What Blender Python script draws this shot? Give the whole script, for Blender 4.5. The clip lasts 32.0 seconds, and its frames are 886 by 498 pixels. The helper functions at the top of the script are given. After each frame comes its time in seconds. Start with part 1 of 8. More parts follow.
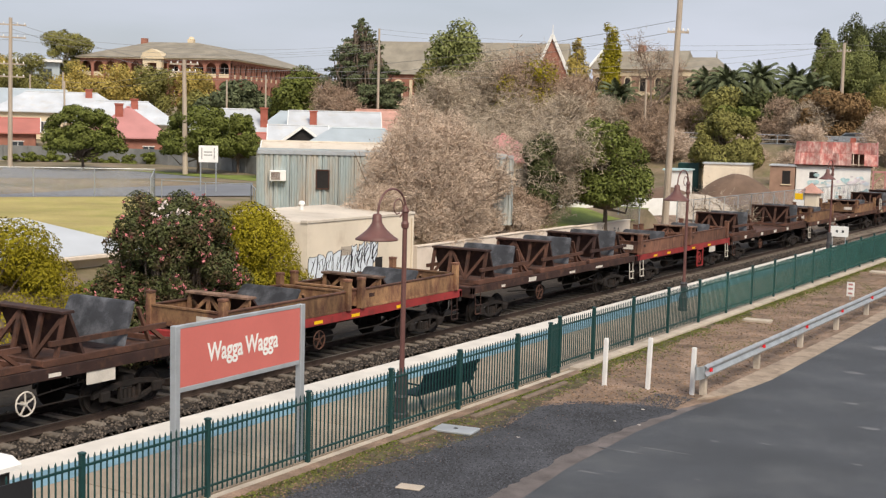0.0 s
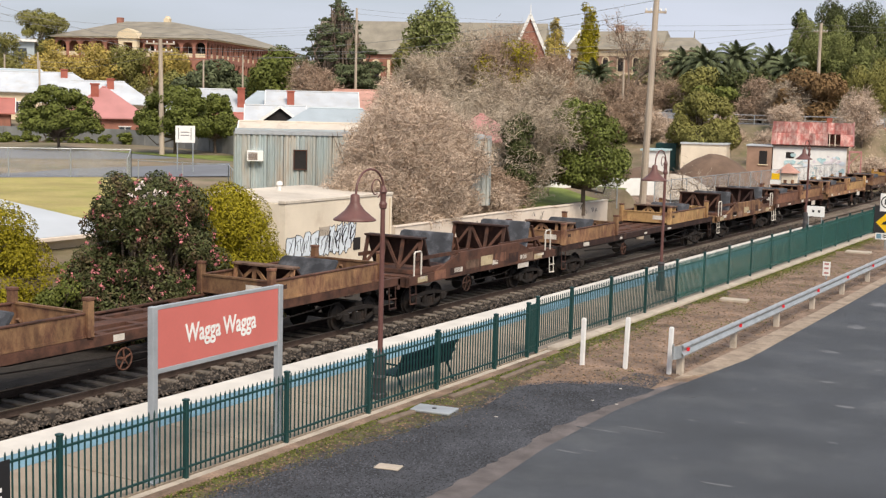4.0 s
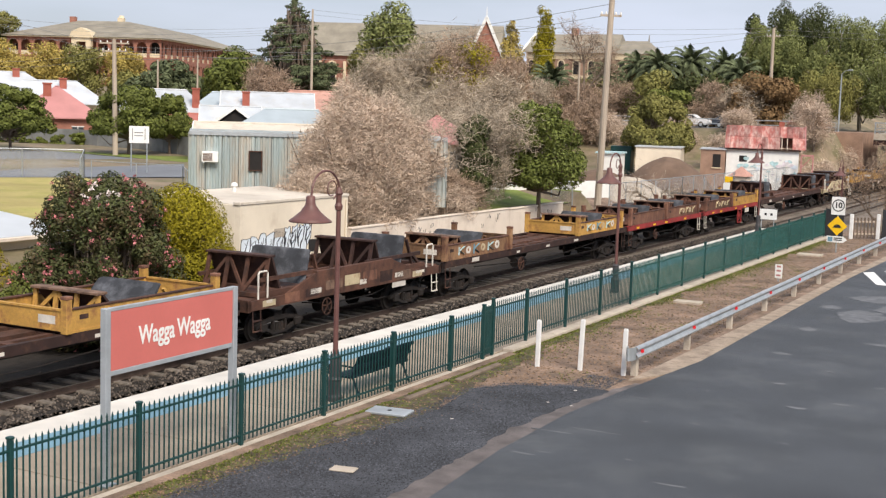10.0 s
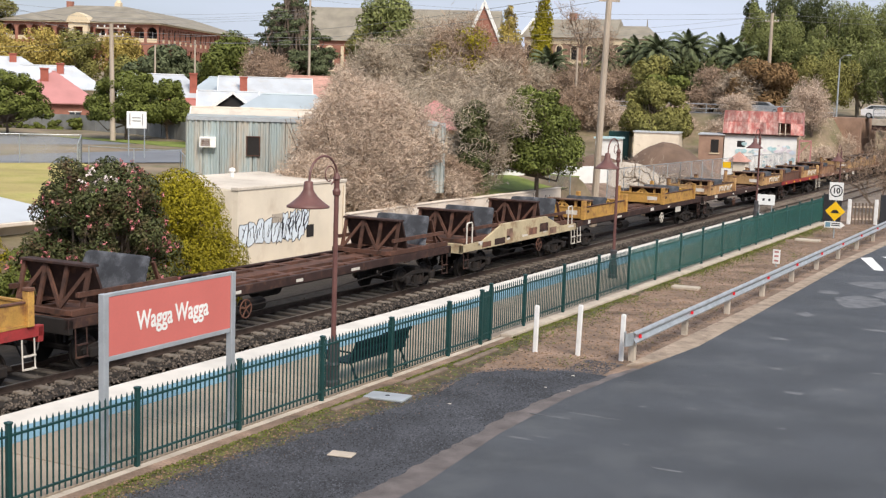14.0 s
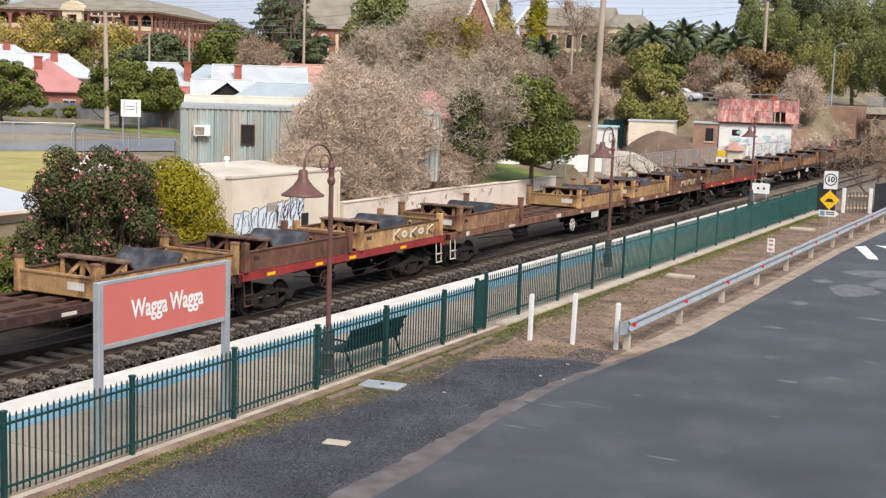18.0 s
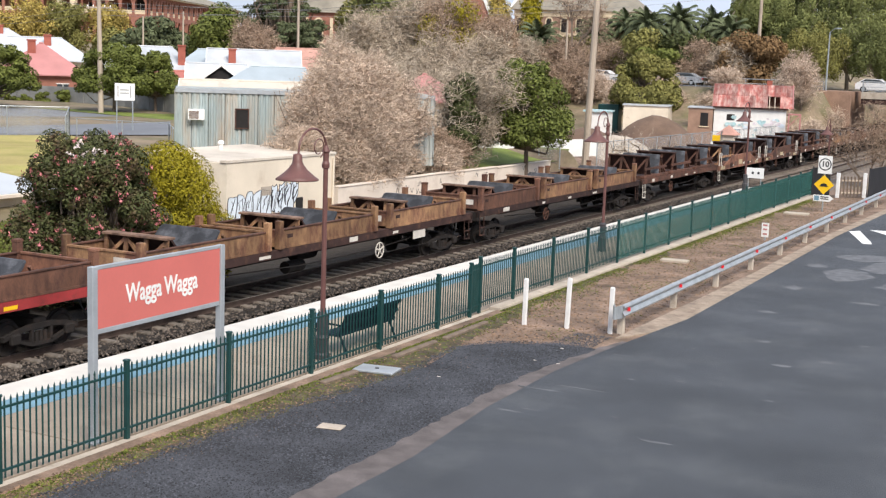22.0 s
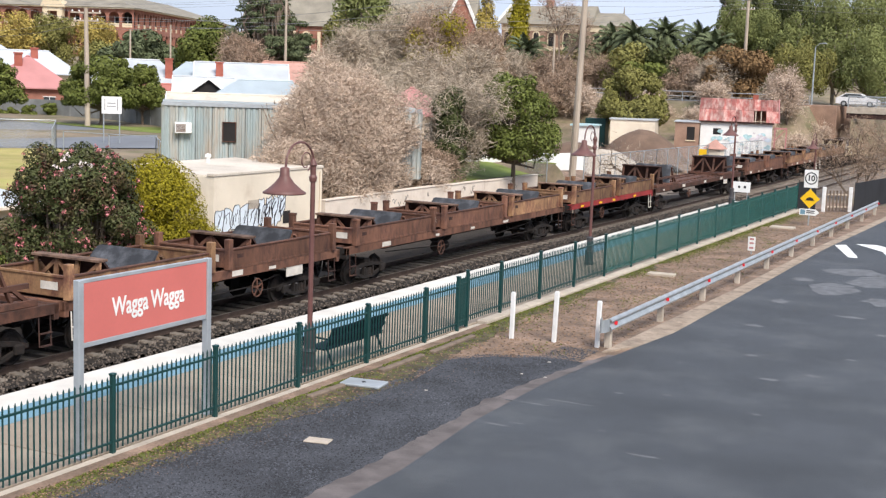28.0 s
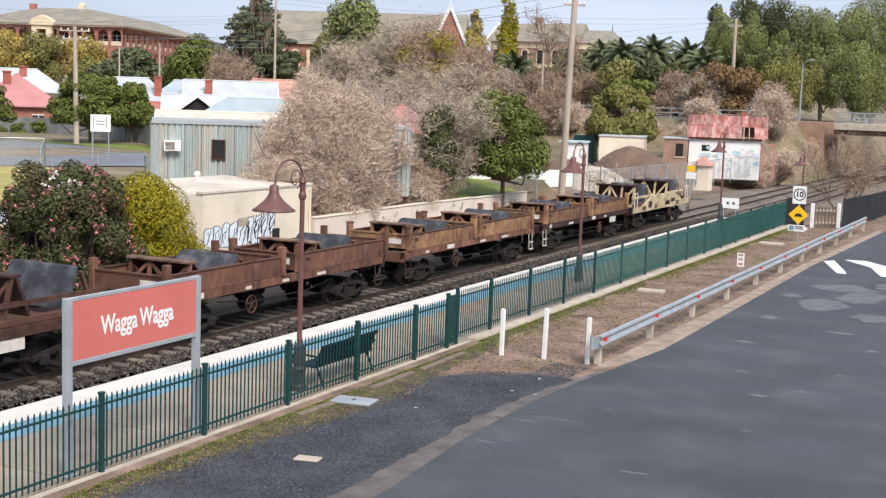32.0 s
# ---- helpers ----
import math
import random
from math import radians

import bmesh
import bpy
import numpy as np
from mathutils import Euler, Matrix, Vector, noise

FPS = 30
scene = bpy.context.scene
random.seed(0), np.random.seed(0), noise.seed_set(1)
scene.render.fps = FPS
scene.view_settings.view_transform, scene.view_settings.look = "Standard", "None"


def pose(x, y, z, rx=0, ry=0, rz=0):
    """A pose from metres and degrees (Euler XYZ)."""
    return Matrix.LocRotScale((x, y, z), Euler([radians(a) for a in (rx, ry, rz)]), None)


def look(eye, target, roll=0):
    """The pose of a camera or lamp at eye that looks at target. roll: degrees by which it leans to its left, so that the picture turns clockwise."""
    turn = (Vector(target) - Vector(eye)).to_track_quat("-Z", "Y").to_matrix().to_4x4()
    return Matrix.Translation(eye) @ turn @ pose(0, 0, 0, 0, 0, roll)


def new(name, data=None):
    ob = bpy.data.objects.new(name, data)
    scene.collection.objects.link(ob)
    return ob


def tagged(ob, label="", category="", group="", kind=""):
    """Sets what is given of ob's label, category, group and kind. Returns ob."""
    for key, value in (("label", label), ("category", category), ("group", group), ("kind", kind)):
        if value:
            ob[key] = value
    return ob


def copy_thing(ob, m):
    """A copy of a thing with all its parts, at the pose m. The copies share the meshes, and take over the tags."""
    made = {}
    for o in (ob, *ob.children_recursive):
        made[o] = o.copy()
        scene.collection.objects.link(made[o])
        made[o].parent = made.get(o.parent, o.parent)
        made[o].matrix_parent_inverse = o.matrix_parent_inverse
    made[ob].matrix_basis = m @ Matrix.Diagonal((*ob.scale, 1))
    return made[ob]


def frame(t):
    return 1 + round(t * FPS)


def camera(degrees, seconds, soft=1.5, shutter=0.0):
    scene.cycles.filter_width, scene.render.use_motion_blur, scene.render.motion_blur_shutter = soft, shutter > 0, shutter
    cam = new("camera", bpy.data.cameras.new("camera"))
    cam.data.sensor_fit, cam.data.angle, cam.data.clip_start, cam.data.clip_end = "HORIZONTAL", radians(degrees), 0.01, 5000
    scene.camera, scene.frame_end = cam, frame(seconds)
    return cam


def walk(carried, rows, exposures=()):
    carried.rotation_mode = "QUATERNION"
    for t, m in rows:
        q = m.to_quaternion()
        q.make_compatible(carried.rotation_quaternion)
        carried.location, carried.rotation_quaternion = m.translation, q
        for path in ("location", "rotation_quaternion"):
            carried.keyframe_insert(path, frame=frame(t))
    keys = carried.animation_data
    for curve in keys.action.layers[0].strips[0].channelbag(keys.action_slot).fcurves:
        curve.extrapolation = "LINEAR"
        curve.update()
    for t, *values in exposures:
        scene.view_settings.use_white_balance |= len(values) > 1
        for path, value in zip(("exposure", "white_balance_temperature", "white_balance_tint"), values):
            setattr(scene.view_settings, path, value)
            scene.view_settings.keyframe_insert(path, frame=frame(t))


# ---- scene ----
# The camera stands at one spot above the platform and turns: seconds, yaw to the left of the track's line, pitch, roll.
EYE = Vector((0.0, 0.0, 6.168))
PATH = [
    (0, 30.949, -5.570, 1.46), (0.5, 30.969, -5.393, 1.35), (1, 30.774, -5.737, 1.31), (1.5, 30.701, -5.758, 1.36), (2, 30.410, -5.827, 1.48), (2.5, 30.290, -6.088, 1.49),
    (3, 30.101, -6.176, 1.45), (3.5, 30.006, -6.369, 1.45), (5.5, 29.825, -6.493, 1.47), (6, 30.477, -7.322, 0.73), (6.3, 29.990, -7.298, 1.09), (6.4, 29.845, -7.787, 0.96),
    (6.5, 29.853, -7.797, 1.10), (6.8, 29.662, -7.359, 1.51), (7, 29.380, -7.149, 1.54), (7.5, 29.078, -6.827, 1.54), (8, 28.859, -6.508, 1.69), (8.5, 28.085, -6.795, 1.80),
    (9, 28.091, -6.651, 1.79), (9.5, 28.091, -6.381, 1.77), (10, 27.943, -6.287, 1.82), (10.5, 28.052, -6.445, 1.73), (11, 27.844, -6.971, 1.69), (11.5, 27.749, -7.127, 1.83),
    (12, 27.672, -7.064, 1.81), (12.5, 27.599, -7.267, 1.87), (13, 27.627, -7.214, 1.81), (13.5, 27.735, -7.147, 1.78), (14, 27.828, -6.939, 1.83), (14.5, 27.791, -6.923, 1.84),
    (16.5, 27.648, -7.379, 1.87), (17, 27.627, -7.535, 1.93), (17.5, 27.582, -7.176, 1.90), (18, 27.577, -7.441, 1.87), (18.5, 27.618, -7.430, 1.92), (19, 27.489, -7.282, 1.92),
    (19.5, 27.480, -7.298, 1.90), (20, 27.478, -7.297, 1.88), (20.5, 27.464, -7.145, 1.90), (20.9, 27.478, -7.380, 1.78), (21, 27.348, -7.792, 1.78), (21.2, 27.332, -8.159, 1.81),
    (21.5, 27.364, -8.187, 1.94), (22, 27.307, -8.133, 1.95), (22.5, 27.252, -8.132, 1.97), (23, 27.202, -8.083, 2.01), (23.5, 27.144, -8.037, 1.99), (24, 27.031, -7.614, 2.03),
    (24.5, 26.959, -7.657, 2.07), (25, 26.966, -7.627, 2.12), (25.5, 26.948, -7.357, 2.14), (27.5, 26.700, -7.867, 2.02), (28, 26.751, -7.505, 2.06), (28.5, 26.763, -7.403, 2.10),
    (29, 26.725, -7.839, 2.01), (29.5, 26.730, -7.755, 1.99), (30, 26.663, -7.531, 2.01), (30.5, 26.629, -7.453, 2.02), (31, 26.378, -7.138, 2.02), (31.5, 26.309, -7.098, 2.02),
    (32, 26.308, -6.724, 1.94),
]


def aim(yaw, pitch, roll):
    y, p = radians(yaw), radians(pitch)
    way = Vector((-math.sin(y) * math.cos(p), math.cos(y) * math.cos(p), math.sin(p)))
    return look(EYE, EYE + way, roll)


cam = camera(38.295, 32.0, 1.3)
walk(cam, [(t, aim(y, p, r)) for t, y, p, r in PATH], [(0.0, 0.11, 6710, 10), (3.0, 0.16, 6660, 10), (7.0, 0.24, 6510, 10), (8.0, 0.16, 6490, 10), (9.0, 0.26, 6460, 10), (13.0, 0.28, 6360, 10), (20.0, 0.28, 6230, 10), (21.0, 0.32, 6210, 10), (23.0, 0.42, 6160, 10), (25.0, 0.42, 6110, 10), (28.0, 0.42, 6060, 10), (32.0, 0.36, 6060, 10)])


# ---- world, sun ----
def make_world():
    world = bpy.data.worlds.new("sky")
    scene.world = world
    world.use_nodes = True
    nt = world.node_tree
    nt.nodes.clear()
    sky = nt.nodes.new("ShaderNodeTexSky")
    sky.sky_type, sky.sun_disc = "NISHITA", False
    sky.sun_elevation, sky.sun_rotation = radians(46), radians(128)
    sky.air_density, sky.dust_density = 1.0, 2.0
    tex = nt.nodes.new("ShaderNodeTexCoord")
    stretch = nt.nodes.new("ShaderNodeMapping")
    stretch.inputs["Scale"].default_value = (1.6, 1.6, 7.0)
    cloud = nt.nodes.new("ShaderNodeTexNoise")
    cloud.inputs["Scale"].default_value, cloud.inputs["Detail"].default_value = 1.7, 6.0
    ramp = nt.nodes.new("ShaderNodeValToRGB")
    ramp.color_ramp.elements[0].position, ramp.color_ramp.elements[1].position = 0.34, 0.66
    ramp.color_ramp.elements[0].color = (0.62, 0.62, 0.62, 1)
    mix = nt.nodes.new("ShaderNodeMixRGB")
    mix.inputs["Color2"].default_value = (7.6, 8.2, 9.6, 1)
    back, out = nt.nodes.new("ShaderNodeBackground"), nt.nodes.new("ShaderNodeOutputWorld")
    back.inputs["Strength"].default_value = 0.078
    nt.links.new(tex.outputs["Generated"], stretch.inputs["Vector"])
    nt.links.new(stretch.outputs["Vector"], cloud.inputs["Vector"])
    nt.links.new(cloud.outputs["Fac"], ramp.inputs["Fac"])
    nt.links.new(ramp.outputs["Color"], mix.inputs["Fac"])
    nt.links.new(sky.outputs["Color"], mix.inputs["Color1"])
    nt.links.new(mix.outputs["Color"], back.inputs["Color"])
    nt.links.new(back.outputs["Background"], out.inputs["Surface"])


make_world()
sun = new("sun", bpy.data.lights.new("sun", "SUN"))
sun.data.energy, sun.data.angle, sun.data.color = 3.6, radians(26), (1.0, 0.89, 0.75)
sun.matrix_world = look((0, 0, 60), (-38, 30, 10))


# ---- materials ----
def mat(name, base, rough=0.8, vary=0.25, scale=3.0, fine=40.0, bump=0.15, metal=0.0, stain=None, stain_at=0.58, island=0.0, obj=0.0, spec=0.4, stretch=(1, 1, 1), bump_scale=None):
    """A surface with broad and fine variation, an optional second colour in patches, and relief."""
    m = bpy.data.materials.new(name)
    m.use_nodes = True
    nt = m.node_tree
    b = nt.nodes["Principled BSDF"]
    b.inputs["Metallic"].default_value = metal
    b.inputs["Specular IOR Level"].default_value = spec
    tex = nt.nodes.new("ShaderNodeTexCoord")
    mp = nt.nodes.new("ShaderNodeMapping")
    mp.inputs["Scale"].default_value = stretch
    nt.links.new(tex.outputs["Object"], mp.inputs["Vector"])

    def noise_node(sc, detail):
        n = nt.nodes.new("ShaderNodeTexNoise")
        n.inputs["Scale"].default_value, n.inputs["Detail"].default_value = sc, detail
        nt.links.new(mp.outputs["Vector"], n.inputs["Vector"])
        return n

    broad, grain = noise_node(scale, 4.0), noise_node(fine, 5.0)

    def mul(a, lo, hi):
        n = nt.nodes.new("ShaderNodeMapRange")
        n.inputs["From Min"].default_value, n.inputs["From Max"].default_value = 0.3, 0.7
        n.inputs["To Min"].default_value, n.inputs["To Max"].default_value = lo, hi
        nt.links.new(a, n.inputs["Value"])
        return n.outputs["Result"]

    def times(a, c):
        n = nt.nodes.new("ShaderNodeMath")
        n.operation = "MULTIPLY"
        nt.links.new(a, n.inputs[0])
        nt.links.new(c, n.inputs[1])
        return n.outputs[0]

    f = times(mul(broad.outputs["Fac"], 1 - vary, 1 + vary), mul(grain.outputs["Fac"], 1 - vary * 0.6, 1 + vary * 0.6))
    if island:
        g = nt.nodes.new("ShaderNodeNewGeometry")
        n = nt.nodes.new("ShaderNodeMapRange")
        n.inputs["To Min"].default_value, n.inputs["To Max"].default_value = 1 - island, 1 + island
        nt.links.new(g.outputs["Random Per Island"], n.inputs["Value"])
        f = times(f, n.outputs["Result"])
    if obj:
        g = nt.nodes.new("ShaderNodeObjectInfo")
        n = nt.nodes.new("ShaderNodeMapRange")
        n.inputs["To Min"].default_value, n.inputs["To Max"].default_value = 1 - obj, 1 + obj
        nt.links.new(g.outputs["Random"], n.inputs["Value"])
        f = times(f, n.outputs["Result"])
    col = nt.nodes.new("ShaderNodeRGB")
    col.outputs[0].default_value = (*base, 1)
    colour = col.outputs[0]
    if stain:
        s = noise_node(scale * 1.7, 6.0)
        s.inputs["Roughness"].default_value = 0.65
        r = nt.nodes.new("ShaderNodeValToRGB")
        r.color_ramp.elements[0].position, r.color_ramp.elements[1].position = stain_at - 0.1, stain_at + 0.12
        nt.links.new(s.outputs["Fac"], r.inputs["Fac"])
        mx = nt.nodes.new("ShaderNodeMixRGB")
        mx.inputs["Color2"].default_value = (*stain, 1)
        nt.links.new(r.outputs["Color"], mx.inputs["Fac"])
        nt.links.new(colour, mx.inputs["Color1"])
        colour = mx.outputs["Color"]
    sc = nt.nodes.new("ShaderNodeVectorMath")
    sc.operation = "SCALE"
    nt.links.new(colour, sc.inputs[0])
    nt.links.new(f, sc.inputs["Scale"])
    nt.links.new(sc.outputs["Vector"], b.inputs["Base Color"])
    nt.links.new(mul(grain.outputs["Fac"], max(rough - 0.1, 0.03), min(rough + 0.1, 1)), b.inputs["Roughness"])
    if bump:
        bm = nt.nodes.new("ShaderNodeBump")
        bm.inputs["Strength"].default_value, bm.inputs["Distance"].default_value = bump, 0.02
        src = noise_node(bump_scale, 4.0) if bump_scale else grain
        nt.links.new(src.outputs["Fac"], bm.inputs["Height"])
        nt.links.new(bm.outputs["Normal"], b.inputs["Normal"])
    return m


def glass_mat(name, tint=(0.05, 0.06, 0.07), rough=0.08):
    m = bpy.data.materials.new(name)
    m.use_nodes = True
    b = m.node_tree.nodes["Principled BSDF"]
    b.inputs["Base Color"].default_value, b.inputs["Roughness"].default_value = (*tint, 1), rough
    b.inputs["Specular IOR Level"].default_value = 0.8
    return m


def mesh_cloth(name, base, through_part):
    """An open-weave cloth: part of the light goes straight through."""
    m = bpy.data.materials.new(name)
    m.use_nodes = True
    nt = m.node_tree
    b, out = nt.nodes["Principled BSDF"], nt.nodes["Material Output"]
    b.inputs["Base Color"].default_value, b.inputs["Roughness"].default_value = (*base, 1), 0.8
    clear, mix = nt.nodes.new("ShaderNodeBsdfTransparent"), nt.nodes.new("ShaderNodeMixShader")
    n = nt.nodes.new("ShaderNodeTexNoise")
    n.inputs["Scale"].default_value = 0.8
    r = nt.nodes.new("ShaderNodeMapRange")
    r.inputs["From Min"].default_value, r.inputs["From Max"].default_value = 0.3, 0.7
    r.inputs["To Min"].default_value, r.inputs["To Max"].default_value = through_part - 0.1, through_part + 0.1
    tex = nt.nodes.new("ShaderNodeTexCoord")
    nt.links.new(tex.outputs["Object"], n.inputs["Vector"])
    nt.links.new(n.outputs["Fac"], r.inputs["Value"])
    nt.links.new(r.outputs["Result"], mix.inputs["Fac"])
    nt.links.new(b.outputs["BSDF"], mix.inputs[1])
    nt.links.new(clear.outputs["BSDF"], mix.inputs[2])
    nt.links.new(mix.outputs["Shader"], out.inputs["Surface"])
    return m


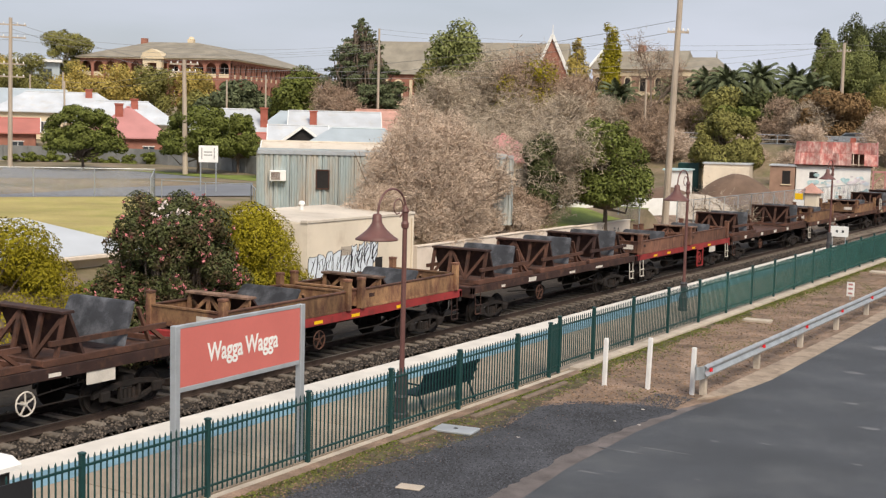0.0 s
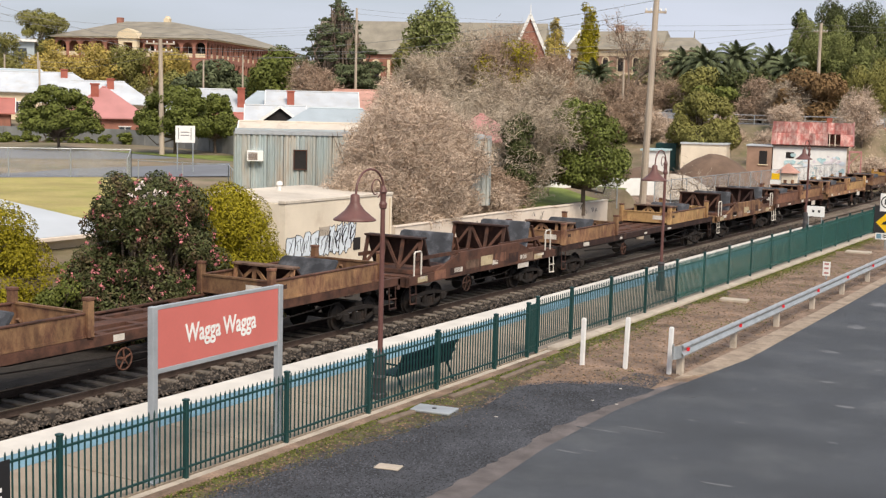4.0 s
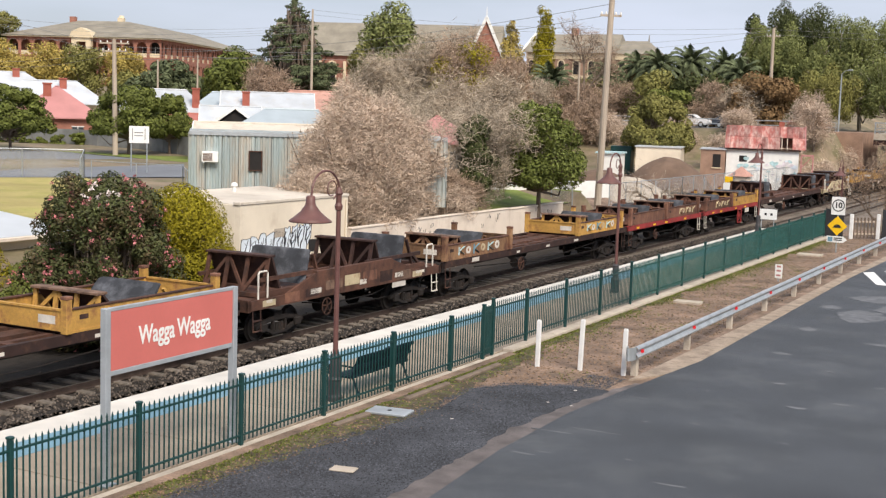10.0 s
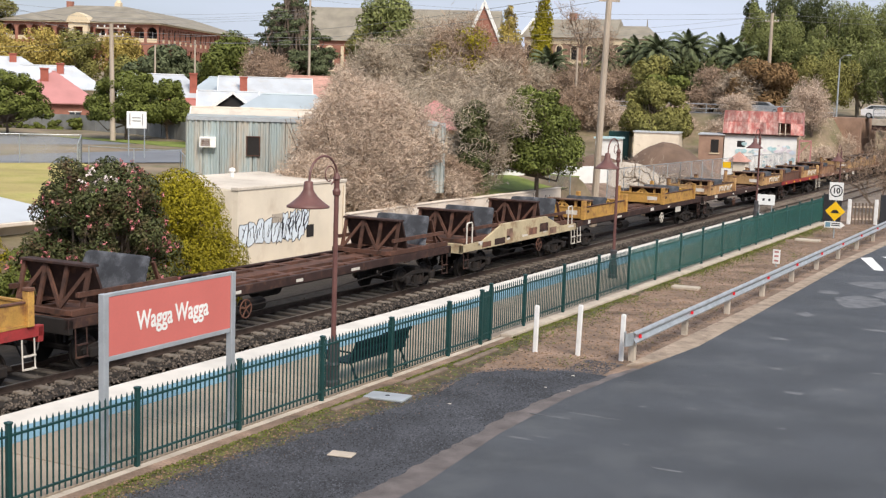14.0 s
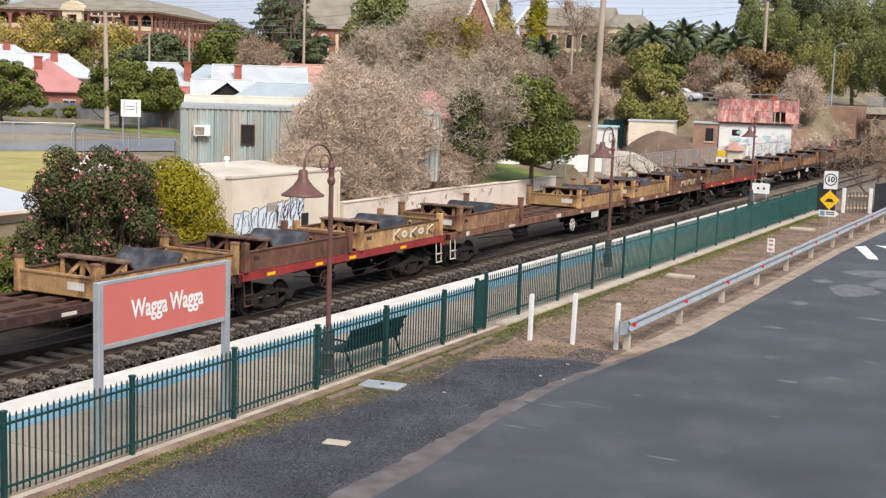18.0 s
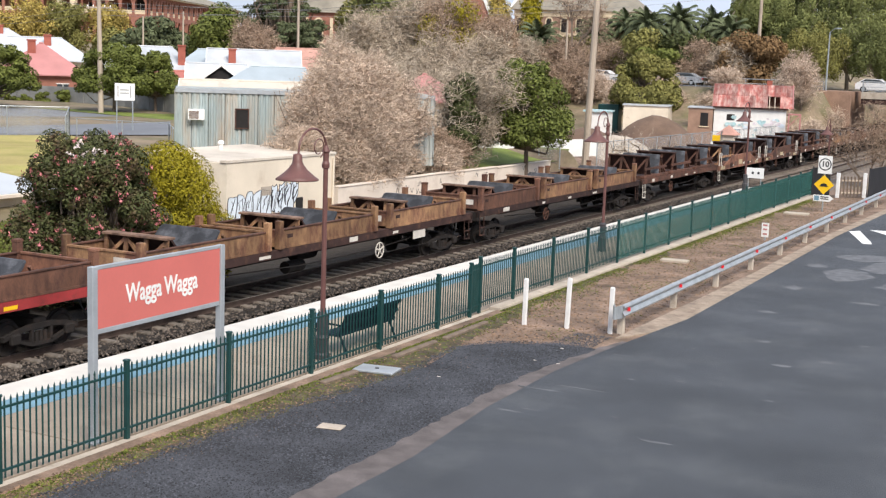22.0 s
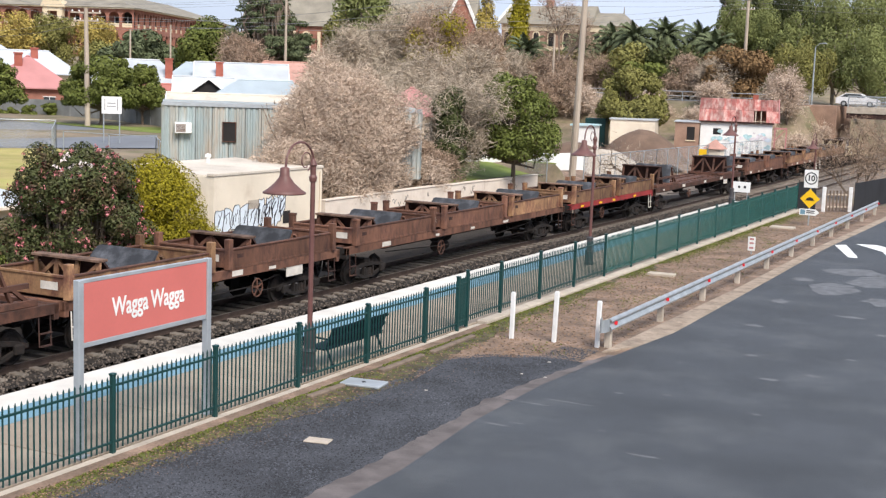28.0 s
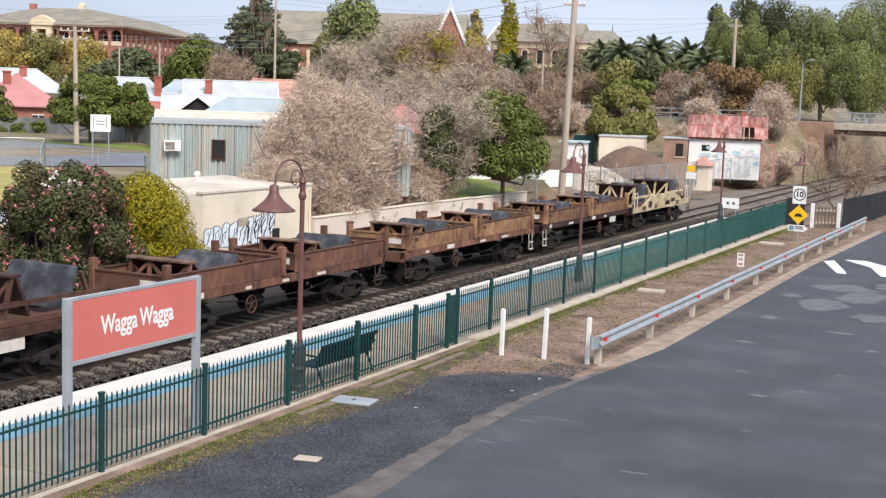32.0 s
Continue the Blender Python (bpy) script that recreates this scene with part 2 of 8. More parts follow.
M = dict(
    # pale tones in both asphalts: wear, and wet reflections painted as colour
    asphalt=mat("asphalt", (0.050, 0.0545, 0.0615), 0.62, 0.24, 0.35, 60, 0.8, stain=(0.076, 0.081, 0.086), stain_at=0.58, spec=0.5),
    asphalt_pale=mat("worn_sheen_asphalt", (0.125, 0.13, 0.14), 0.8, 0.3, 3.0, 40, 0.5),
    bitumen=mat("gravel_bitumen", (0.051, 0.054, 0.063), 0.88, 0.5, 0.7, 40, 1.0, stain=(0.024, 0.026, 0.031), stain_at=0.57),
    sand=mat("pale_sandy_strip", (0.33, 0.265, 0.205), 0.95, 0.25, 1.5, 30, 0.5, stain=(0.2, 0.15, 0.115), stain_at=0.58),
    old_edge=mat("worn_bitumen_edge", (0.122, 0.106, 0.103), 0.9, 0.3, 2.0, 50, 0.4),
    dirt=mat("dirt", (0.225, 0.156, 0.114), 0.95, 0.42, 0.9, 22, 0.8, stain=(0.125, 0.09, 0.064), stain_at=0.55),
    drive_stone=mat("drive_gravel", (0.058, 0.062, 0.073), 0.9, 0.35, 0.8, 60, 0.0, island=0.7),
    litter_leaf=mat("leaf_litter", (0.175, 0.112, 0.07), 0.95, 0.2, 5, 60, 0.0, island=0.75),
    damp_soil=mat("damp_mossy_soil", (0.078, 0.06, 0.044), 0.95, 0.45, 2.5, 30, 0.9, stain=(0.095, 0.11, 0.022), stain_at=0.55),
    moss=mat("moss", (0.125, 0.145, 0.025), 0.95, 0.4, 3.0, 60, 0.6),
    paving=mat("platform_paving", (0.335, 0.275, 0.212), 0.85, 0.15, 0.8, 60, 0.15, stain=(0.26, 0.21, 0.16), stain_at=0.57, obj=0.06),
    white_edge=mat("white_edge_paint", (0.62, 0.585, 0.53), 0.7, 0.1, 1.5, 40, 0.1),
    blue_band=mat("blue_band_paint", (0.16, 0.29, 0.37), 0.7, 0.15, 1.5, 40, 0.1),
    old_kerb=mat("old_mossy_concrete", (0.39, 0.34, 0.28), 0.95, 0.3, 2.5, 40, 0.5, stain=(0.12, 0.12, 0.045), stain_at=0.56, obj=0.12),
    concrete=mat("concrete", (0.46, 0.40, 0.33), 0.9, 0.16, 1.5, 40, 0.25, stain=(0.33, 0.28, 0.22), stain_at=0.62),
    sleeper=mat("sleeper_concrete", (0.19, 0.165, 0.14), 0.9, 0.3, 4, 60, 0.3, obj=0.25, stain=(0.10, 0.075, 0.06), stain_at=0.6),
    # near ballast kept very dark: shade under the train is in its colour
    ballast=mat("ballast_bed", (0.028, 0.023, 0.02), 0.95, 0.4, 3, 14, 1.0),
    ballast_pale=mat("pale_ballast", (0.19, 0.155, 0.125), 0.95, 0.35, 1.5, 12, 1.0, stain=(0.09, 0.065, 0.05), stain_at=0.6),
    ballast_stone=mat("ballast_stone", (0.088, 0.072, 0.06), 0.95, 0.25, 5, 60, 0.3, island=0.95),
    rail=mat("rail_steel", (0.07, 0.05, 0.042), 0.6, 0.3, 4, 60, 0.2, metal=0.3),
    rail_top=mat("rail_polished", (0.30, 0.28, 0.27), 0.35, 0.1, 4, 60, 0.05, metal=0.9),
    fence_green=mat("fence_green_paint", (0.009, 0.046, 0.045), 0.45, 0.15, 4, 60, 0.05),
    green_cloth=mesh_cloth("green_shade_cloth", (0.03, 0.14, 0.12), 0.54),
    black_cloth=mesh_cloth("black_shade_cloth", (0.012, 0.013, 0.017), 0.03),
    galv=mat("galvanised_steel", (0.42, 0.45, 0.47), 0.45, 0.14, 3, 50, 0.08, metal=0.55),
    galv_dull=mat("grey_aluminium", (0.40, 0.43, 0.46), 0.5, 0.1, 3, 40, 0.05, metal=0.3),
    white_post=mat("white_post_paint", (0.76, 0.76, 0.75), 0.6, 0.08, 4, 40, 0.05),
    sign_red=mat("sign_coral_red", (0.58, 0.16, 0.138), 0.5, 0.05, 1, 20, 0.0),
    white=mat("white_paint", (0.8, 0.8, 0.78), 0.55, 0.06, 2, 30, 0.04),
    black=mat("black_paint", (0.02, 0.02, 0.022), 0.5, 0.1, 2, 30, 0.04),
    red_refl=mat("red_reflector", (0.6, 0.02, 0.03), 0.3, 0.05, 3, 30, 0.0),
    yellow=mat("sign_yellow", (0.85, 0.52, 0.01), 0.45, 0.05, 2, 30, 0.0),
    lamp_brown=mat("lamp_brown_paint", (0.135, 0.062, 0.055), 0.5, 0.15, 4, 40, 0.08),
    lamp_foot=mat("dark_grey_cast_iron", (0.055, 0.052, 0.055), 0.55, 0.2, 4, 40, 0.1),
    bench_blue=mat("bench_dark_blue", (0.008, 0.018, 0.028), 0.65, 0.15, 4, 40, 0.05, spec=0.2),
    rust=mat("rust_brown_steel", (0.105, 0.048, 0.032), 0.8, 0.35, 1.3, 25, 0.3, stain=(0.045, 0.024, 0.018), stain_at=0.55, obj=0.25),
    rust_dark=mat("dark_rust_steel", (0.040, 0.020, 0.017), 0.85, 0.35, 1.5, 25, 0.3, stain=(0.10, 0.05, 0.032), stain_at=0.62, obj=0.2),
    # grime darkened further, so the colour holds the shade beneath the wagons
    under=mat("underframe_grime_shade", (0.016, 0.013, 0.012), 0.9, 0.35, 2, 30, 0.3, stain=(0.045, 0.027, 0.02), stain_at=0.64),
    tan=mat("tan_weathered_paint", (0.30, 0.172, 0.088), 0.75, 0.3, 1.1, 22, 0.15, stain=(0.115, 0.052, 0.034), stain_at=0.51, obj=0.35, stretch=(1, 1.4, 0.7)),
    straw=mat("pale_straw_paint", (0.46, 0.285, 0.125), 0.72, 0.28, 1.1, 22, 0.15, stain=(0.15, 0.066, 0.036), stain_at=0.56, obj=0.25, stretch=(1, 1.4, 0.7)),
    tan_brown=mat("brown_weathered_paint", (0.185, 0.088, 0.056), 0.8, 0.3, 1.1, 22, 0.2, stain=(0.075, 0.036, 0.028), stain_at=0.55, obj=0.35, stretch=(1, 1.4, 0.7)),
    ochre=mat("yellow_ochre_paint", (0.50, 0.285, 0.07), 0.7, 0.2, 2.0, 25, 0.12, stain=(0.26, 0.12, 0.05), stain_at=0.58, obj=0.12),
    cream_paint=mat("faded_cream_paint", (0.50, 0.42, 0.27), 0.7, 0.18, 1.2, 25, 0.12, stain=(0.25, 0.13, 0.07), stain_at=0.6),
    red_sill=mat("red_sill_paint", (0.30, 0.035, 0.035), 0.6, 0.2, 1.3, 25, 0.1, stain=(0.14, 0.035, 0.03), stain_at=0.62),
    rubber=mat("black_rubber_lining", (0.036, 0.038, 0.044), 0.6, 0.35, 1.1, 22, 0.2, stain=(0.11, 0.115, 0.13), stain_at=0.56, obj=0.25),
    dusty=mat("dusty_steel_plate", (0.20, 0.125, 0.088), 0.85, 0.35, 1.8, 25, 0.2, stain=(0.085, 0.05, 0.038), stain_at=0.55, obj=0.35),
    plate_white=mat("wagon_white_marking", (0.62, 0.58, 0.52), 0.7, 0.15, 3, 40, 0.05),
    cream_wall=mat("cream_render", (0.74, 0.655, 0.53), 0.9, 0.08, 0.7, 30, 0.15, stain=(0.64, 0.545, 0.43), stain_at=0.62),
    pink_wall=mat("pale_pink_render", (0.74, 0.65, 0.56), 0.9, 0.08, 0.6, 30, 0.15, stain=(0.62, 0.53, 0.45), stain_at=0.6),
    roof_white=mat("pale_sheet_roof", (0.50, 0.53, 0.56), 0.5, 0.08, 0.5, 20, 0.05),
    roof_cream=mat("cream_flat_roof", (0.60, 0.54, 0.46), 0.8, 0.12, 0.5, 20, 0.08, stain=(0.46, 0.39, 0.32), stain_at=0.62),
    corr=mat("weathered_corrugated_iron", (0.36, 0.425, 0.43), 0.55, 0.18, 1.1, 20, 0.08, metal=0.15, stain=(0.42, 0.37, 0.31), stain_at=0.52, obj=0.12, stretch=(1, 1, 0.12)),
    roof_bluegrey=mat("blue_grey_iron_roof", (0.40, 0.46, 0.50), 0.5, 0.1, 0.5, 14, 0.05, metal=0.1),
    roof_pale=mat("pale_iron_roof", (0.47, 0.50, 0.535), 0.5, 0.12, 0.5, 14, 0.05, stain=(0.45, 0.44, 0.42), stain_at=0.62, obj=0.12),
    roof_red=mat("faded_red_iron_roof", (0.42, 0.15, 0.12), 0.6, 0.12, 0.5, 14, 0.05),
    roof_pink=mat("sun_faded_pink_roof", (0.46, 0.21, 0.20), 0.6, 0.1, 0.5, 14, 0.05),
    roof_rusty=mat("rusty_red_roof", (0.30, 0.09, 0.075), 0.75, 0.3, 0.9, 10, 0.1, stain=(0.44, 0.30, 0.26), stain_at=0.53, obj=0.4, stretch=(2, 0.5, 0.5)),
    tiles=mat("terracotta_tiles", (0.46, 0.26, 0.21), 0.8, 0.2, 1, 12, 0.2),
    brick=mat("red_brick", (0.32, 0.145, 0.105), 0.9, 0.2, 1.0, 18, 0.2),
    brick_brown=mat("brown_brick", (0.31, 0.20, 0.145), 0.9, 0.2, 1.0, 18, 0.2),
    slate=mat("slate_roof", (0.25, 0.225, 0.18), 0.8, 0.2, 0.4, 8, 0.15, stain=(0.27, 0.245, 0.19), stain_at=0.58),
    stone_cream=mat("cream_stone", (0.68, 0.57, 0.40), 0.85, 0.08, 0.5, 12, 0.1),
    dark=mat("dark_interior", (0.02, 0.018, 0.018), 0.9, 0.2, 2, 10, 0.0),
    glass=glass_mat("window_glass"),
    chimney=mat("chimney_brick", (0.34, 0.105, 0.075), 0.9, 0.2, 1, 10, 0.2),
    fence_grey=mat("grey_paling_fence", (0.20, 0.205, 0.20), 0.8, 0.2, 0.8, 12, 0.2),
    pole_wood=mat("weathered_pole_timber", (0.42, 0.35, 0.28), 0.9, 0.2, 1.5, 25, 0.3, stretch=(3, 3, 0.3)),
    wire=mat("cable_grey", (0.22, 0.22, 0.22), 0.6, 0.1, 2, 20, 0.0),
    road_far=mat("street_bitumen", (0.17, 0.18, 0.20), 0.85, 0.12, 0.2, 15, 0.1),
    lawn=mat("dry_lawn", (0.38, 0.315, 0.115), 0.95, 0.2, 0.25, 9, 0.3, stain=(0.31, 0.29, 0.08), stain_at=0.55),
    grass=mat("green_grass", (0.16, 0.20, 0.04), 0.95, 0.3, 0.8, 12, 0.4),
    soil=mat("hill_ground", (0.22, 0.17, 0.115), 0.95, 0.3, 0.25, 3, 0.4, stain=(0.15, 0.135, 0.07), stain_at=0.52),
    pile=mat("earth_pile", (0.15, 0.10, 0.072), 0.95, 0.25, 0.6, 10, 0.6),
    bark=mat("bark", (0.17, 0.13, 0.10), 0.95, 0.25, 3, 30, 0.5),
    bark_pale=mat("pale_bark", (0.40, 0.34, 0.27), 0.9, 0.2, 2, 20, 0.3),
    twig=mat("bare_twigs", (0.36, 0.265, 0.195), 0.95, 0.2, 1.0, 10, 0.0, island=0.3, spec=0.1),
    twig_pink=mat("dry_pinkish_twigs", (0.54, 0.43, 0.34), 0.95, 0.2, 1.0, 10, 0.0, island=0.3, spec=0.1),
    twig_grey=mat("grey_bare_twigs", (0.42, 0.35, 0.27), 0.95, 0.2, 1.0, 10, 0.0, island=0.3, spec=0.1),
    leaf_dark=mat("dark_green_leaves", (0.070, 0.082, 0.030), 0.6, 0.25, 0.6, 8, 0.0, island=0.45, spec=0.15),
    leaf_bright=mat("bright_green_leaves", (0.125, 0.148, 0.036), 0.55, 0.3, 0.8, 8, 0.0, island=0.45, spec=0.15),
    leaf_camellia=mat("camellia_leaves", (0.07, 0.08, 0.03), 0.55, 0.3, 1.2, 8, 0.0, island=0.45, spec=0.15, stain=(0.10, 0.055, 0.036), stain_at=0.59),
    leaf_mid=mat("mid_green_leaves", (0.125, 0.145, 0.034), 0.6, 0.25, 0.6, 8, 0.0, island=0.28, spec=0.15),
    leaf_yellow=mat("yellow_green_leaves", (0.25, 0.215, 0.014), 0.65, 0.25, 0.6, 8, 0.0, island=0.28, spec=0.15),
    leaf_autumn=mat("golden_autumn_leaves", (0.40, 0.31, 0.085), 0.7, 0.25, 0.5, 8, 0.0, island=0.28, spec=0.15),
    leaf_olive=mat("olive_green_leaves", (0.21, 0.20, 0.062), 0.65, 0.25, 0.5, 8, 0.0, island=0.28, spec=0.15),
    leaf_cedar=mat("blue_green_needles", (0.11, 0.13, 0.068), 0.8, 0.25, 0.6, 8, 0.0, island=0.28, spec=0.15),
    leaf_gum=mat("gum_leaves", (0.19, 0.21, 0.075), 0.7, 0.25, 0.4, 6, 0.0, island=0.15, spec=0.15),
    leaf_brown=mat("russet_leaves", (0.20, 0.125, 0.06), 0.7, 0.25, 0.5, 8, 0.0, island=0.28, spec=0.15),
    flower=mat("pink_camellia_petals", (0.55, 0.19, 0.20), 0.6, 0.15, 4, 20, 0.0, island=0.3),
    flower_white=mat("white_camellia_petals", (0.78, 0.68, 0.66), 0.6, 0.1, 4, 20, 0.0, island=0.15),
    car_white=mat("white_car_paint", (0.75, 0.75, 0.76), 0.25, 0.03, 2, 20, 0.0, spec=0.6),
    car_silver=mat("silver_car_paint", (0.42, 0.44, 0.47), 0.3, 0.03, 2, 20, 0.0, metal=0.5),
    car_red=mat("dark_red_car_paint", (0.22, 0.03, 0.035), 0.3, 0.03, 2, 20, 0.0, spec=0.6),
    car_dark=mat("dark_blue_car_paint", (0.05, 0.06, 0.08), 0.3, 0.03, 2, 20, 0.0, spec=0.6),
    tyre=mat("tyre_rubber", (0.02, 0.02, 0.02), 0.9, 0.1, 4, 30, 0.1),
    graf_white=mat("graffiti_white", (0.70, 0.77, 0.84), 0.7, 0.08, 2, 20, 0.0),
    graf_black=mat("graffiti_black", (0.03, 0.03, 0.04), 0.7, 0.1, 2, 20, 0.0),
    graf_teal=mat("graffiti_teal", (0.36, 0.55, 0.58), 0.7, 0.25, 1.5, 10, 0.0, stain=(0.55, 0.65, 0.68), stain_at=0.55),
    graf_mauve=mat("graffiti_mauve", (0.60, 0.55, 0.60), 0.7, 0.25, 1.5, 10, 0.0, stain=(0.68, 0.66, 0.66), stain_at=0.55),
)


# ---- building blocks ----
class Geo:
    """Collects vertices and faces for one mesh."""

    def __init__(self):
        self.v, self.f = [], []

    def add(self, verts, faces):
        n = len(self.v)
        self.v.extend(tuple(p) for p in verts)
        self.f.extend(tuple(n + i for i in face) for face in faces)
        return self

    def box(self, x0, y0, z0, x1, y1, z1, c=0.0):
        """A block between two corners; c: the width of its worn edges."""
        lo, hi = (x0, y0, z0), (x1, y1, z1)
        if not c:
            p = [((lo, hi)[i & 1][0], (lo, hi)[i >> 1 & 1][1], (lo, hi)[i >> 2][2]) for i in range(8)]
            return self.add(p, [(0, 2, 3, 1), (4, 5, 7, 6), (0, 1, 5, 4), (2, 6, 7, 3), (0, 4, 6, 2), (1, 3, 7, 5)])
        vs, at = [], {}
        for i in range(8):
            bits = (i & 1, i >> 1 & 1, i >> 2)
            for a in range(3):
                q = [hi[k] - c if bits[k] else lo[k] + c for k in range(3)]
                q[a] = hi[a] if bits[a] else lo[a]
                at[(i, a)] = len(vs)
                vs.append(q)
        fs = []
        for a in range(3):
            b, d = (a + 1) % 3, (a + 2) % 3
            for s in (0, 1):
                ring = [(s << a) | (p << b) | (q << d) for p, q in ((0, 0), (1, 0), (1, 1), (0, 1))]
                face = [at[(i, a)] for i in ring]
                fs.append(face if s else face[::-1])
            for p in (0, 1):
                for q in (0, 1):
                    i0 = (p << b) | (q << d)
                    i1 = i0 | (1 << a)
                    face = [at[(i0, b)], at[(i1, b)], at[(i1, d)], at[(i0, d)]]
                    fs.append(face if p != q else face[::-1])
        for i in range(8):
            face = [at[(i, 0)], at[(i, 1)], at[(i, 2)]]
            fs.append(face if bin(i).count("1") % 2 else face[::-1])
        return self.add(vs, fs)

    def beam(self, a, b, w, h=None, up=(0, 0, 1)):
        """A square bar from a to b."""
        a, b, h = Vector(a), Vector(b), h or w
        way = (b - a).normalized()
        side = way.cross(Vector(up))
        side = (side if side.length > 1e-4 else way.cross(Vector((1, 0, 0)))).normalized() * (w / 2)
        top = side.cross(way).normalized() * (h / 2)
        p = [e + s * side + t * top for e in (a, b) for s, t in ((-1, -1), (1, -1), (1, 1), (-1, 1))]
        return self.add(p, [(3, 2, 1, 0), (4, 5, 6, 7), (0, 1, 5, 4), (1, 2, 6, 5), (2, 3, 7, 6), (3, 0, 4, 7)])

    def tube(self, a, b, r0, r1=None, n=8, caps=True):
        a, b, r1 = Vector(a), Vector(b), r0 if r1 is None else r1
        way = (b - a).normalized()
        s = way.cross(Vector((0, 0, 1)) if abs(way.z) < 0.9 else Vector((1, 0, 0))).normalized()
        t = way.cross(s)
        p = [e + r * (math.cos(2 * math.pi * i / n) * s + math.sin(2 * math.pi * i / n) * t) for e, r in ((a, r0), (b, r1)) for i in range(n)]
        f = [(i, n + i, n + (i + 1) % n, (i + 1) % n) for i in range(n)]
        if caps:
            f += [tuple(range(n)), tuple(range(2 * n - 1, n - 1, -1))]
        return self.add(p, f)

    def path(self, points, r, n=6):
        """A bent bar or pipe of one thickness through the points."""
        pts = [Vector(p) for p in points]
        vs, fs = [], []
        for k, p in enumerate(pts):
            way = (pts[min(k + 1, len(pts) - 1)] - pts[max(k - 1, 0)]).normalized()
            s = way.cross(Vector((0.31, 0.2, 0.93)) if abs(way.z) < 0.8 else Vector((1, 0.1, 0))).normalized()
            t = way.cross(s)
            vs += [p + r * (math.cos(2 * math.pi * i / n) * s + math.sin(2 * math.pi * i / n) * t) for i in range(n)]
        for k in range(len(pts) - 1):
            fs += [(k * n + i, (k + 1) * n + i, (k + 1) * n + (i + 1) % n, k * n + (i + 1) % n) for i in range(n)]
        fs += [tuple(range(n)), tuple(range(len(vs) - 1, len(vs) - n - 1, -1))]
        return self.add(vs, fs)

    def lathe(self, profile, n=16, centre=(0, 0), axis="z"):
        """Turns (radius, height) pairs round an upright line, or one along x."""
        vs, fs = [], []
        for r, h in profile:
            for i in range(n):
                c, s = math.cos(2 * math.pi * i / n) * r, math.sin(2 * math.pi * i / n) * r
                vs.append((centre[0] + c, centre[1] + s, h) if axis == "z" else (h, centre[0] + c, centre[1] + s))
        for k in range(len(profile) - 1):
            for i in range(n):
                j = (i + 1) % n
                fs.append((k * n + i, k * n + j, (k + 1) * n + j, (k + 1) * n + i))
        fs += [tuple(range(n - 1, -1, -1)), tuple((len(profile) - 1) * n + i for i in range(n))]
        return self.add(vs, fs)

    def prism(self, outline, y0, y1, axis="y"):
        """Pushes an outline of (x, z) along y, or of (y, z) along x, or of (x, y) along z."""
        n = len(outline)
        put = {"y": lambda p, h: (p[0], h, p[1]), "x": lambda p, h: (h, p[0], p[1]), "z": lambda p, h: (p[0], p[1], h)}[axis]
        vs = [put(p, h) for h in (y0, y1) for p in outline]
        fs = [(i, (i + 1) % n, n + (i + 1) % n, n + i) for i in range(n)] + [tuple(range(n - 1, -1, -1)), tuple(range(n, 2 * n))]
        return self.add(vs, fs)

    def mesh(self, name, material, smooth=False):
        me = bpy.data.meshes.new(name)
        me.from_pydata(self.v, [], self.f)
        me.materials.append(material)
        if smooth:
            me.polygons.foreach_set("use_smooth", [True] * len(me.polygons))
        b = bmesh.new()
        b.from_mesh(me)
        if len(b.faces) < 4000:
            bmesh.ops.recalc_face_normals(b, faces=b.faces)
        b.to_mesh(me)
        b.free()
        return me


def part(name, geo, material, parent, label="", smooth=False, m=None):
    """Links a mesh as one part under a thing or a part."""
    data = geo.mesh(name, material, smooth) if isinstance(geo, Geo) else geo
    ob = new(name, data)
    ob.parent = parent
    if m is not None:
        ob.matrix_basis = m
    return tagged(ob, label)


def thing(name, label, category, m=None, group="", kind=""):
    ob = new(name)
    ob.empty_display_size = 0.2
    if m is not None:
        ob.matrix_basis = m
    return tagged(ob, label, category, group, kind)


def solid(name, geo, material, label="", category="", kind="", group="", m=None, smooth=False):
    ob = new(name, geo.mesh(name, material, smooth))
    if m is not None:
        ob.matrix_basis = m
    return tagged(ob, label, category, group, kind)


def sheet(name, verts, faces, material, smooth=False):
    """A mesh from number arrays."""
    me = bpy.data.meshes.new(name)
    verts, faces = np.asarray(verts, np.float32), np.asarray(faces, np.int32)
    k = faces.shape[1]
    me.vertices.add(len(verts))
    me.vertices.foreach_set("co", verts.ravel())
    me.loops.add(faces.size)
    me.loops.foreach_set("vertex_index", faces.ravel())
    me.polygons.add(len(faces))
    me.polygons.foreach_set("loop_start", np.arange(0, faces.size, k, dtype=np.int32))
    if smooth:
        me.polygons.foreach_set("use_smooth", np.ones(len(faces), bool))
    me.update(calc_edges=True)
    me.materials.append(material)
    return me


def ease(a, b, x):
    t = min(max((x - a) / (b - a), 0.0), 1.0)
    return t * t * (3 - 2 * t)


RAIL = -0.9          # top of the rails; the platform's top is 0
TRACK = -23.2        # middle of the goods track
NEAR_TRACK = -19.15  # middle of the platform track


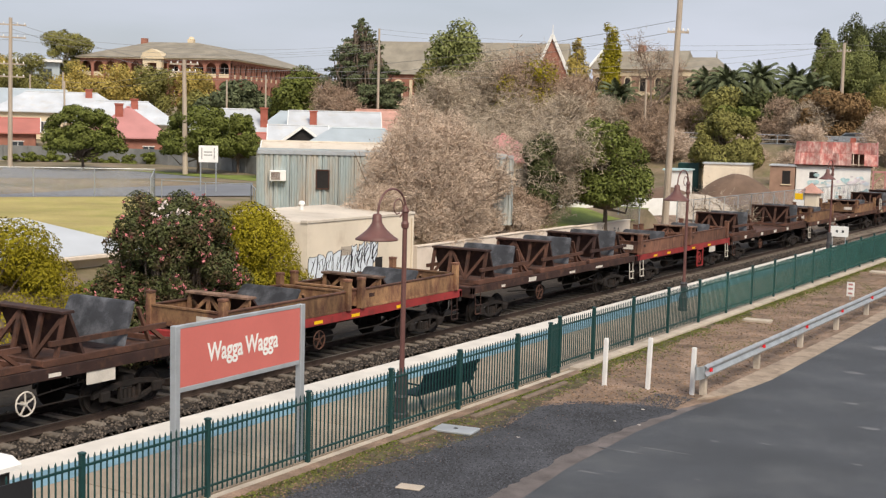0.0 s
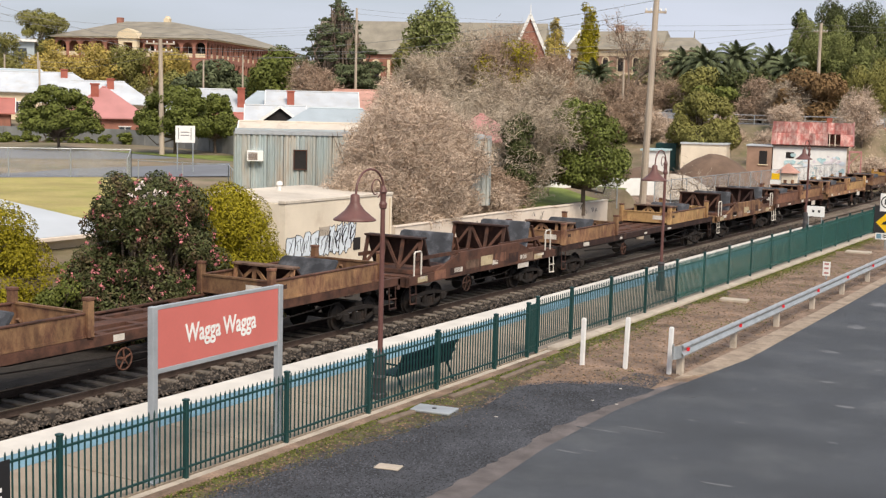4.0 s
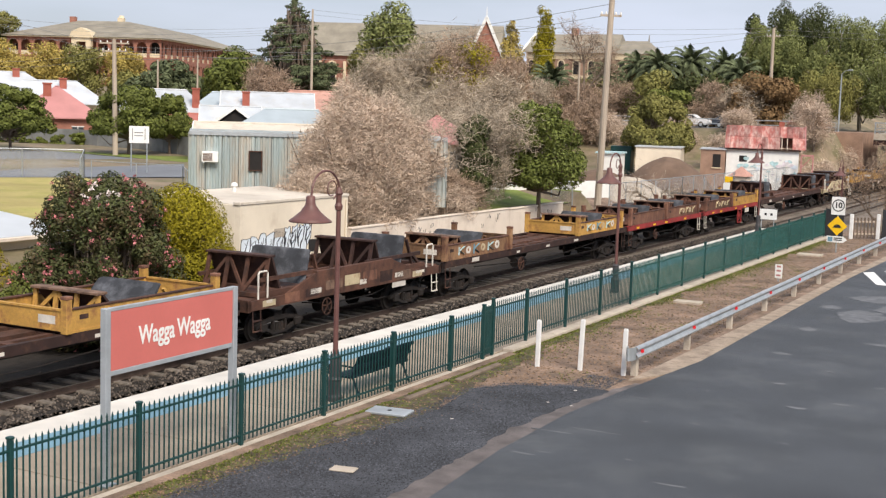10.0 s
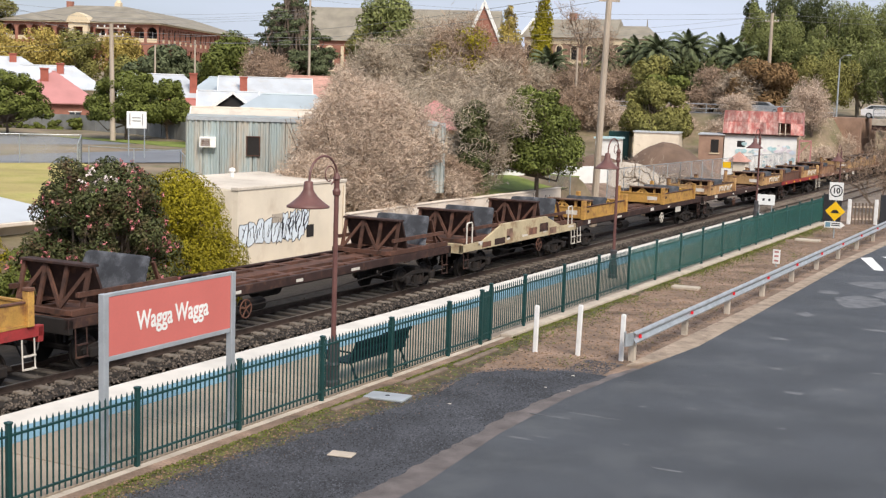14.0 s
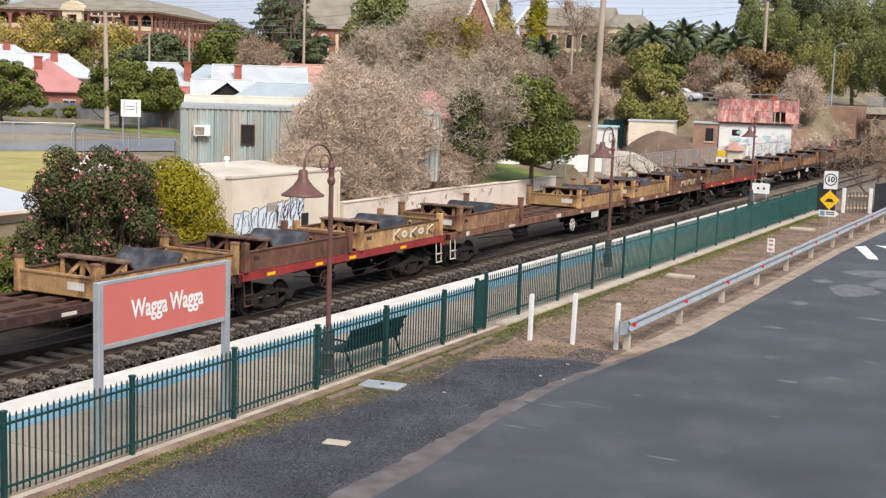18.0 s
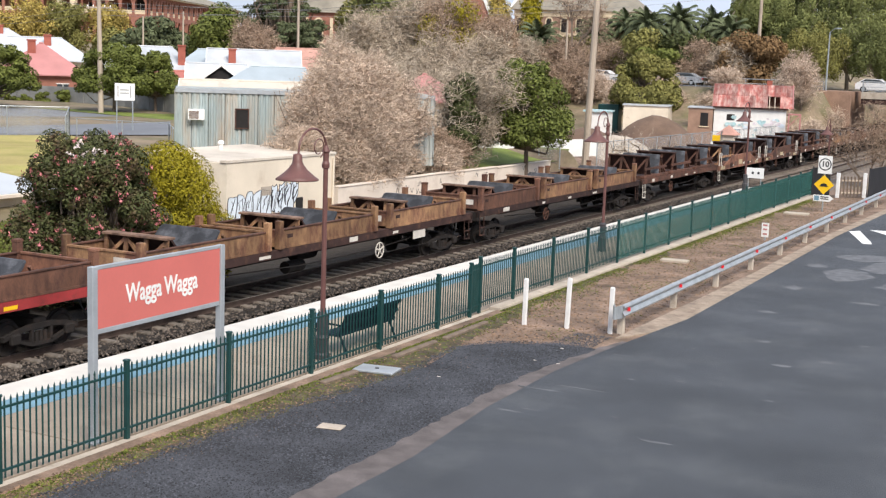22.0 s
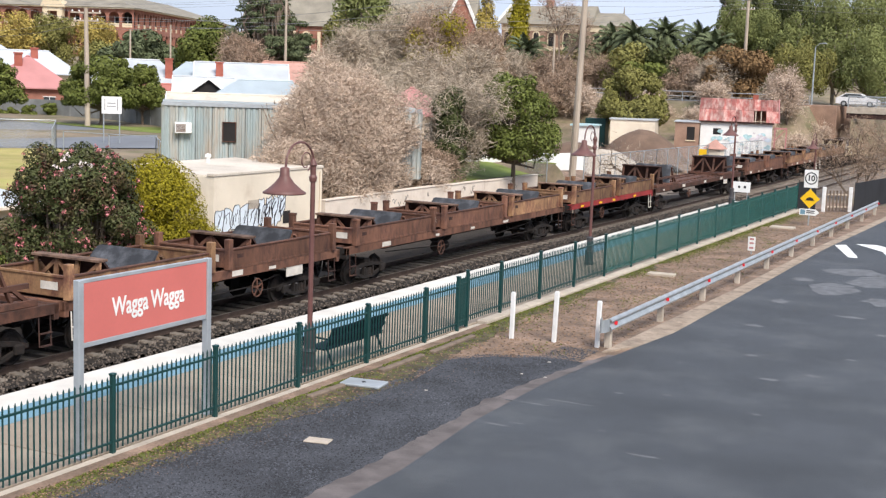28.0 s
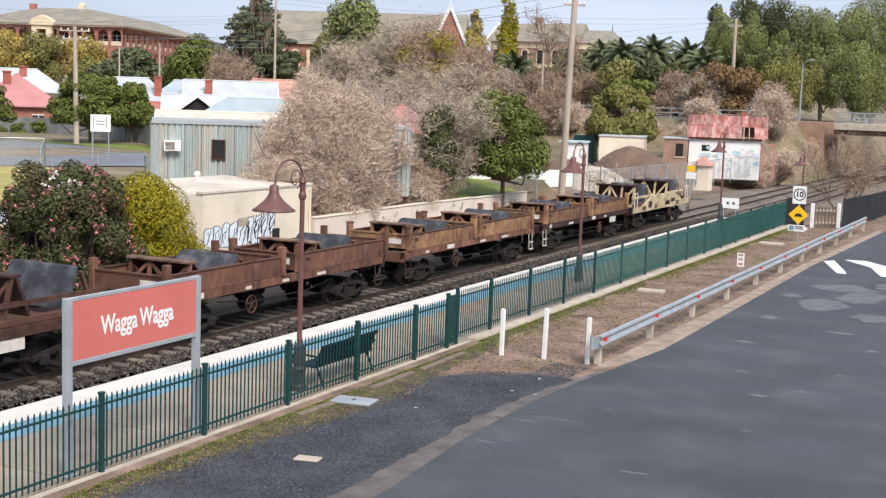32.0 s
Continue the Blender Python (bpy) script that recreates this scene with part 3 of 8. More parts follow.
def ground_z(x, y):
    """Height of the land: the platform side, the cutting of the railway, the bank behind it, the hill and the road embankment."""
    if x > -13.95:
        return -0.05 - 1.2 * ease(-13.0, -13.9, x) * (1 if y > 72 else 0)
    if x > -27.6:
        return -1.28
    d = math.hypot(x, y)
    bank = 1.35 + 1.5 * ease(131, 150, d) + 5.6 * ease(140, 262, d) + 7 * ease(300, 460, d)
    bank += (0.35 - bank) * ease(76, 92, y) * (1 - ease(116, 136, y)) * ease(-62, -50, x)
    if y < 26:
        bank += (0.2 - bank) * ease(26, 18, y) * ease(-60, -40, x)
    edge = -29.35 if y < 73 else -29.35 - 7 * ease(73, 80, y)
    if y < 73:
        bank += (min(bank, 0.72) - bank) * ease(-34.0, -30.0, x)
    bank = -1.28 + (bank + 1.28) * (1 if x < edge else 0 if y < 73 else ease(-27.6, edge, x))
    if y > 120:
        high = 4.9 if y > 139 else -1.28 + 6.18 * ease(127, 139, y)
        bank = max(bank, high) if y < 139 else 4.9 + (max(bank, 4.9) - 4.9) * ease(152, 172, y)
    return bank


def patch(name, corners, nx, ny, material, lift, label="", category="", kind="structure"):
    """A strip of surface that follows the land between four corners."""
    a, b, c, d = [np.array(p, float) for p in corners]
    vs = []
    for j in range(ny + 1):
        for i in range(nx + 1):
            u, v = i / nx, j / ny
            p = (1 - v) * ((1 - u) * a + u * b) + v * ((1 - u) * d + u * c)
            vs.append((p[0], p[1], ground_z(p[0], p[1]) + lift))
    fs = [(j * (nx + 1) + i, j * (nx + 1) + i + 1, (j + 1) * (nx + 1) + i + 1, (j + 1) * (nx + 1) + i) for j in range(ny) for i in range(nx)]
    return tagged(new(name, sheet(name, vs, fs, material, True)), label, category, "", kind)


def slab(name, outline, z0, z1, material, label="", category="", kind="structure"):
    return solid(name, Geo().prism(outline, z0, z1, "z"), material, label, category, kind)


# ---- ground, road, platform ----
def make_ground():
    xs = sorted({*np.linspace(-3000, -330, 12), *np.linspace(-320, -60, 66), *np.linspace(-59, -31, 29), -29.45, -29.34, -29.0, -28.2, -27.6, -24, -18, -13.96, -13.9, -13.4, -12.9, *np.linspace(-8, 60, 18), *np.linspace(100, 3000, 8)})
    ys = sorted({*np.linspace(-3000, -100, 8), *np.linspace(-60, 20, 21), *np.linspace(22, 160, 93), *np.linspace(163, 420, 70), *np.linspace(480, 3000, 10)})
    vs = [(x, y, ground_z(x, y) + (0.35 * noise.noise((x * 0.05, y * 0.05, 0)) if x < -60 else 0.0)) for y in ys for x in xs]
    n = len(xs)
    fs = [(j * n + i, j * n + i + 1, (j + 1) * n + i + 1, (j + 1) * n + i) for j in range(len(ys) - 1) for i in range(n - 1)]
    tagged(new("ground", sheet("ground", vs, fs, M["soil"], True)), "bare brown and olive earth rising to a wooded hill", "ground", "", "structure")


make_ground()


def strip_outline(x_of_left, x_of_right, ys, wobble, seed):
    """An outline between two wavering long edges."""
    left = [(x_of_left + wobble * noise.noise((seed, y * 0.7, 0)), y) for y in ys]
    right = [(x_of_right + wobble * noise.noise((seed + 9, y * 0.9, 0)), y) for y in reversed(ys)]
    return left + right


YS = [float(y) for y in np.linspace(-25, 76, 80)]
slab("dirt_verge", strip_outline(-13.62, -8.0, YS, 0.0, 1), -0.3, -0.02, M["dirt"], "bare brown dirt verge with stones and dead grass", "ground")
DRIVE = [(-12.7, -20), (-8.6, -20), (-9.0, 26.6), (-9.9, 26.6), (-10.7, 26.6), (-11.9, 25.8), (-12.3, 25.0), (-12.2, 23.5), (-12.1, 22.0), (-12.2, 20.8), (-12.4, 19.6), (-12.6, 17.0), (-12.7, 14.0)]


def ragged(outline, step_m, wobble, seed):
    """The same outline with a worn, uneven edge."""
    out = []
    for a, b in zip(outline, outline[1:] + outline[:1]):
        n = max(int(math.hypot(b[0] - a[0], b[1] - a[1]) / step_m), 1)
        for i in range(n):
            x, y = a[0] + (b[0] - a[0]) * i / n, a[1] + (b[1] - a[1]) * i / n
            out.append((x + wobble * (noise.noise((x * 1.1, y * 1.1, seed)) + 0.5 * noise.noise((x * 4, y * 4, seed))), y + wobble * noise.noise((x * 1.3, y * 1.3, seed + 5))))
    return [(max(x, -13.31 if y < 29.4 else -13.49), y) for x, y in out]


slab("damp_strip", ragged([(-13.3, 5), (-12.5, 5), (-12.4, 16), (-12.2, 22), (-12.5, 26), (-13.0, 30), (-13.2, 36), (-13.3, 44), (-13.48, 50)], 0.07, 0.35, 3.0), -0.3, -0.012, M["damp_soil"], "damp dark mossy soil along the fence", "ground")
slab("gravel_drive", ragged(DRIVE, 0.07, 0.15, 2.0), -0.2, 0.0, M["bitumen"], "dark grey gravel and worn bitumen", "drive")
slab("road_edge", ragged([(-10.1, -20), (-8.4, -20), (-8.5, 27.9), (-9.5, 27.6), (-9.85, 25.8), (-10.0, 24.2), (-10.12, 22.2), (-9.98, 19.2), (-9.88, 16.8)], 0.1, 0.16, 7.0), -0.2, 0.012, M["old_edge"], "worn pinkish edge of old bitumen", "road")
slab("road", [(-9.3, -20), (-9.3, 17.2), (-9.62, 20.6), (-9.68, 24.0), (-9.5, 26.5), (-9.05, 31.2), (-9.1, 40), (-9.2, 52.3), (-8.8, 70.3), (-8.7, 100), (12, 100), (12, -20)], -0.2, 0.03, M["asphalt"], "smooth dark grey asphalt road surface", "road")
slab("kerb_strip", [(-9.8, 27.9), (-9.05, 29.6), (-9.12, 40), (-9.22, 52.3), (-8.82, 70), (-9.2, 70), (-9.62, 52.3), (-9.6, 40), (-9.75, 31.2)], -0.2, 0.018, M["sand"], "pale sandy strip under the guardrail", "kerb")


def make_platform():
    base = thing("platform", "concrete railway platform with white edge and blue band", "platform", kind="structure")
    part("platform_wall", Geo().box(-17.84, -25, -1.4, -13.66, 72, -0.06), M["concrete"], base)
    part("white_edge", Geo().box(-17.9, -25, -0.3, -17.05, 72, 0.0, 0.015), M["white_edge"], base, "white painted platform edge")
    part("blue_band", Geo().box(-17.046, -25, -0.3, -16.32, 72, 0.0), M["blue_band"], base, "faded blue painted warning band")
    me = Geo().box(0, 0, -0.3, 2.49, 2.965, 0.0, 0.014).mesh("paving_slab", M["paving"])
    for i in range(28):
        part("paving_slab", me, None, base, m=pose(-16.316, -12 + 3.0 * i, 0))
    part("plinth", Geo().box(-13.82, 29.5, -0.3, -13.5, 72, 0.06, 0.02).box(-13.82, -25, -0.3, -13.57, 29.5, -0.03, 0.02), M["concrete"], base, "pale concrete plinth under the fence")
    for i in range(21):
        y = -20.5 + 2.38 * i + 0.1 * noise.noise((i, 4.0, 0))
        part("kerb_stone", Geo().box(-13.555, y, -0.3, -13.32 + 0.03 * noise.noise((i, 1.0, 0)), y + 2.36, -0.035 + 0.012 * noise.noise((i, 2.0, 0)), 0.02), M["old_kerb"], base, "worn mossy concrete edging")


make_platform()


def make_track(name, x, label, n_parts, y0, y1):
    base = thing(name, label, "railway track", kind="structure")
    # the dark bed reaches x - 4.35 to paint the shade behind the wagons
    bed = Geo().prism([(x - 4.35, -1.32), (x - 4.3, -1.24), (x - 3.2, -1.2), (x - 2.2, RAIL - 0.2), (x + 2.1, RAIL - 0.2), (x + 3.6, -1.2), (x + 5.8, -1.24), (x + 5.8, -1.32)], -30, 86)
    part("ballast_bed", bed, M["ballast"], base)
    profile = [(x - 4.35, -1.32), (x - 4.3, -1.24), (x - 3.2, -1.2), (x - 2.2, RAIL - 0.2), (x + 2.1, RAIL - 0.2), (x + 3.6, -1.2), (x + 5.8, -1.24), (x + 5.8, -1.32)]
    # from y 86 on the bed takes the paler colour
    part("ballast_bed", Geo().prism(profile, 86, 420), M["ballast_pale"], base, "paler far ballast bed")
    for s in (-0.7525, 0.7525):
        rail = [(-0.07, -0.17), (0.07, -0.17), (0.07, -0.155), (0.012, -0.14), (0.012, -0.045), (0.036, -0.035), (0.036, 0.0), (-0.036, 0.0), (-0.036, -0.035), (-0.012, -0.045), (-0.012, -0.14), (-0.07, -0.155)]
        part("rail", Geo().prism([(x + s + a, RAIL + b) for a, b in rail], -30, 420), M["rail"], base)
        part("rail_head", Geo().box(x + s - 0.03, -30, RAIL + 0.001, x + s + 0.03, 420, RAIL + 0.004), M["rail_top"], base, "polished rail head")
    me = Geo().box(-1.25, -0.12, -0.2, 1.25, 0.12, 0.0, 0.02).mesh("sleeper", M["sleeper"])
    for i in range(n_parts):
        part("sleeper", me, None, base, m=pose(x + 0.02 * noise.noise((i, x, 0)), y0 + 0.66 * i, RAIL - 0.15))
    rest = Geo()
    y = y0 + 0.66 * n_parts
    while y < y1:
        rest.box(x - 1.25, y - 0.12, RAIL - 0.35, x + 1.25, y + 0.12, RAIL - 0.15)
        y += 0.66
    tagged(part("sleepers", rest, M["sleeper"], base), kind="stuff")


make_track("goods_track", TRACK, "dark ballasted railway track with concrete sleepers", 150, 12.0, 200.0)
make_track("platform_track", NEAR_TRACK, "railway track along the platform", 20, 66.0, 150.0)


def make_stones():
    """Loose ballast stones beside and between the sleepers."""
    rng = np.random.default_rng(4)
    n = 30000
    y = 12 + 78 * rng.random(n) ** 1.6
    x = np.where(rng.random(n) < 0.85, rng.uniform(TRACK + 0.85, TRACK + 4.6, n), rng.uniform(TRACK - 1.6, TRACK + 1.0, n))
    top = np.where(x > TRACK + 2.1, RAIL - 0.2 - (x - TRACK - 2.1) * 0.067, RAIL - 0.2)
    keep = (x > TRACK + 1.32) | (np.abs((y - 12.0 + 0.33) % 0.66 - 0.33) > 0.15)
    top = np.where(np.abs(x - TRACK) < 0.72, RAIL - 0.225, top)
    x, y, top = x[keep], y[keep], top[keep]
    n = len(x)
    s = rng.uniform(0.022, 0.055, n)
    shape = np.array([(1, 0, 0), (-1, 0, 0), (0, 1, 0), (0, -1, 0), (0, 0, 0.9), (0, 0, -0.9)])
    a = rng.random(n) * 6.28
    jit = rng.uniform(0.6, 1.25, (n, 6, 1))
    p = shape[None] * jit * s[:, None, None]
    c, sn = np.cos(a)[:, None], np.sin(a)[:, None]
    q = np.stack([p[..., 0] * c - p[..., 1] * sn, p[..., 0] * sn + p[..., 1] * c, p[..., 2]], -1) + np.stack([x, y, top + 0.01], -1)[:, None]
    f = np.array([(0, 2, 4), (2, 1, 4), (1, 3, 4), (3, 0, 4), (2, 0, 5), (1, 2, 5), (3, 1, 5), (0, 3, 5)])
    tagged(new("ballast", sheet("ballast", q.reshape(-1, 3), (f[None] + 6 * np.arange(n)[:, None, None]).reshape(-1, 3), M["ballast_stone"])), "loose brown and grey ballast stones", "ballast", "", "stuff")


make_stones()


# ---- things on the platform side ----
FENCE_X = -13.77


def make_fence():
    fence = thing("platform_fence", "dark green tubular steel fence with spear-top pickets", "fence")
    post_me = Geo().box(-0.04, -0.04, 0, 0.04, 0.04, 1.42, 0.008).box(-0.052, -0.052, 1.42, 0.052, 0.052, 1.46, 0.012).mesh("post", M["fence_green"])
    low_me = Geo().box(-0.04, -0.04, 0, 0.04, 0.04, 1.37, 0.008).box(-0.052, -0.052, 1.37, 0.052, 0.052, 1.41, 0.012).mesh("post", M["fence_green"])
    picket_me = Geo().tube((0, 0, 0.14), (0, 0, 1.30), 0.0155, 0.0155, 5).tube((0, 0, 1.30), (0, 0, 1.36), 0.02, 0.004, 5).mesh("picket", M["fence_green"])
    rest = Geo()
    rows = [(15.63 + 2.72 * i, 15.63 + 2.72 * (i + 1), -0.11) for i in range(-6, 4)]
    rows += [(26.51, 28.25, -0.11), (28.25, 28.77, -0.05), (28.77, 30.84, 0.0)] + [(30.84 + 2.72 * i, 30.84 + 2.72 * (i + 1), 0.0) for i in range(14)]
    picked = 0
    for y0, y1, z in rows:
        part("post", low_me if z < 0 else post_me, None, fence, m=pose(FENCE_X, y0, z))
        for h in (0.26, 1.20):
            part("rail", Geo().box(FENCE_X - 0.019, y0, z + h - 0.019, FENCE_X + 0.019, y1, z + h + 0.019, 0.004), M["fence_green"], fence)
        n = round((y1 - y0) / 0.124)
        for i in range(1, n):
            y = y0 + (y1 - y0) * i / n
            if picked < 290 and y0 > 12:
                part("picket", picket_me, None, fence, m=pose(FENCE_X, y, z))
                picked += 1
            else:
                rest.tube((FENCE_X, y, z + 0.14), (FENCE_X, y, z + 1.30), 0.0155, 0.0155, 5).tube((FENCE_X, y, z + 1.30), (FENCE_X, y, z + 1.36), 0.02, 0.004, 5)
    part("post", post_me, None, fence, m=pose(FENCE_X, 30.84 + 2.72 * 14, 0))
    for k in range(9):
        part("gate_slat", Geo().box(FENCE_X - 0.012, 28.31 + 0.049 * k, 0.06, FENCE_X + 0.012, 28.347 + 0.049 * k, 1.28, 0.004), M["fence_green"], fence)
    tagged(part("pickets", rest, M["fence_green"], fence), kind="stuff")
    cloth = thing("shade_cloth", "translucent green shade cloth tied along the fence", "shade cloth")
    for i in range(3, 14):
        y = 30.84 + 2.72 * i
        g = Geo()
        n = 6
        vs = [(FENCE_X + 0.03 + 0.012 * math.sin(k * 2.1 + i), y + 2.72 * k / n, z) for z in (0.16, 1.33) for k in range(n + 1)]
        g.add(vs, [(k, k + 1, n + 2 + k, n + 1 + k) for k in range(n)])
        part("cloth_panel", g, M["green_cloth"], cloth)


make_fence()


def lamp_post(m, label):
    base = thing("lamp_post", label, "lamp post", m, group="platform lamps")
    g = Geo().lathe([(0.17, 0), (0.17, 0.1), (0.14, 0.14), (0.14, 0.42), (0.16, 0.46), (0.12, 0.52), (0.115, 0.9), (0.13, 0.94), (0.07, 1.0)], 10)
    part("plinth", g, M["lamp_foot"], base, "fluted cast base")
    part("pole", Geo().lathe([(0.055, 0.98), (0.05, 4.0), (0.075, 4.02), (0.085, 4.1), (0.06, 4.16), (0.06, 4.32), (0.085, 4.36), (0.05, 4.44), (0.02, 4.5)], 10), M["lamp_brown"], base)
    arc = [(0, -0.5 + 0.5 * math.cos(a), 4.42 + 0.42 * math.sin(a)) for a in np.linspace(0, math.pi, 13)]
    part("swan_neck", Geo().path([(0, 0, 4.2), *arc, (0, -1.02, 4.32)], 0.024), M["lamp_brown"], base)
    curl = [(0, -0.28 + 0.2 * math.cos(a) * (1 - a / 14), 4.45 + 0.2 * math.sin(a) * (1 - a / 14)) for a in np.linspace(-1.2, 5.2, 16)]
    part("scroll", Geo().path(curl, 0.014, 5), M["lamp_brown"], base)
    shade = Geo().lathe([(0.05, 4.36), (0.09, 4.34), (0.1, 4.2), (0.12, 4.15), (0.2, 4.04), (0.34, 3.92), (0.43, 3.86), (0.43, 3.83), (0.4, 3.84), (0.1, 4.1)], 20, (0, -1.04))
    part("shade", shade, M["lamp_brown"], base, "bell-shaped metal shade", True)
    part("lens", Geo().lathe([(0.18, 3.86), (0.2, 3.9), (0.1, 3.96)], 12, (0, -1.04)), M["white"], base, "pale lamp lens")
    return base


lamp = lamp_post(pose(-14.25, 22.21, 0), "maroon-brown cast lamp post with a swan-neck bell shade")
for y, x in ((41.64, -15.28), (68.4, -17.15), (86.0, -16.2)):
    copy_thing(lamp, pose(x, y, -1.2 if y > 72 else 0))


def station_sign():
    s = thing("station_sign", "coral red station name board on grey aluminium posts", "station sign", pose(-14.0, 15.1, 0))
    for y in (0.0, 3.28):
        part("post", Geo().box(-0.06, y - 0.06, -0.02, 0.06, y + 0.06, 2.86, 0.008), M["galv_dull"], s)
        part("foot_plate", Geo().box(-0.13, y - 0.13, -0.02, 0.13, y + 0.13, 0.02, 0.004), M["galv_dull"], s)
    part("frame", Geo().box(-0.035, 0.062, 1.76, 0.035, 3.218, 1.84, 0.006).box(-0.035, 0.062, 2.80, 0.035, 3.218, 2.86, 0.006), M["galv_dull"], s)
    part("board", Geo().box(-0.025, 0.064, 1.842, 0.03, 3.216, 2.798), M["sign_red"], s, "plain coral red panel")
    cu = bpy.data.curves.new("lettering", "FONT")
    cu.body, cu.align_x, cu.align_y, cu.space_word = "Wagga Wagga", "CENTER", "CENTER", 0.74
    cu.size, cu.extrude, cu.offset = 0.435, 0.002, 0.009
    tmp = new("lettering_curve", cu)
    bpy.context.view_layer.update()
    me = bpy.data.meshes.new_from_object(tmp.evaluated_get(bpy.context.evaluated_depsgraph_get()))
    bpy.data.objects.remove(tmp)
    me.materials.clear()
    me.materials.append(M["white"])
    for v in me.vertices:
        v.co = Vector((0.036 + v.co.z, 1.66 + v.co.x * 0.745, 2.31 + v.co.y))
    part("lettering", me, None, s, "white station name lettering")
    part("back_brace", Geo().box(-0.05, 0.3, 2.25, -0.026, 3.0, 2.33), M["galv_dull"], s)


station_sign()


def bench():
    b = thing("bench", "dark blue steel slatted platform bench", "bench", pose(-14.15, 23.78, 0))
    half = 1.17
    for i in range(4):
        part("seat_slat", Geo().box(-0.08 - 0.12 * i, -half, 0.40, 0.025 - 0.12 * i, half, 0.44, 0.006), M["bench_blue"], b)
    n = 24
    for i in range(n):
        y = -half + 0.05 + (2 * half - 0.1) * i / (n - 1)
        part("back_slat", Geo().prism([(0.03, 0.42), (0.06, 0.42), (0.215, 0.88), (0.185, 0.88)], y - 0.041, y + 0.041), M["bench_blue"], b)
    for z, x in ((0.45, 0.055), (0.66, 0.13), (0.87, 0.2)):
        part("back_rail", Geo().box(x, -half - 0.02, z - 0.035, x + 0.045, half + 0.02, z + 0.035, 0.006), M["bench_blue"], b)
    for y in (-half + 0.12, half - 0.12):
        part("leg", Geo().path([(-0.45, y, 0), (-0.42, y, 0.40), (0.02, y, 0.40), (0.21, y, 0.89)], 0.026).path([(0.02, y, 0.40), (0.2, y, 0)], 0.026), M["bench_blue"], b)
    for y in (-half - 0.02, half + 0.02):
        part("armrest", Geo().path([(-0.44, y, 0.42), (-0.52, y, 0.52), (-0.50, y, 0.64), (-0.42, y, 0.68), (0.1, y, 0.66)], 0.024), M["bench_blue"], b)


bench()


def guardrail():
    g = thing("guardrail", "galvanised W-beam guardrail with red reflectors", "guardrail")
    prof = [(0.0, 0.44), (0.05, 0.46), (0.07, 0.50), (0.03, 0.555), (0.0, 0.59), (0.0, 0.60), (0.03, 0.635), (0.07, 0.69), (0.05, 0.73), (0.0, 0.75)]
    line = prof + [(a - 0.008, b) for a, b in reversed(prof)]
    for k in range(10):
        y0 = 28.4 + 4.13 * k
        part("beam", Geo().prism([(-9.78 + a + 0.002 * (k % 2), b) for a, b in line], y0 - 0.15, y0 + 4.13), M["galv"], g)
    n = 9
    end = Geo()
    vs = []
    for a, b in prof:
        vs.append((-9.78 + a, 28.4, b))
    for i in range(n + 1):
        t = math.pi * i / n
        for z in (0.44, 0.52, 0.6, 0.68, 0.75):
            vs.append((-9.87 + 0.1 * math.cos(t), 28.3 - 0.35 * math.sin(t), z))
    m = len(prof)
    end.add(vs[m:], [(i * 5 + k, i * 5 + k + 1, i * 5 + 6 + k, i * 5 + 5 + k) for i in range(n) for k in range(4)])
    part("end_terminal", end, M["galv"], g, "rounded bull-nose rail end")
    for k in range(11):
        y = 28.62 + 4.13 * k
        part("post", Geo().box(-9.99, y - 0.08, -0.25, -9.84, y + 0.08, 0.66, 0.006), M["concrete"] if k < 11 else M["galv"], g)
        part("block", Geo().box(-9.838, y - 0.06, 0.47, -9.79, y + 0.06, 0.73), M["galv"], g)
        part("reflector", Geo().add([(-9.76, y - 0.05, 0.56), (-9.70, y, 0.555), (-9.76, y + 0.05, 0.56), (-9.76, y - 0.05, 0.64), (-9.70, y, 0.645), (-9.76, y + 0.05, 0.64)], [(0, 1, 4, 3), (1, 2, 5, 4), (0, 2, 1), (3, 4, 5), (0, 3, 5, 2)]), M["red_refl"], g, "small red reflector")


guardrail()

for x, y, h, lean in ((-12.24, 28.17, 1.16, 0.6), (-11.22, 28.41, 1.25, 1.5), (-10.13, 28.46, 1.13, 1.0)):
    solid("guide_post", Geo().box(-0.05, -0.045, -0.3, 0.05, 0.045, h - 0.02, 0.008).box(-0.042, -0.037, h - 0.019, 0.042, 0.037, h, 0.006), M["white_post"], "white painted timber bollard post in dirt", "bollard", group="white bollards", m=pose(x, y, -0.02, 0, lean, 0))


def pit_cover(x, y, turn, sx, sy, label, material):
    c = thing("pit_cover", label, "pit cover", pose(x, y, -0.02, 0, 0, turn))
    part("lid", Geo().box(-sx / 2, -sy / 2, 0.02, sx / 2, sy / 2, 0.07, 0.012), material, c)
    # rim in dark soil, which also paints the shadow round the lid
    part("rim", Geo().box(-sx / 2 - 0.06, -sy / 2 - 0.06, -0.06, sx / 2 + 0.06, sy / 2 + 0.06, 0.022, 0.01), M["damp_soil"], c)
    part("lifting_eye", Geo().lathe([(0.05, 0.071), (0.05, 0.078), (0.03, 0.079)], 8), M["black"], c)


pit_cover(-12.75, 21.95, 8, 0.86, 0.54, "pale grey steel service pit cover", M["galv_dull"])
solid("concrete_offcut", Geo().box(-0.22, -0.14, 0, 0.22, 0.14, 0.03, 0.01), M["concrete"], "flat pale concrete patch in the gravel", "slab", m=pose(-11.3, 17.95, 0.004, 0, 0, 12))
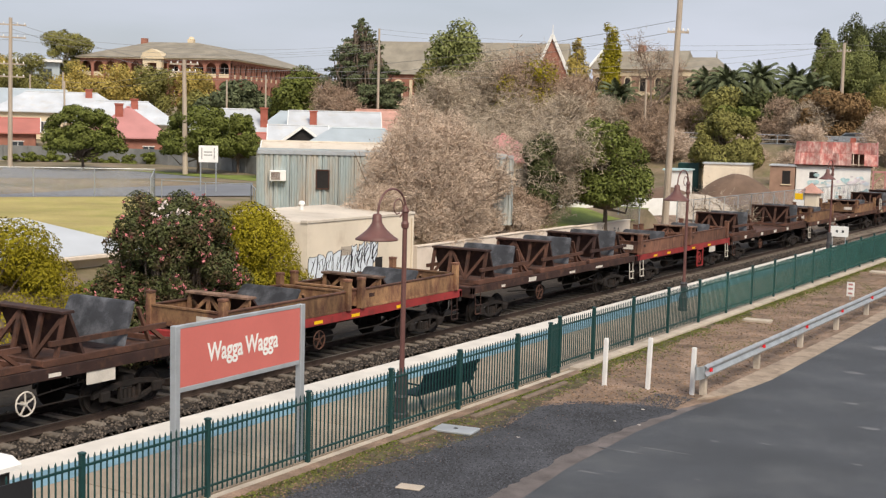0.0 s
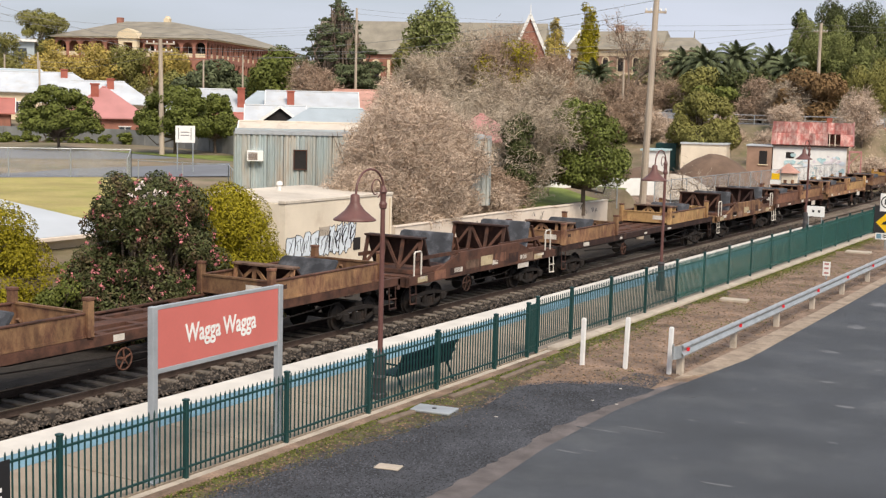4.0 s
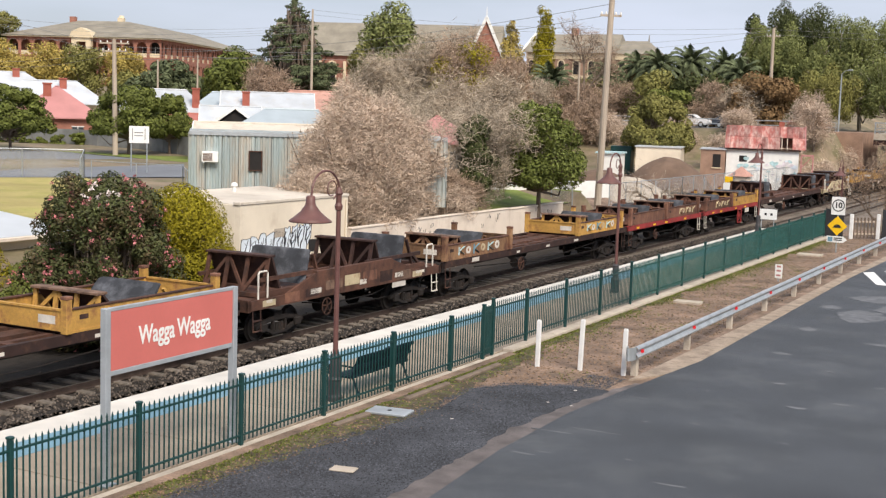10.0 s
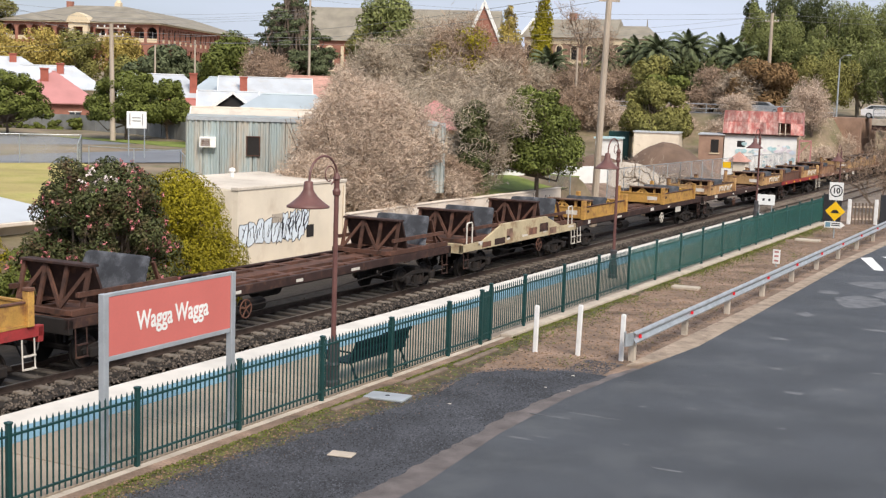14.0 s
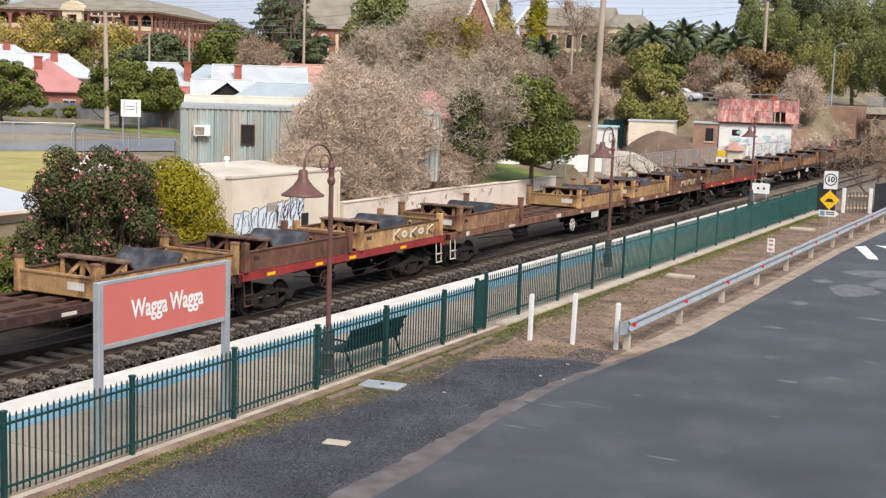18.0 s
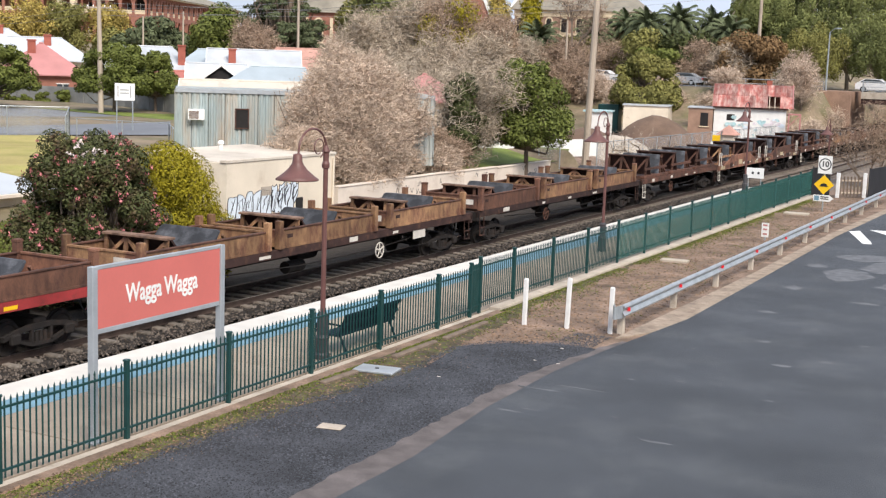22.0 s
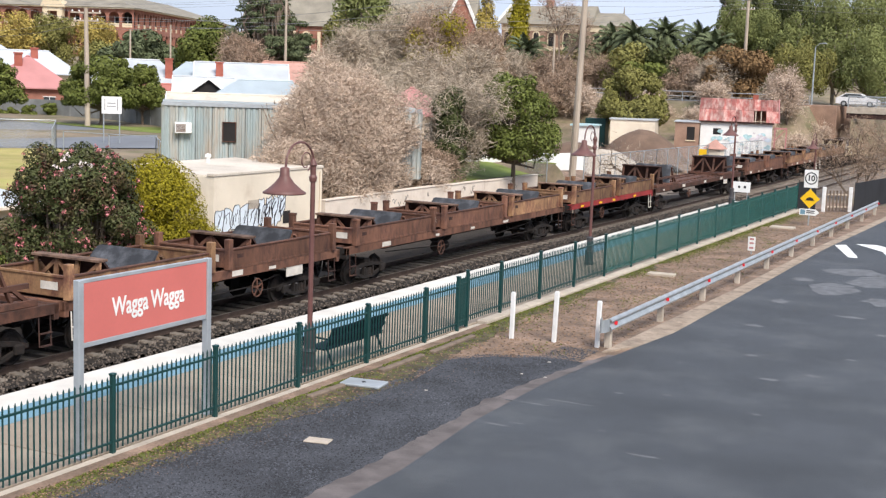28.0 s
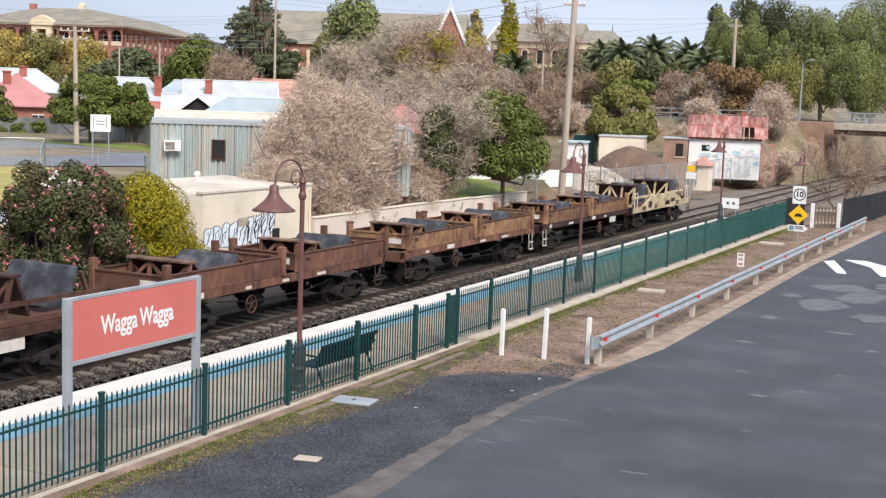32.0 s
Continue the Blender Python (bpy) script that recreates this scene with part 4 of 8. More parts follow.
for x, y, sx, sy in ((-12.45, 41.0, 0.9, 0.45), (-12.42, 59.4, 1.1, 0.7)):
    solid("concrete_slab", Geo().box(-sx / 2, -sy / 2, 0, sx / 2, sy / 2, 0.09, 0.015), M["concrete"], "low pale concrete pit slab on the dirt", "slab", m=pose(x, y, -0.03, 0, 0, 4))
rng = random.Random(5)
for i in range(4):
    solid("litter", Geo().box(-0.035, -0.02, 0, 0.035, 0.02, 0.006), M["plate_white"], "small scrap of white paper on the gravel", "litter", group="scraps", m=pose(-10.3 + rng.uniform(-1.2, 0.5), 20 + rng.uniform(-2, 7), 0.014, 4, 3, rng.uniform(0, 180)))


for y, length, lean in ((24.1, 1.9, 0.0), (26.6, 2.3, 1.2), (21.0, 1.2, -2.0)):
    solid("edging_timber", Geo().box(-0.07, -length / 2, -0.06, 0.07, length / 2, 0.07, 0.02), M["bark"], "dark weathered timber edging in the soil", "timber edging", group="edging timbers", m=pose(-13.05, y, -0.02, 0, 3, lean))


def moss_tufts():
    """Moss along the foot of the fence and dead grass on the verge."""
    g = np.random.default_rng(8)
    n = 42000
    y = 10 + 58 * g.random(n) ** 1.4
    near = g.random(n) < 0.72
    x = np.where(near, np.where(y < 29.4, -13.33, -13.48) + g.exponential(0.2, n), g.uniform(-13.3, -10.2, n))
    clump = np.array([noise.noise((float(a) * 0.9, float(b) * 0.45, 3.0)) for a, b in zip(x, y)])
    keep = (clump > np.where(near, -0.3, 0.18)) & ~((y < 27) & (x > -12.5))
    x, y, near = x[keep], y[keep], near[keep]
    n = len(x)
    h, w, a = g.uniform(0.008, 0.035, n), g.uniform(0.012, 0.03, n), g.random(n) * 6.28
    dx, dy = np.cos(a) * w, np.sin(a) * w
    p = np.stack([np.stack([x - dx, y - dy, np.full(n, -0.02)], -1), np.stack([x + dx, y + dy, np.full(n, -0.02)], -1), np.stack([x + dy, y - dx, h - 0.02], -1)], 1)
    tagged(new("verge_moss", sheet("verge_moss", p.reshape(-1, 3), np.arange(3 * n).reshape(-1, 3), M["moss"])), "patches of yellow-green moss and grass on dirt", "moss", "", "stuff")
    n = 20000
    y = 12 + 58 * g.random(n) ** 1.5
    x = np.where(y > 27, g.uniform(-13.4, -9.9, n), -13.45 + (y - 12) * 0.02 + g.random(n) * (0.9 + (y - 12) * 0.09))
    s, a = g.uniform(0.01, 0.05, n), g.random(n) * 6.28
    shape = np.array([(1, 0, 0), (-0.6, 0.7, 0), (-0.5, -0.8, 0), (0, 0, 0.6)])
    p = shape[None] * s[:, None, None]
    c, sn = np.cos(a)[:, None], np.sin(a)[:, None]
    q = np.stack([p[..., 0] * c - p[..., 1] * sn, p[..., 0] * sn + p[..., 1] * c, p[..., 2]], -1) + np.stack([x, y, np.full(n, -0.022)], -1)[:, None]
    f = np.array([(0, 1, 3), (1, 2, 3), (2, 0, 3)])
    tagged(new("verge_stones", sheet("verge_stones", q.reshape(-1, 3), (f[None] + 4 * np.arange(n)[:, None, None]).reshape(-1, 3), M["litter_leaf"])), "small stones and dead leaves scattered on the dirt verge", "stones", "", "stuff")
    n = 40000
    y = 11 + 17 * g.random(n) ** 1.3
    x = g.uniform(-12.9, -9.9, n)
    keep = x > np.interp(y, [11, 17, 19.6, 20.8, 23.5, 25.0, 26.0, 26.7], [-12.8, -12.7, -12.5, -12.3, -12.3, -12.4, -11.9, -10.7]) - 0.15 + 0.3 * g.normal(size=n) ** 2 * 0.1
    x, y = x[keep], y[keep]
    n = len(x)
    s, a = g.uniform(0.009, 0.028, n), g.random(n) * 6.28
    p = shape[None] * s[:, None, None]
    c, sn = np.cos(a)[:, None], np.sin(a)[:, None]
    q = np.stack([p[..., 0] * c - p[..., 1] * sn, p[..., 0] * sn + p[..., 1] * c, p[..., 2]], -1) + np.stack([x, y, np.full(n, 0.001)], -1)[:, None]
    tagged(new("drive_gravel", sheet("drive_gravel", q.reshape(-1, 3), (f[None] + 4 * np.arange(n)[:, None, None]).reshape(-1, 3), M["drive_stone"])), "loose dark and pale grey gravel on the drive", "gravel", "", "stuff")


moss_tufts()


def bars(parent, name, where, rows, material, label):
    """Plain bars in place of writing: rows of (y or x offset, z, width, height)."""
    for off, z, w, h in rows:
        part(name, Geo().box(*where(off, z, w, h)), material, parent, label)


def traffic_sign():
    s = thing("traffic_sign", "speed hump warning sign with speed plate on a steel pole", "traffic sign", pose(-11.7, 61.6, 0))
    part("pole", Geo().tube((0, 0, -0.3), (0, 0, 2.65), 0.033, 0.033, 8), M["galv"], s)
    plate = part("speed_plate", Geo().box(-0.32, -0.06, 1.78, 0.32, -0.045, 2.62, 0.004), M["white"], s, "white speed plate with a black ring")
    ring = Geo()
    for i in range(24):
        a, b = 2 * math.pi * i / 24, 2 * math.pi * (i + 1) / 24
        ring.add([(r * math.cos(t), -0.064, 2.22 + r * math.sin(t)) for r, t in ((0.24, a), (0.24, b), (0.29, b), (0.29, a))], [(0, 1, 2, 3)])
    part("ring", ring, M["black"], plate, "black ring")
    cu = bpy.data.curves.new("digits", "FONT")
    cu.body, cu.align_x, cu.align_y, cu.size, cu.offset = "10", "CENTER", "CENTER", 0.36, 0.012
    tmp = new("digits_curve", cu)
    bpy.context.view_layer.update()
    me = bpy.data.meshes.new_from_object(tmp.evaluated_get(bpy.context.evaluated_depsgraph_get()))
    bpy.data.objects.remove(tmp)
    me.materials.clear()
    me.materials.append(M["black"])
    for v in me.vertices:
        v.co = Vector((v.co.x, -0.065, 2.22 + v.co.y))
    part("digits", me, None, plate, "black speed number")
    d = 0.46
    dia = part("warning_diamond", Geo().prism([(0, 1.26 - d), (d, 1.26), (0, 1.26 + d), (-d, 1.26)], -0.055, -0.04), M["yellow"], s, "yellow diamond warning plate")
    hump = [(-0.24, 1.17)] + [(0.17 * math.cos(t), 1.20 + 0.13 * math.sin(t)) for t in np.linspace(math.pi, 0, 9)] + [(0.24, 1.17)]
    part("hump_symbol", Geo().prism(hump, -0.064, -0.058), M["black"], dia, "black hump symbol")
    arrow = part("direction_plate", Geo().prism([(-0.45, 0.47), (0.3, 0.47), (0.48, 0.62), (0.3, 0.77), (-0.45, 0.77)], -0.055, -0.04), M["white"], s, "white arrow-shaped plate")
    part("symbol_square", Geo().box(-0.4, -0.062, 0.51, -0.18, -0.057, 0.73), M["blue_band"], arrow, "blue square symbol")
    for z in (0.57, 0.66):
        part("text_bar", Geo().box(-0.12, -0.062, z, 0.26, -0.057, z + 0.045), M["black"], arrow)


traffic_sign()
s = thing("small_sign", "small white plate with red marks on a short stake", "sign", pose(-11.33, 48.8, 0))
part("stake", Geo().box(-0.03, -0.02, -0.2, 0.03, 0.02, 0.3), M["galv"], s)
pl = part("plate", Geo().box(-0.14, -0.04, 0.12, 0.14, -0.022, 0.66, 0.004), M["white"], s)
for z in (0.2, 0.38, 0.54):
    part("red_mark", Geo().box(-0.08, -0.046, z, 0.08, -0.042, z + 0.07), M["roof_pink"], pl)
s = thing("platform_end_sign", "small white notice board at the platform end", "sign", pose(-17.2, 70.7, 0))
for y in (-0.35, 0.35):
    part("leg", Geo().box(-0.02 + y, -0.02, -0.1, 0.02 + y, 0.02, 0.7), M["galv"], s)
pl = part("plate", Geo().box(-0.5, -0.045, 0.62, 0.5, -0.022, 1.2, 0.005), M["white"], s)
for x in (-0.18, 0.14):
    part("text_bar", Geo().box(x, -0.052, 0.85, x + 0.12, -0.047, 0.98), M["black"], pl)


def end_gate():
    g = thing("yard_gate", "weathered timber paling gate between white posts", "gate")
    for x, y in ((-12.5, 69.6), (-11.3, 70.6)):
        part("gate_post", Geo().box(x - 0.09, y - 0.09, -0.3, x + 0.09, y + 0.09, 1.3, 0.015), M["white_post"], g, "white painted gate post")
    for i in range(7):
        t = (i + 0.7) / 7.6
        x, y = -12.5 + 1.2 * t, 69.6 + t
        part("paling", Geo().box(x - 0.045, y - 0.012, 0.02, x + 0.045, y + 0.012, 1.12), M["bark"], g)
    part("gate_rail", Geo().beam((-12.5, 69.63, 0.9), (-11.3, 70.63, 0.9), 0.04, 0.09).beam((-12.5, 69.63, 0.25), (-11.3, 70.63, 0.25), 0.04, 0.09), M["pole_wood"], g)
    f = thing("black_fence", "low fence hung with black shade cloth", "fence")
    line = [(-13.75, 69.2), (-12.9, 69.5)], [(-11.1, 70.7), (-10.4, 78), (-10.2, 86), (-10.1, 95)]
    for run in line:
        for a, b in zip(run, run[1:]):
            part("cloth_panel", Geo().beam((*a, 0.78), (*b, 0.78), 0.03, 1.5), M["black_cloth"], f, "black shade cloth")
            part("post", Geo().tube((*a, -0.2), (*a, 1.6), 0.03, 0.03, 6), M["black"], f)
    for pts in (((-9.1, 53.9), (-8.75, 54.4), (-7.75, 50.9), (-7.6, 50.2), (-7.95, 50.2)), ((-8.45, 55.0), (-7.6, 55.2), (-6.6, 53.8), (-6.0, 50.6), (-6.35, 50.3), (-7.1, 53.0)), ((-6.2, 54.6), (-5.2, 55.2), (-4.4, 53.6), (-4.0, 50.4), (-4.4, 50.2), (-5.0, 53.0))):
        slab("hump_marking", pts, 0.02, 0.036, M["white"], "white painted speed hump marking", "road marking")


end_gate()


def road_wear_sheen():
    """Pale scuffs, and larger pale patches that put wet sheen into the colour."""
    r = random.Random(17)
    for x, y, w, d in ((-6.3, 20.2, 0.30, 0.05), (-9.2, 20.6, 0.28, 0.05), (-5.8, 27.3, 0.25, 0.12), (-6.7, 29.6, 0.2, 0.12), (-5.0, 28.2, 0.22, 0.1), (-7.6, 33.5, 0.3, 0.15), (-5.6, 36.5, 0.4, 0.2), (-7.2, 24.6, 0.12, 0.06), (-8.2, 43.0, 0.5, 0.5), (-6.9, 41.6, 0.9, 1.5), (-6.1, 43.8, 0.8, 1.8), (-5.2, 39.8, 0.6, 0.8), (-7.9, 38.0, 0.35, 0.4), (-9.3, 22.4, 0.5, 0.03), (-8.9, 20.9, 0.16, 0.03), (-8.6, 22.9, 0.6, 0.025), (-8.1, 24.2, 0.1, 0.05), (-7.4, 21.3, 0.09, 0.05), (-4.6, 30.5, 0.16, 0.06), (-6.0, 31.8, 0.1, 0.1), (-4.4, 34.2, 0.2, 0.12), (-9.0, 26.2, 0.3, 0.03), (-7.9, 27.8, 0.08, 0.06), (-5.3, 24.1, 0.14, 0.04), (-7.0, 46.0, 1.1, 1.0), (-5.5, 47.5, 0.8, 0.9)):
        pts = [(x + w * math.cos(a) * r.uniform(0.6, 1.2), y + d * math.sin(a) * r.uniform(0.6, 1.2)) for a in np.linspace(0, 2 * math.pi, 12)[:-1]]
        slab("worn_patch", pts, 0.02, 0.033, M["asphalt_pale"], "pale patch on the asphalt, wear and painted wet sheen", "road wear")


road_wear_sheen()


def bin_and_notice():
    # a rubbish bin: dark body under a white hood
    c = thing("ticket_reader", "dark platform bin with a white rounded hood", "cabinet", pose(-15.3, 12.2, -0.02, 0, 0, 0))
    part("cabinet_body", Geo().box(-0.4, -0.4, 0.0, 0.4, 0.4, 0.95, 0.05), M["black"], c, "dark lower body")
    part("hood", Geo().prism([(-0.5, 0.95), (0.5, 0.95), (0.5, 1.02), (0.3, 1.12), (-0.3, 1.12), (-0.5, 1.02)], -0.5, 0.5), M["white"], c, "white rounded hood")
    n = thing("fence_notice", "dark notice plate fixed to the fence", "sign", pose(FENCE_X + 0.05, 11.6, 0.0))
    part("plate", Geo().box(-0.004, -0.35, 0.35, 0.012, 0.35, 1.15), M["black"], n)
    for z in (0.6, 0.72):
        part("text_bar", Geo().box(0.013, -0.2, z, 0.017, 0.2, z + 0.06), M["white"], n)


bin_and_notice()


# ---- the goods train ----
SCALE = 1.1333
HALF = 1.3


def train_shift(t):
    """Metres that the train has run by t seconds, towards the camera's side."""
    return 16.607 * t - 0.01117 * t * t


MOVING = []   # (thing, place along the track at the start, height)


def wheelset_mesh():
    g = Geo()
    for s in (-1, 1):
        g.lathe([(0.13, s * 0.66), (0.46, s * 0.68), (0.47, s * 0.71), (0.43, s * 0.72), (0.42, s * 0.80), (0.36, s * 0.80), (0.33, s * 0.765), (0.12, s * 0.765), (0.10, s * 0.86)], 18, axis="x")
        for a in (0, 2.1, 4.2):
            g.box(s * 0.77 - 0.012, 0.2 * math.cos(a) - 0.05, 0.2 * math.sin(a) - 0.05, s * 0.77 + 0.012, 0.2 * math.cos(a) + 0.05, 0.2 * math.sin(a) + 0.05)
    return g.tube((-1.02, 0, 0), (1.02, 0, 0), 0.075, 0.075, 8)


WHEEL_ME = wheelset_mesh().mesh("wheelset", M["under"])
def side_frame_mesh(s):
    """A cast truss: arched top bar, dropped tie bar, spring nest and axle boxes."""
    lo, hi = sorted((s * 0.95, s * 1.05))
    a, b = sorted((s * 1.0, s * 1.13))
    g = Geo().prism([(-1.2, 0.40), (-0.9, 0.50), (-0.35, 0.58), (0.35, 0.58), (0.9, 0.50), (1.2, 0.40), (1.2, 0.52), (0.9, 0.61), (0.35, 0.70), (-0.35, 0.70), (-0.9, 0.61), (-1.2, 0.52)], lo, hi, "x")
    g.prism([(-0.95, 0.38), (-0.32, 0.17), (0.32, 0.17), (0.95, 0.38), (0.9, 0.45), (0.32, 0.26), (-0.32, 0.26), (-0.9, 0.45)], lo, hi, "x")
    for y in (-0.34, 0.27):
        g.box(lo, y, 0.24, hi, y + 0.07, 0.6)
    for y in (-0.2, -0.06, 0.08):
        g.tube(((lo + hi) / 2, y + 0.06, 0.26), ((lo + hi) / 2, y + 0.06, 0.5), 0.055, 0.055, 7)
    for y in (-0.87, 0.87):
        g.box(a, y - 0.15, 0.3, b, y + 0.15, 0.55, 0.03)
    return g.mesh("side_frame", M["under"])


FRAME_ME = {s: side_frame_mesh(s) for s in (-1, 1)}
BOLSTER_ME = Geo().box(-1.0, -0.2, 0.55, 1.0, 0.2, 0.82, 0.03).mesh("bolster", M["under"])


def bogie(parent, y):
    b = part("bogie", BOLSTER_ME, None, parent, "cast steel freight bogie", m=pose(0, y, 0))
    for s in (-1, 1):
        part("side_frame", FRAME_ME[s], None, b)
        part("wheelset", WHEEL_ME, None, b, m=pose(0, 0.87 * s, 0.42))


def coupler(parent, y, s):
    g = Geo().box(-0.12, min(y, y + 0.45 * s), 0.78, 0.12, max(y, y + 0.45 * s), 0.98, 0.02).box(-0.2, min(y + 0.36 * s, y + 0.6 * s), 0.72, 0.2, max(y + 0.36 * s, y + 0.6 * s), 1.04, 0.05)
    part("coupler", g, M["under"], parent)
    part("brake_hose", Geo().path([(0.35, y, 0.9), (0.4, y + 0.12 * s, 0.6), (0.3, y + 0.3 * s, 0.42), (0.22, y + 0.42 * s, 0.5)], 0.025, 5), M["black"], parent)


def step(parent, y, x, white):
    s = 1 if x > 0 else -1
    g = Geo()
    for d in (0, 0.38):
        g.path([(x, y + d, 1.15), (x + 0.03 * s, y + d, 0.42)], 0.02, 5)
    for z in (0.44, 0.75):
        g.box(min(x, x + 0.08 * s), y, z - 0.015, max(x, x + 0.08 * s), y + 0.38, z + 0.015)
    part("footstep", g, M["plate_white"] if white else M["rust_dark"], parent, "white footstep" if white else "")


def handwheel(parent, y, x, z, frame_mat=None):
    g = Geo()
    ring = [(x, y + 0.27 * math.cos(a), z + 0.27 * math.sin(a)) for a in np.linspace(0, 2 * math.pi, 15)]
    g.path(ring, 0.022, 5)
    for a in (0.4, 1.65, 2.9, 4.16, 5.4):
        g.beam((x, y, z), (x, y + 0.26 * math.cos(a), z + 0.26 * math.sin(a)), 0.03)
    g.tube((x - 0.14, y, z), (x + 0.02, y, z), 0.05, 0.05, 6)
    part("handwheel", g, frame_mat or M["plate_white" if y > 9 else "rust"], parent, "spoked brake handwheel")
    if frame_mat:
        f = Geo()
        for a, b in (((-0.4, -0.42), (-0.4, 0.42)), ((0.4, -0.42), (0.4, 0.42)), ((-0.4, -0.42), (0.4, -0.42)), ((-0.4, 0.42), (0.4, 0.42))):
            f.beam((x + 0.05, y + a[0], z + a[1]), (x + 0.05, y + b[0], z + b[1]), 0.06)
        part("wheel_bracket", f, frame_mat, parent, "square painted bracket")


def wagon(kind, length, sill, seed, white_steps=True):
    """kind: two (deck for two boxes), long (open frame), flat (plate deck) or fish (raised side plates)."""
    r = random.Random(seed)
    look_of = {"two": "short two-box container wagon", "long": "long open-frame container wagon", "flat": "flat wagon with a rusty plate deck", "fish": "well wagon with raised side plates"}[kind]
    paint = {"red_sill": "dull red", "ochre": "yellow ochre", "rust_dark": "dark rusty", "rust": "rust brown", "tan": "tan", "cream_paint": "faded cream", "tan_brown": "weathered brown"}[sill]
    w = thing("freight_wagon", f"{look_of}, {paint} side sills", "wagon", group="goods wagons")
    for s in (-1, 1):
        a, b = sorted((s * HALF, s * (HALF - 0.09)))
        c, d = sorted((s * HALF, s * (HALF - 0.16)))
        if kind == "fish":
            line = [(0, 1.06), (length, 1.06), (length, 1.34), (length * 0.84, 1.36), (length * 0.70, 1.86), (length * 0.30, 1.86), (length * 0.16, 1.36), (0, 1.34)]
            part("side_plate", Geo().prism(line, a, b, "x").prism([(length * 0.70, 1.86), (length * 0.30, 1.86), (length * 0.30, 1.9), (length * 0.70, 1.9)], c, d, "x"), M[sill], w)
        else:
            line = [(HALF, 1.17), (HALF, 1.42), (HALF - 0.16, 1.42), (HALF - 0.16, 1.385), (HALF - 0.09, 1.385), (HALF - 0.09, 1.205), (HALF - 0.16, 1.205), (HALF - 0.16, 1.17)]
            g = Geo().prism([(s * p, q) for p, q in line], 0, length)
            part("side_sill", g, M[sill], w)
    centre = Geo().box(-0.22, 0.1, 0.98, 0.22, length - 0.1, 1.36, 0.02)
    if kind != "fish":
        centre.prism([(3.2, 0.98), (4.4, 0.84), (length - 4.4, 0.84), (length - 3.2, 0.98)], -0.22, 0.22, "x")
    part("centre_sill", centre, M["under"], w)
    deck = Geo()
    if kind in ("flat", "fish"):
        deck.box(-HALF + 0.1, 0.1, 1.33, HALF - 0.1, length - 0.1, 1.385)
    else:
        n = round(length / 1.7)
        for i in range(n + 1):
            y = 0.05 + (length - 0.35) * i / n
            deck.box(-HALF + 0.095, y, 1.22, HALF - 0.095, y + 0.25, 1.395)
        for x in (-0.75, 0.0, 0.75):
            deck.box(x - (0.28 if x == 0 else 0.09), 0.1, 1.25, x + (0.28 if x == 0 else 0.09), length - 0.1, 1.40 + 0.004 * (x == 0))
    part("deck", deck, M["rust"] if kind != "two" else M["rust_dark"], w, "rusty deck")
    for y, s in ((0.0, -1), (length, 1)):
        part("headstock", Geo().box(-HALF, min(y, y - 0.16 * s), 1.02, HALF, max(y, y - 0.16 * s), 1.4, 0.015), M[sill] if r.random() < 0.5 else M["under"], w)
        coupler(w, y, s)
    for y in (1.95, length - 1.95):
        bogie(w, y)
    for y in (0.25, length - 0.65):
        step(w, y, HALF - 0.03, white_steps and r.random() < 0.75)
        step(w, y, -HALF + 0.03, False)
    handwheel(w, length * (0.36 if r.random() < 0.5 else 0.64), HALF - 0.06, 0.72, M["red_sill"] if sill == "red_sill" and r.random() < 0.6 else None)
    for i in range(4 if kind != "fish" else 5):
        y = length * (0.12 + 0.76 * (i + r.uniform(-0.25, 0.25)) / 4)
        if sill == "red_sill":
            part("marker", Geo().box(HALF, y, 1.215, HALF + 0.005, y + 0.42, 1.31), M["yellow"], w, "small yellow reflector strip")
        else:
            part("marker", Geo().box(HALF, y, 1.215, HALF + 0.005, y + r.uniform(0.25, 0.7), 1.215 + r.choice((0.09, 0.16))), M["plate_white"], w, "small white marking plate")
    if r.random() < 0.25:
        y = length * r.uniform(0.7, 0.78)
        part("number_plate", Geo().box(HALF - 0.05, y, 0.86, HALF - 0.02, y + 0.9, 1.165, 0.006), M["plate_white"], w, "pale hanging marking plate")
    if kind == "fish":
        for i in range(9):
            y, u = length * (0.06 + 0.095 * i), r.random()
            top = 1.30 if i in (0, 8) else 1.42 if i in (1, 7) else 1.78
            z0 = r.uniform(1.1, max(1.12, top - 0.45))
            part("paint_patch", Geo().box(HALF + 0.001, y, z0, HALF + 0.005, y + length * r.uniform(0.05, 0.09), min(top, z0 + r.uniform(0.2, 0.42))), M[("cream_paint", "tan_brown", "rust_dark", "dusty")[i % 4] if sill != "rust_dark" else "dusty"], w, "faded square of old paint")
        for y in (0.55, length - 1.0):
            part("handrail", Geo().path([(HALF - 0.06, y, 1.36), (HALF - 0.06, y, 2.1), (HALF - 0.06, y + 0.06, 2.16), (HALF - 0.06, y + 0.4, 2.16), (HALF - 0.06, y + 0.46, 2.1), (HALF - 0.06, y + 0.46, 1.36)], 0.03, 6), M["plate_white"], w, "white looped handrail")
    part("air_pipe", Geo().path([(1.05, 3.1, 0.95), (1.08, length * 0.4, 0.74), (1.08, length * 0.62, 0.74), (1.05, length - 3.1, 0.95)], 0.02, 5), M["under"], w)
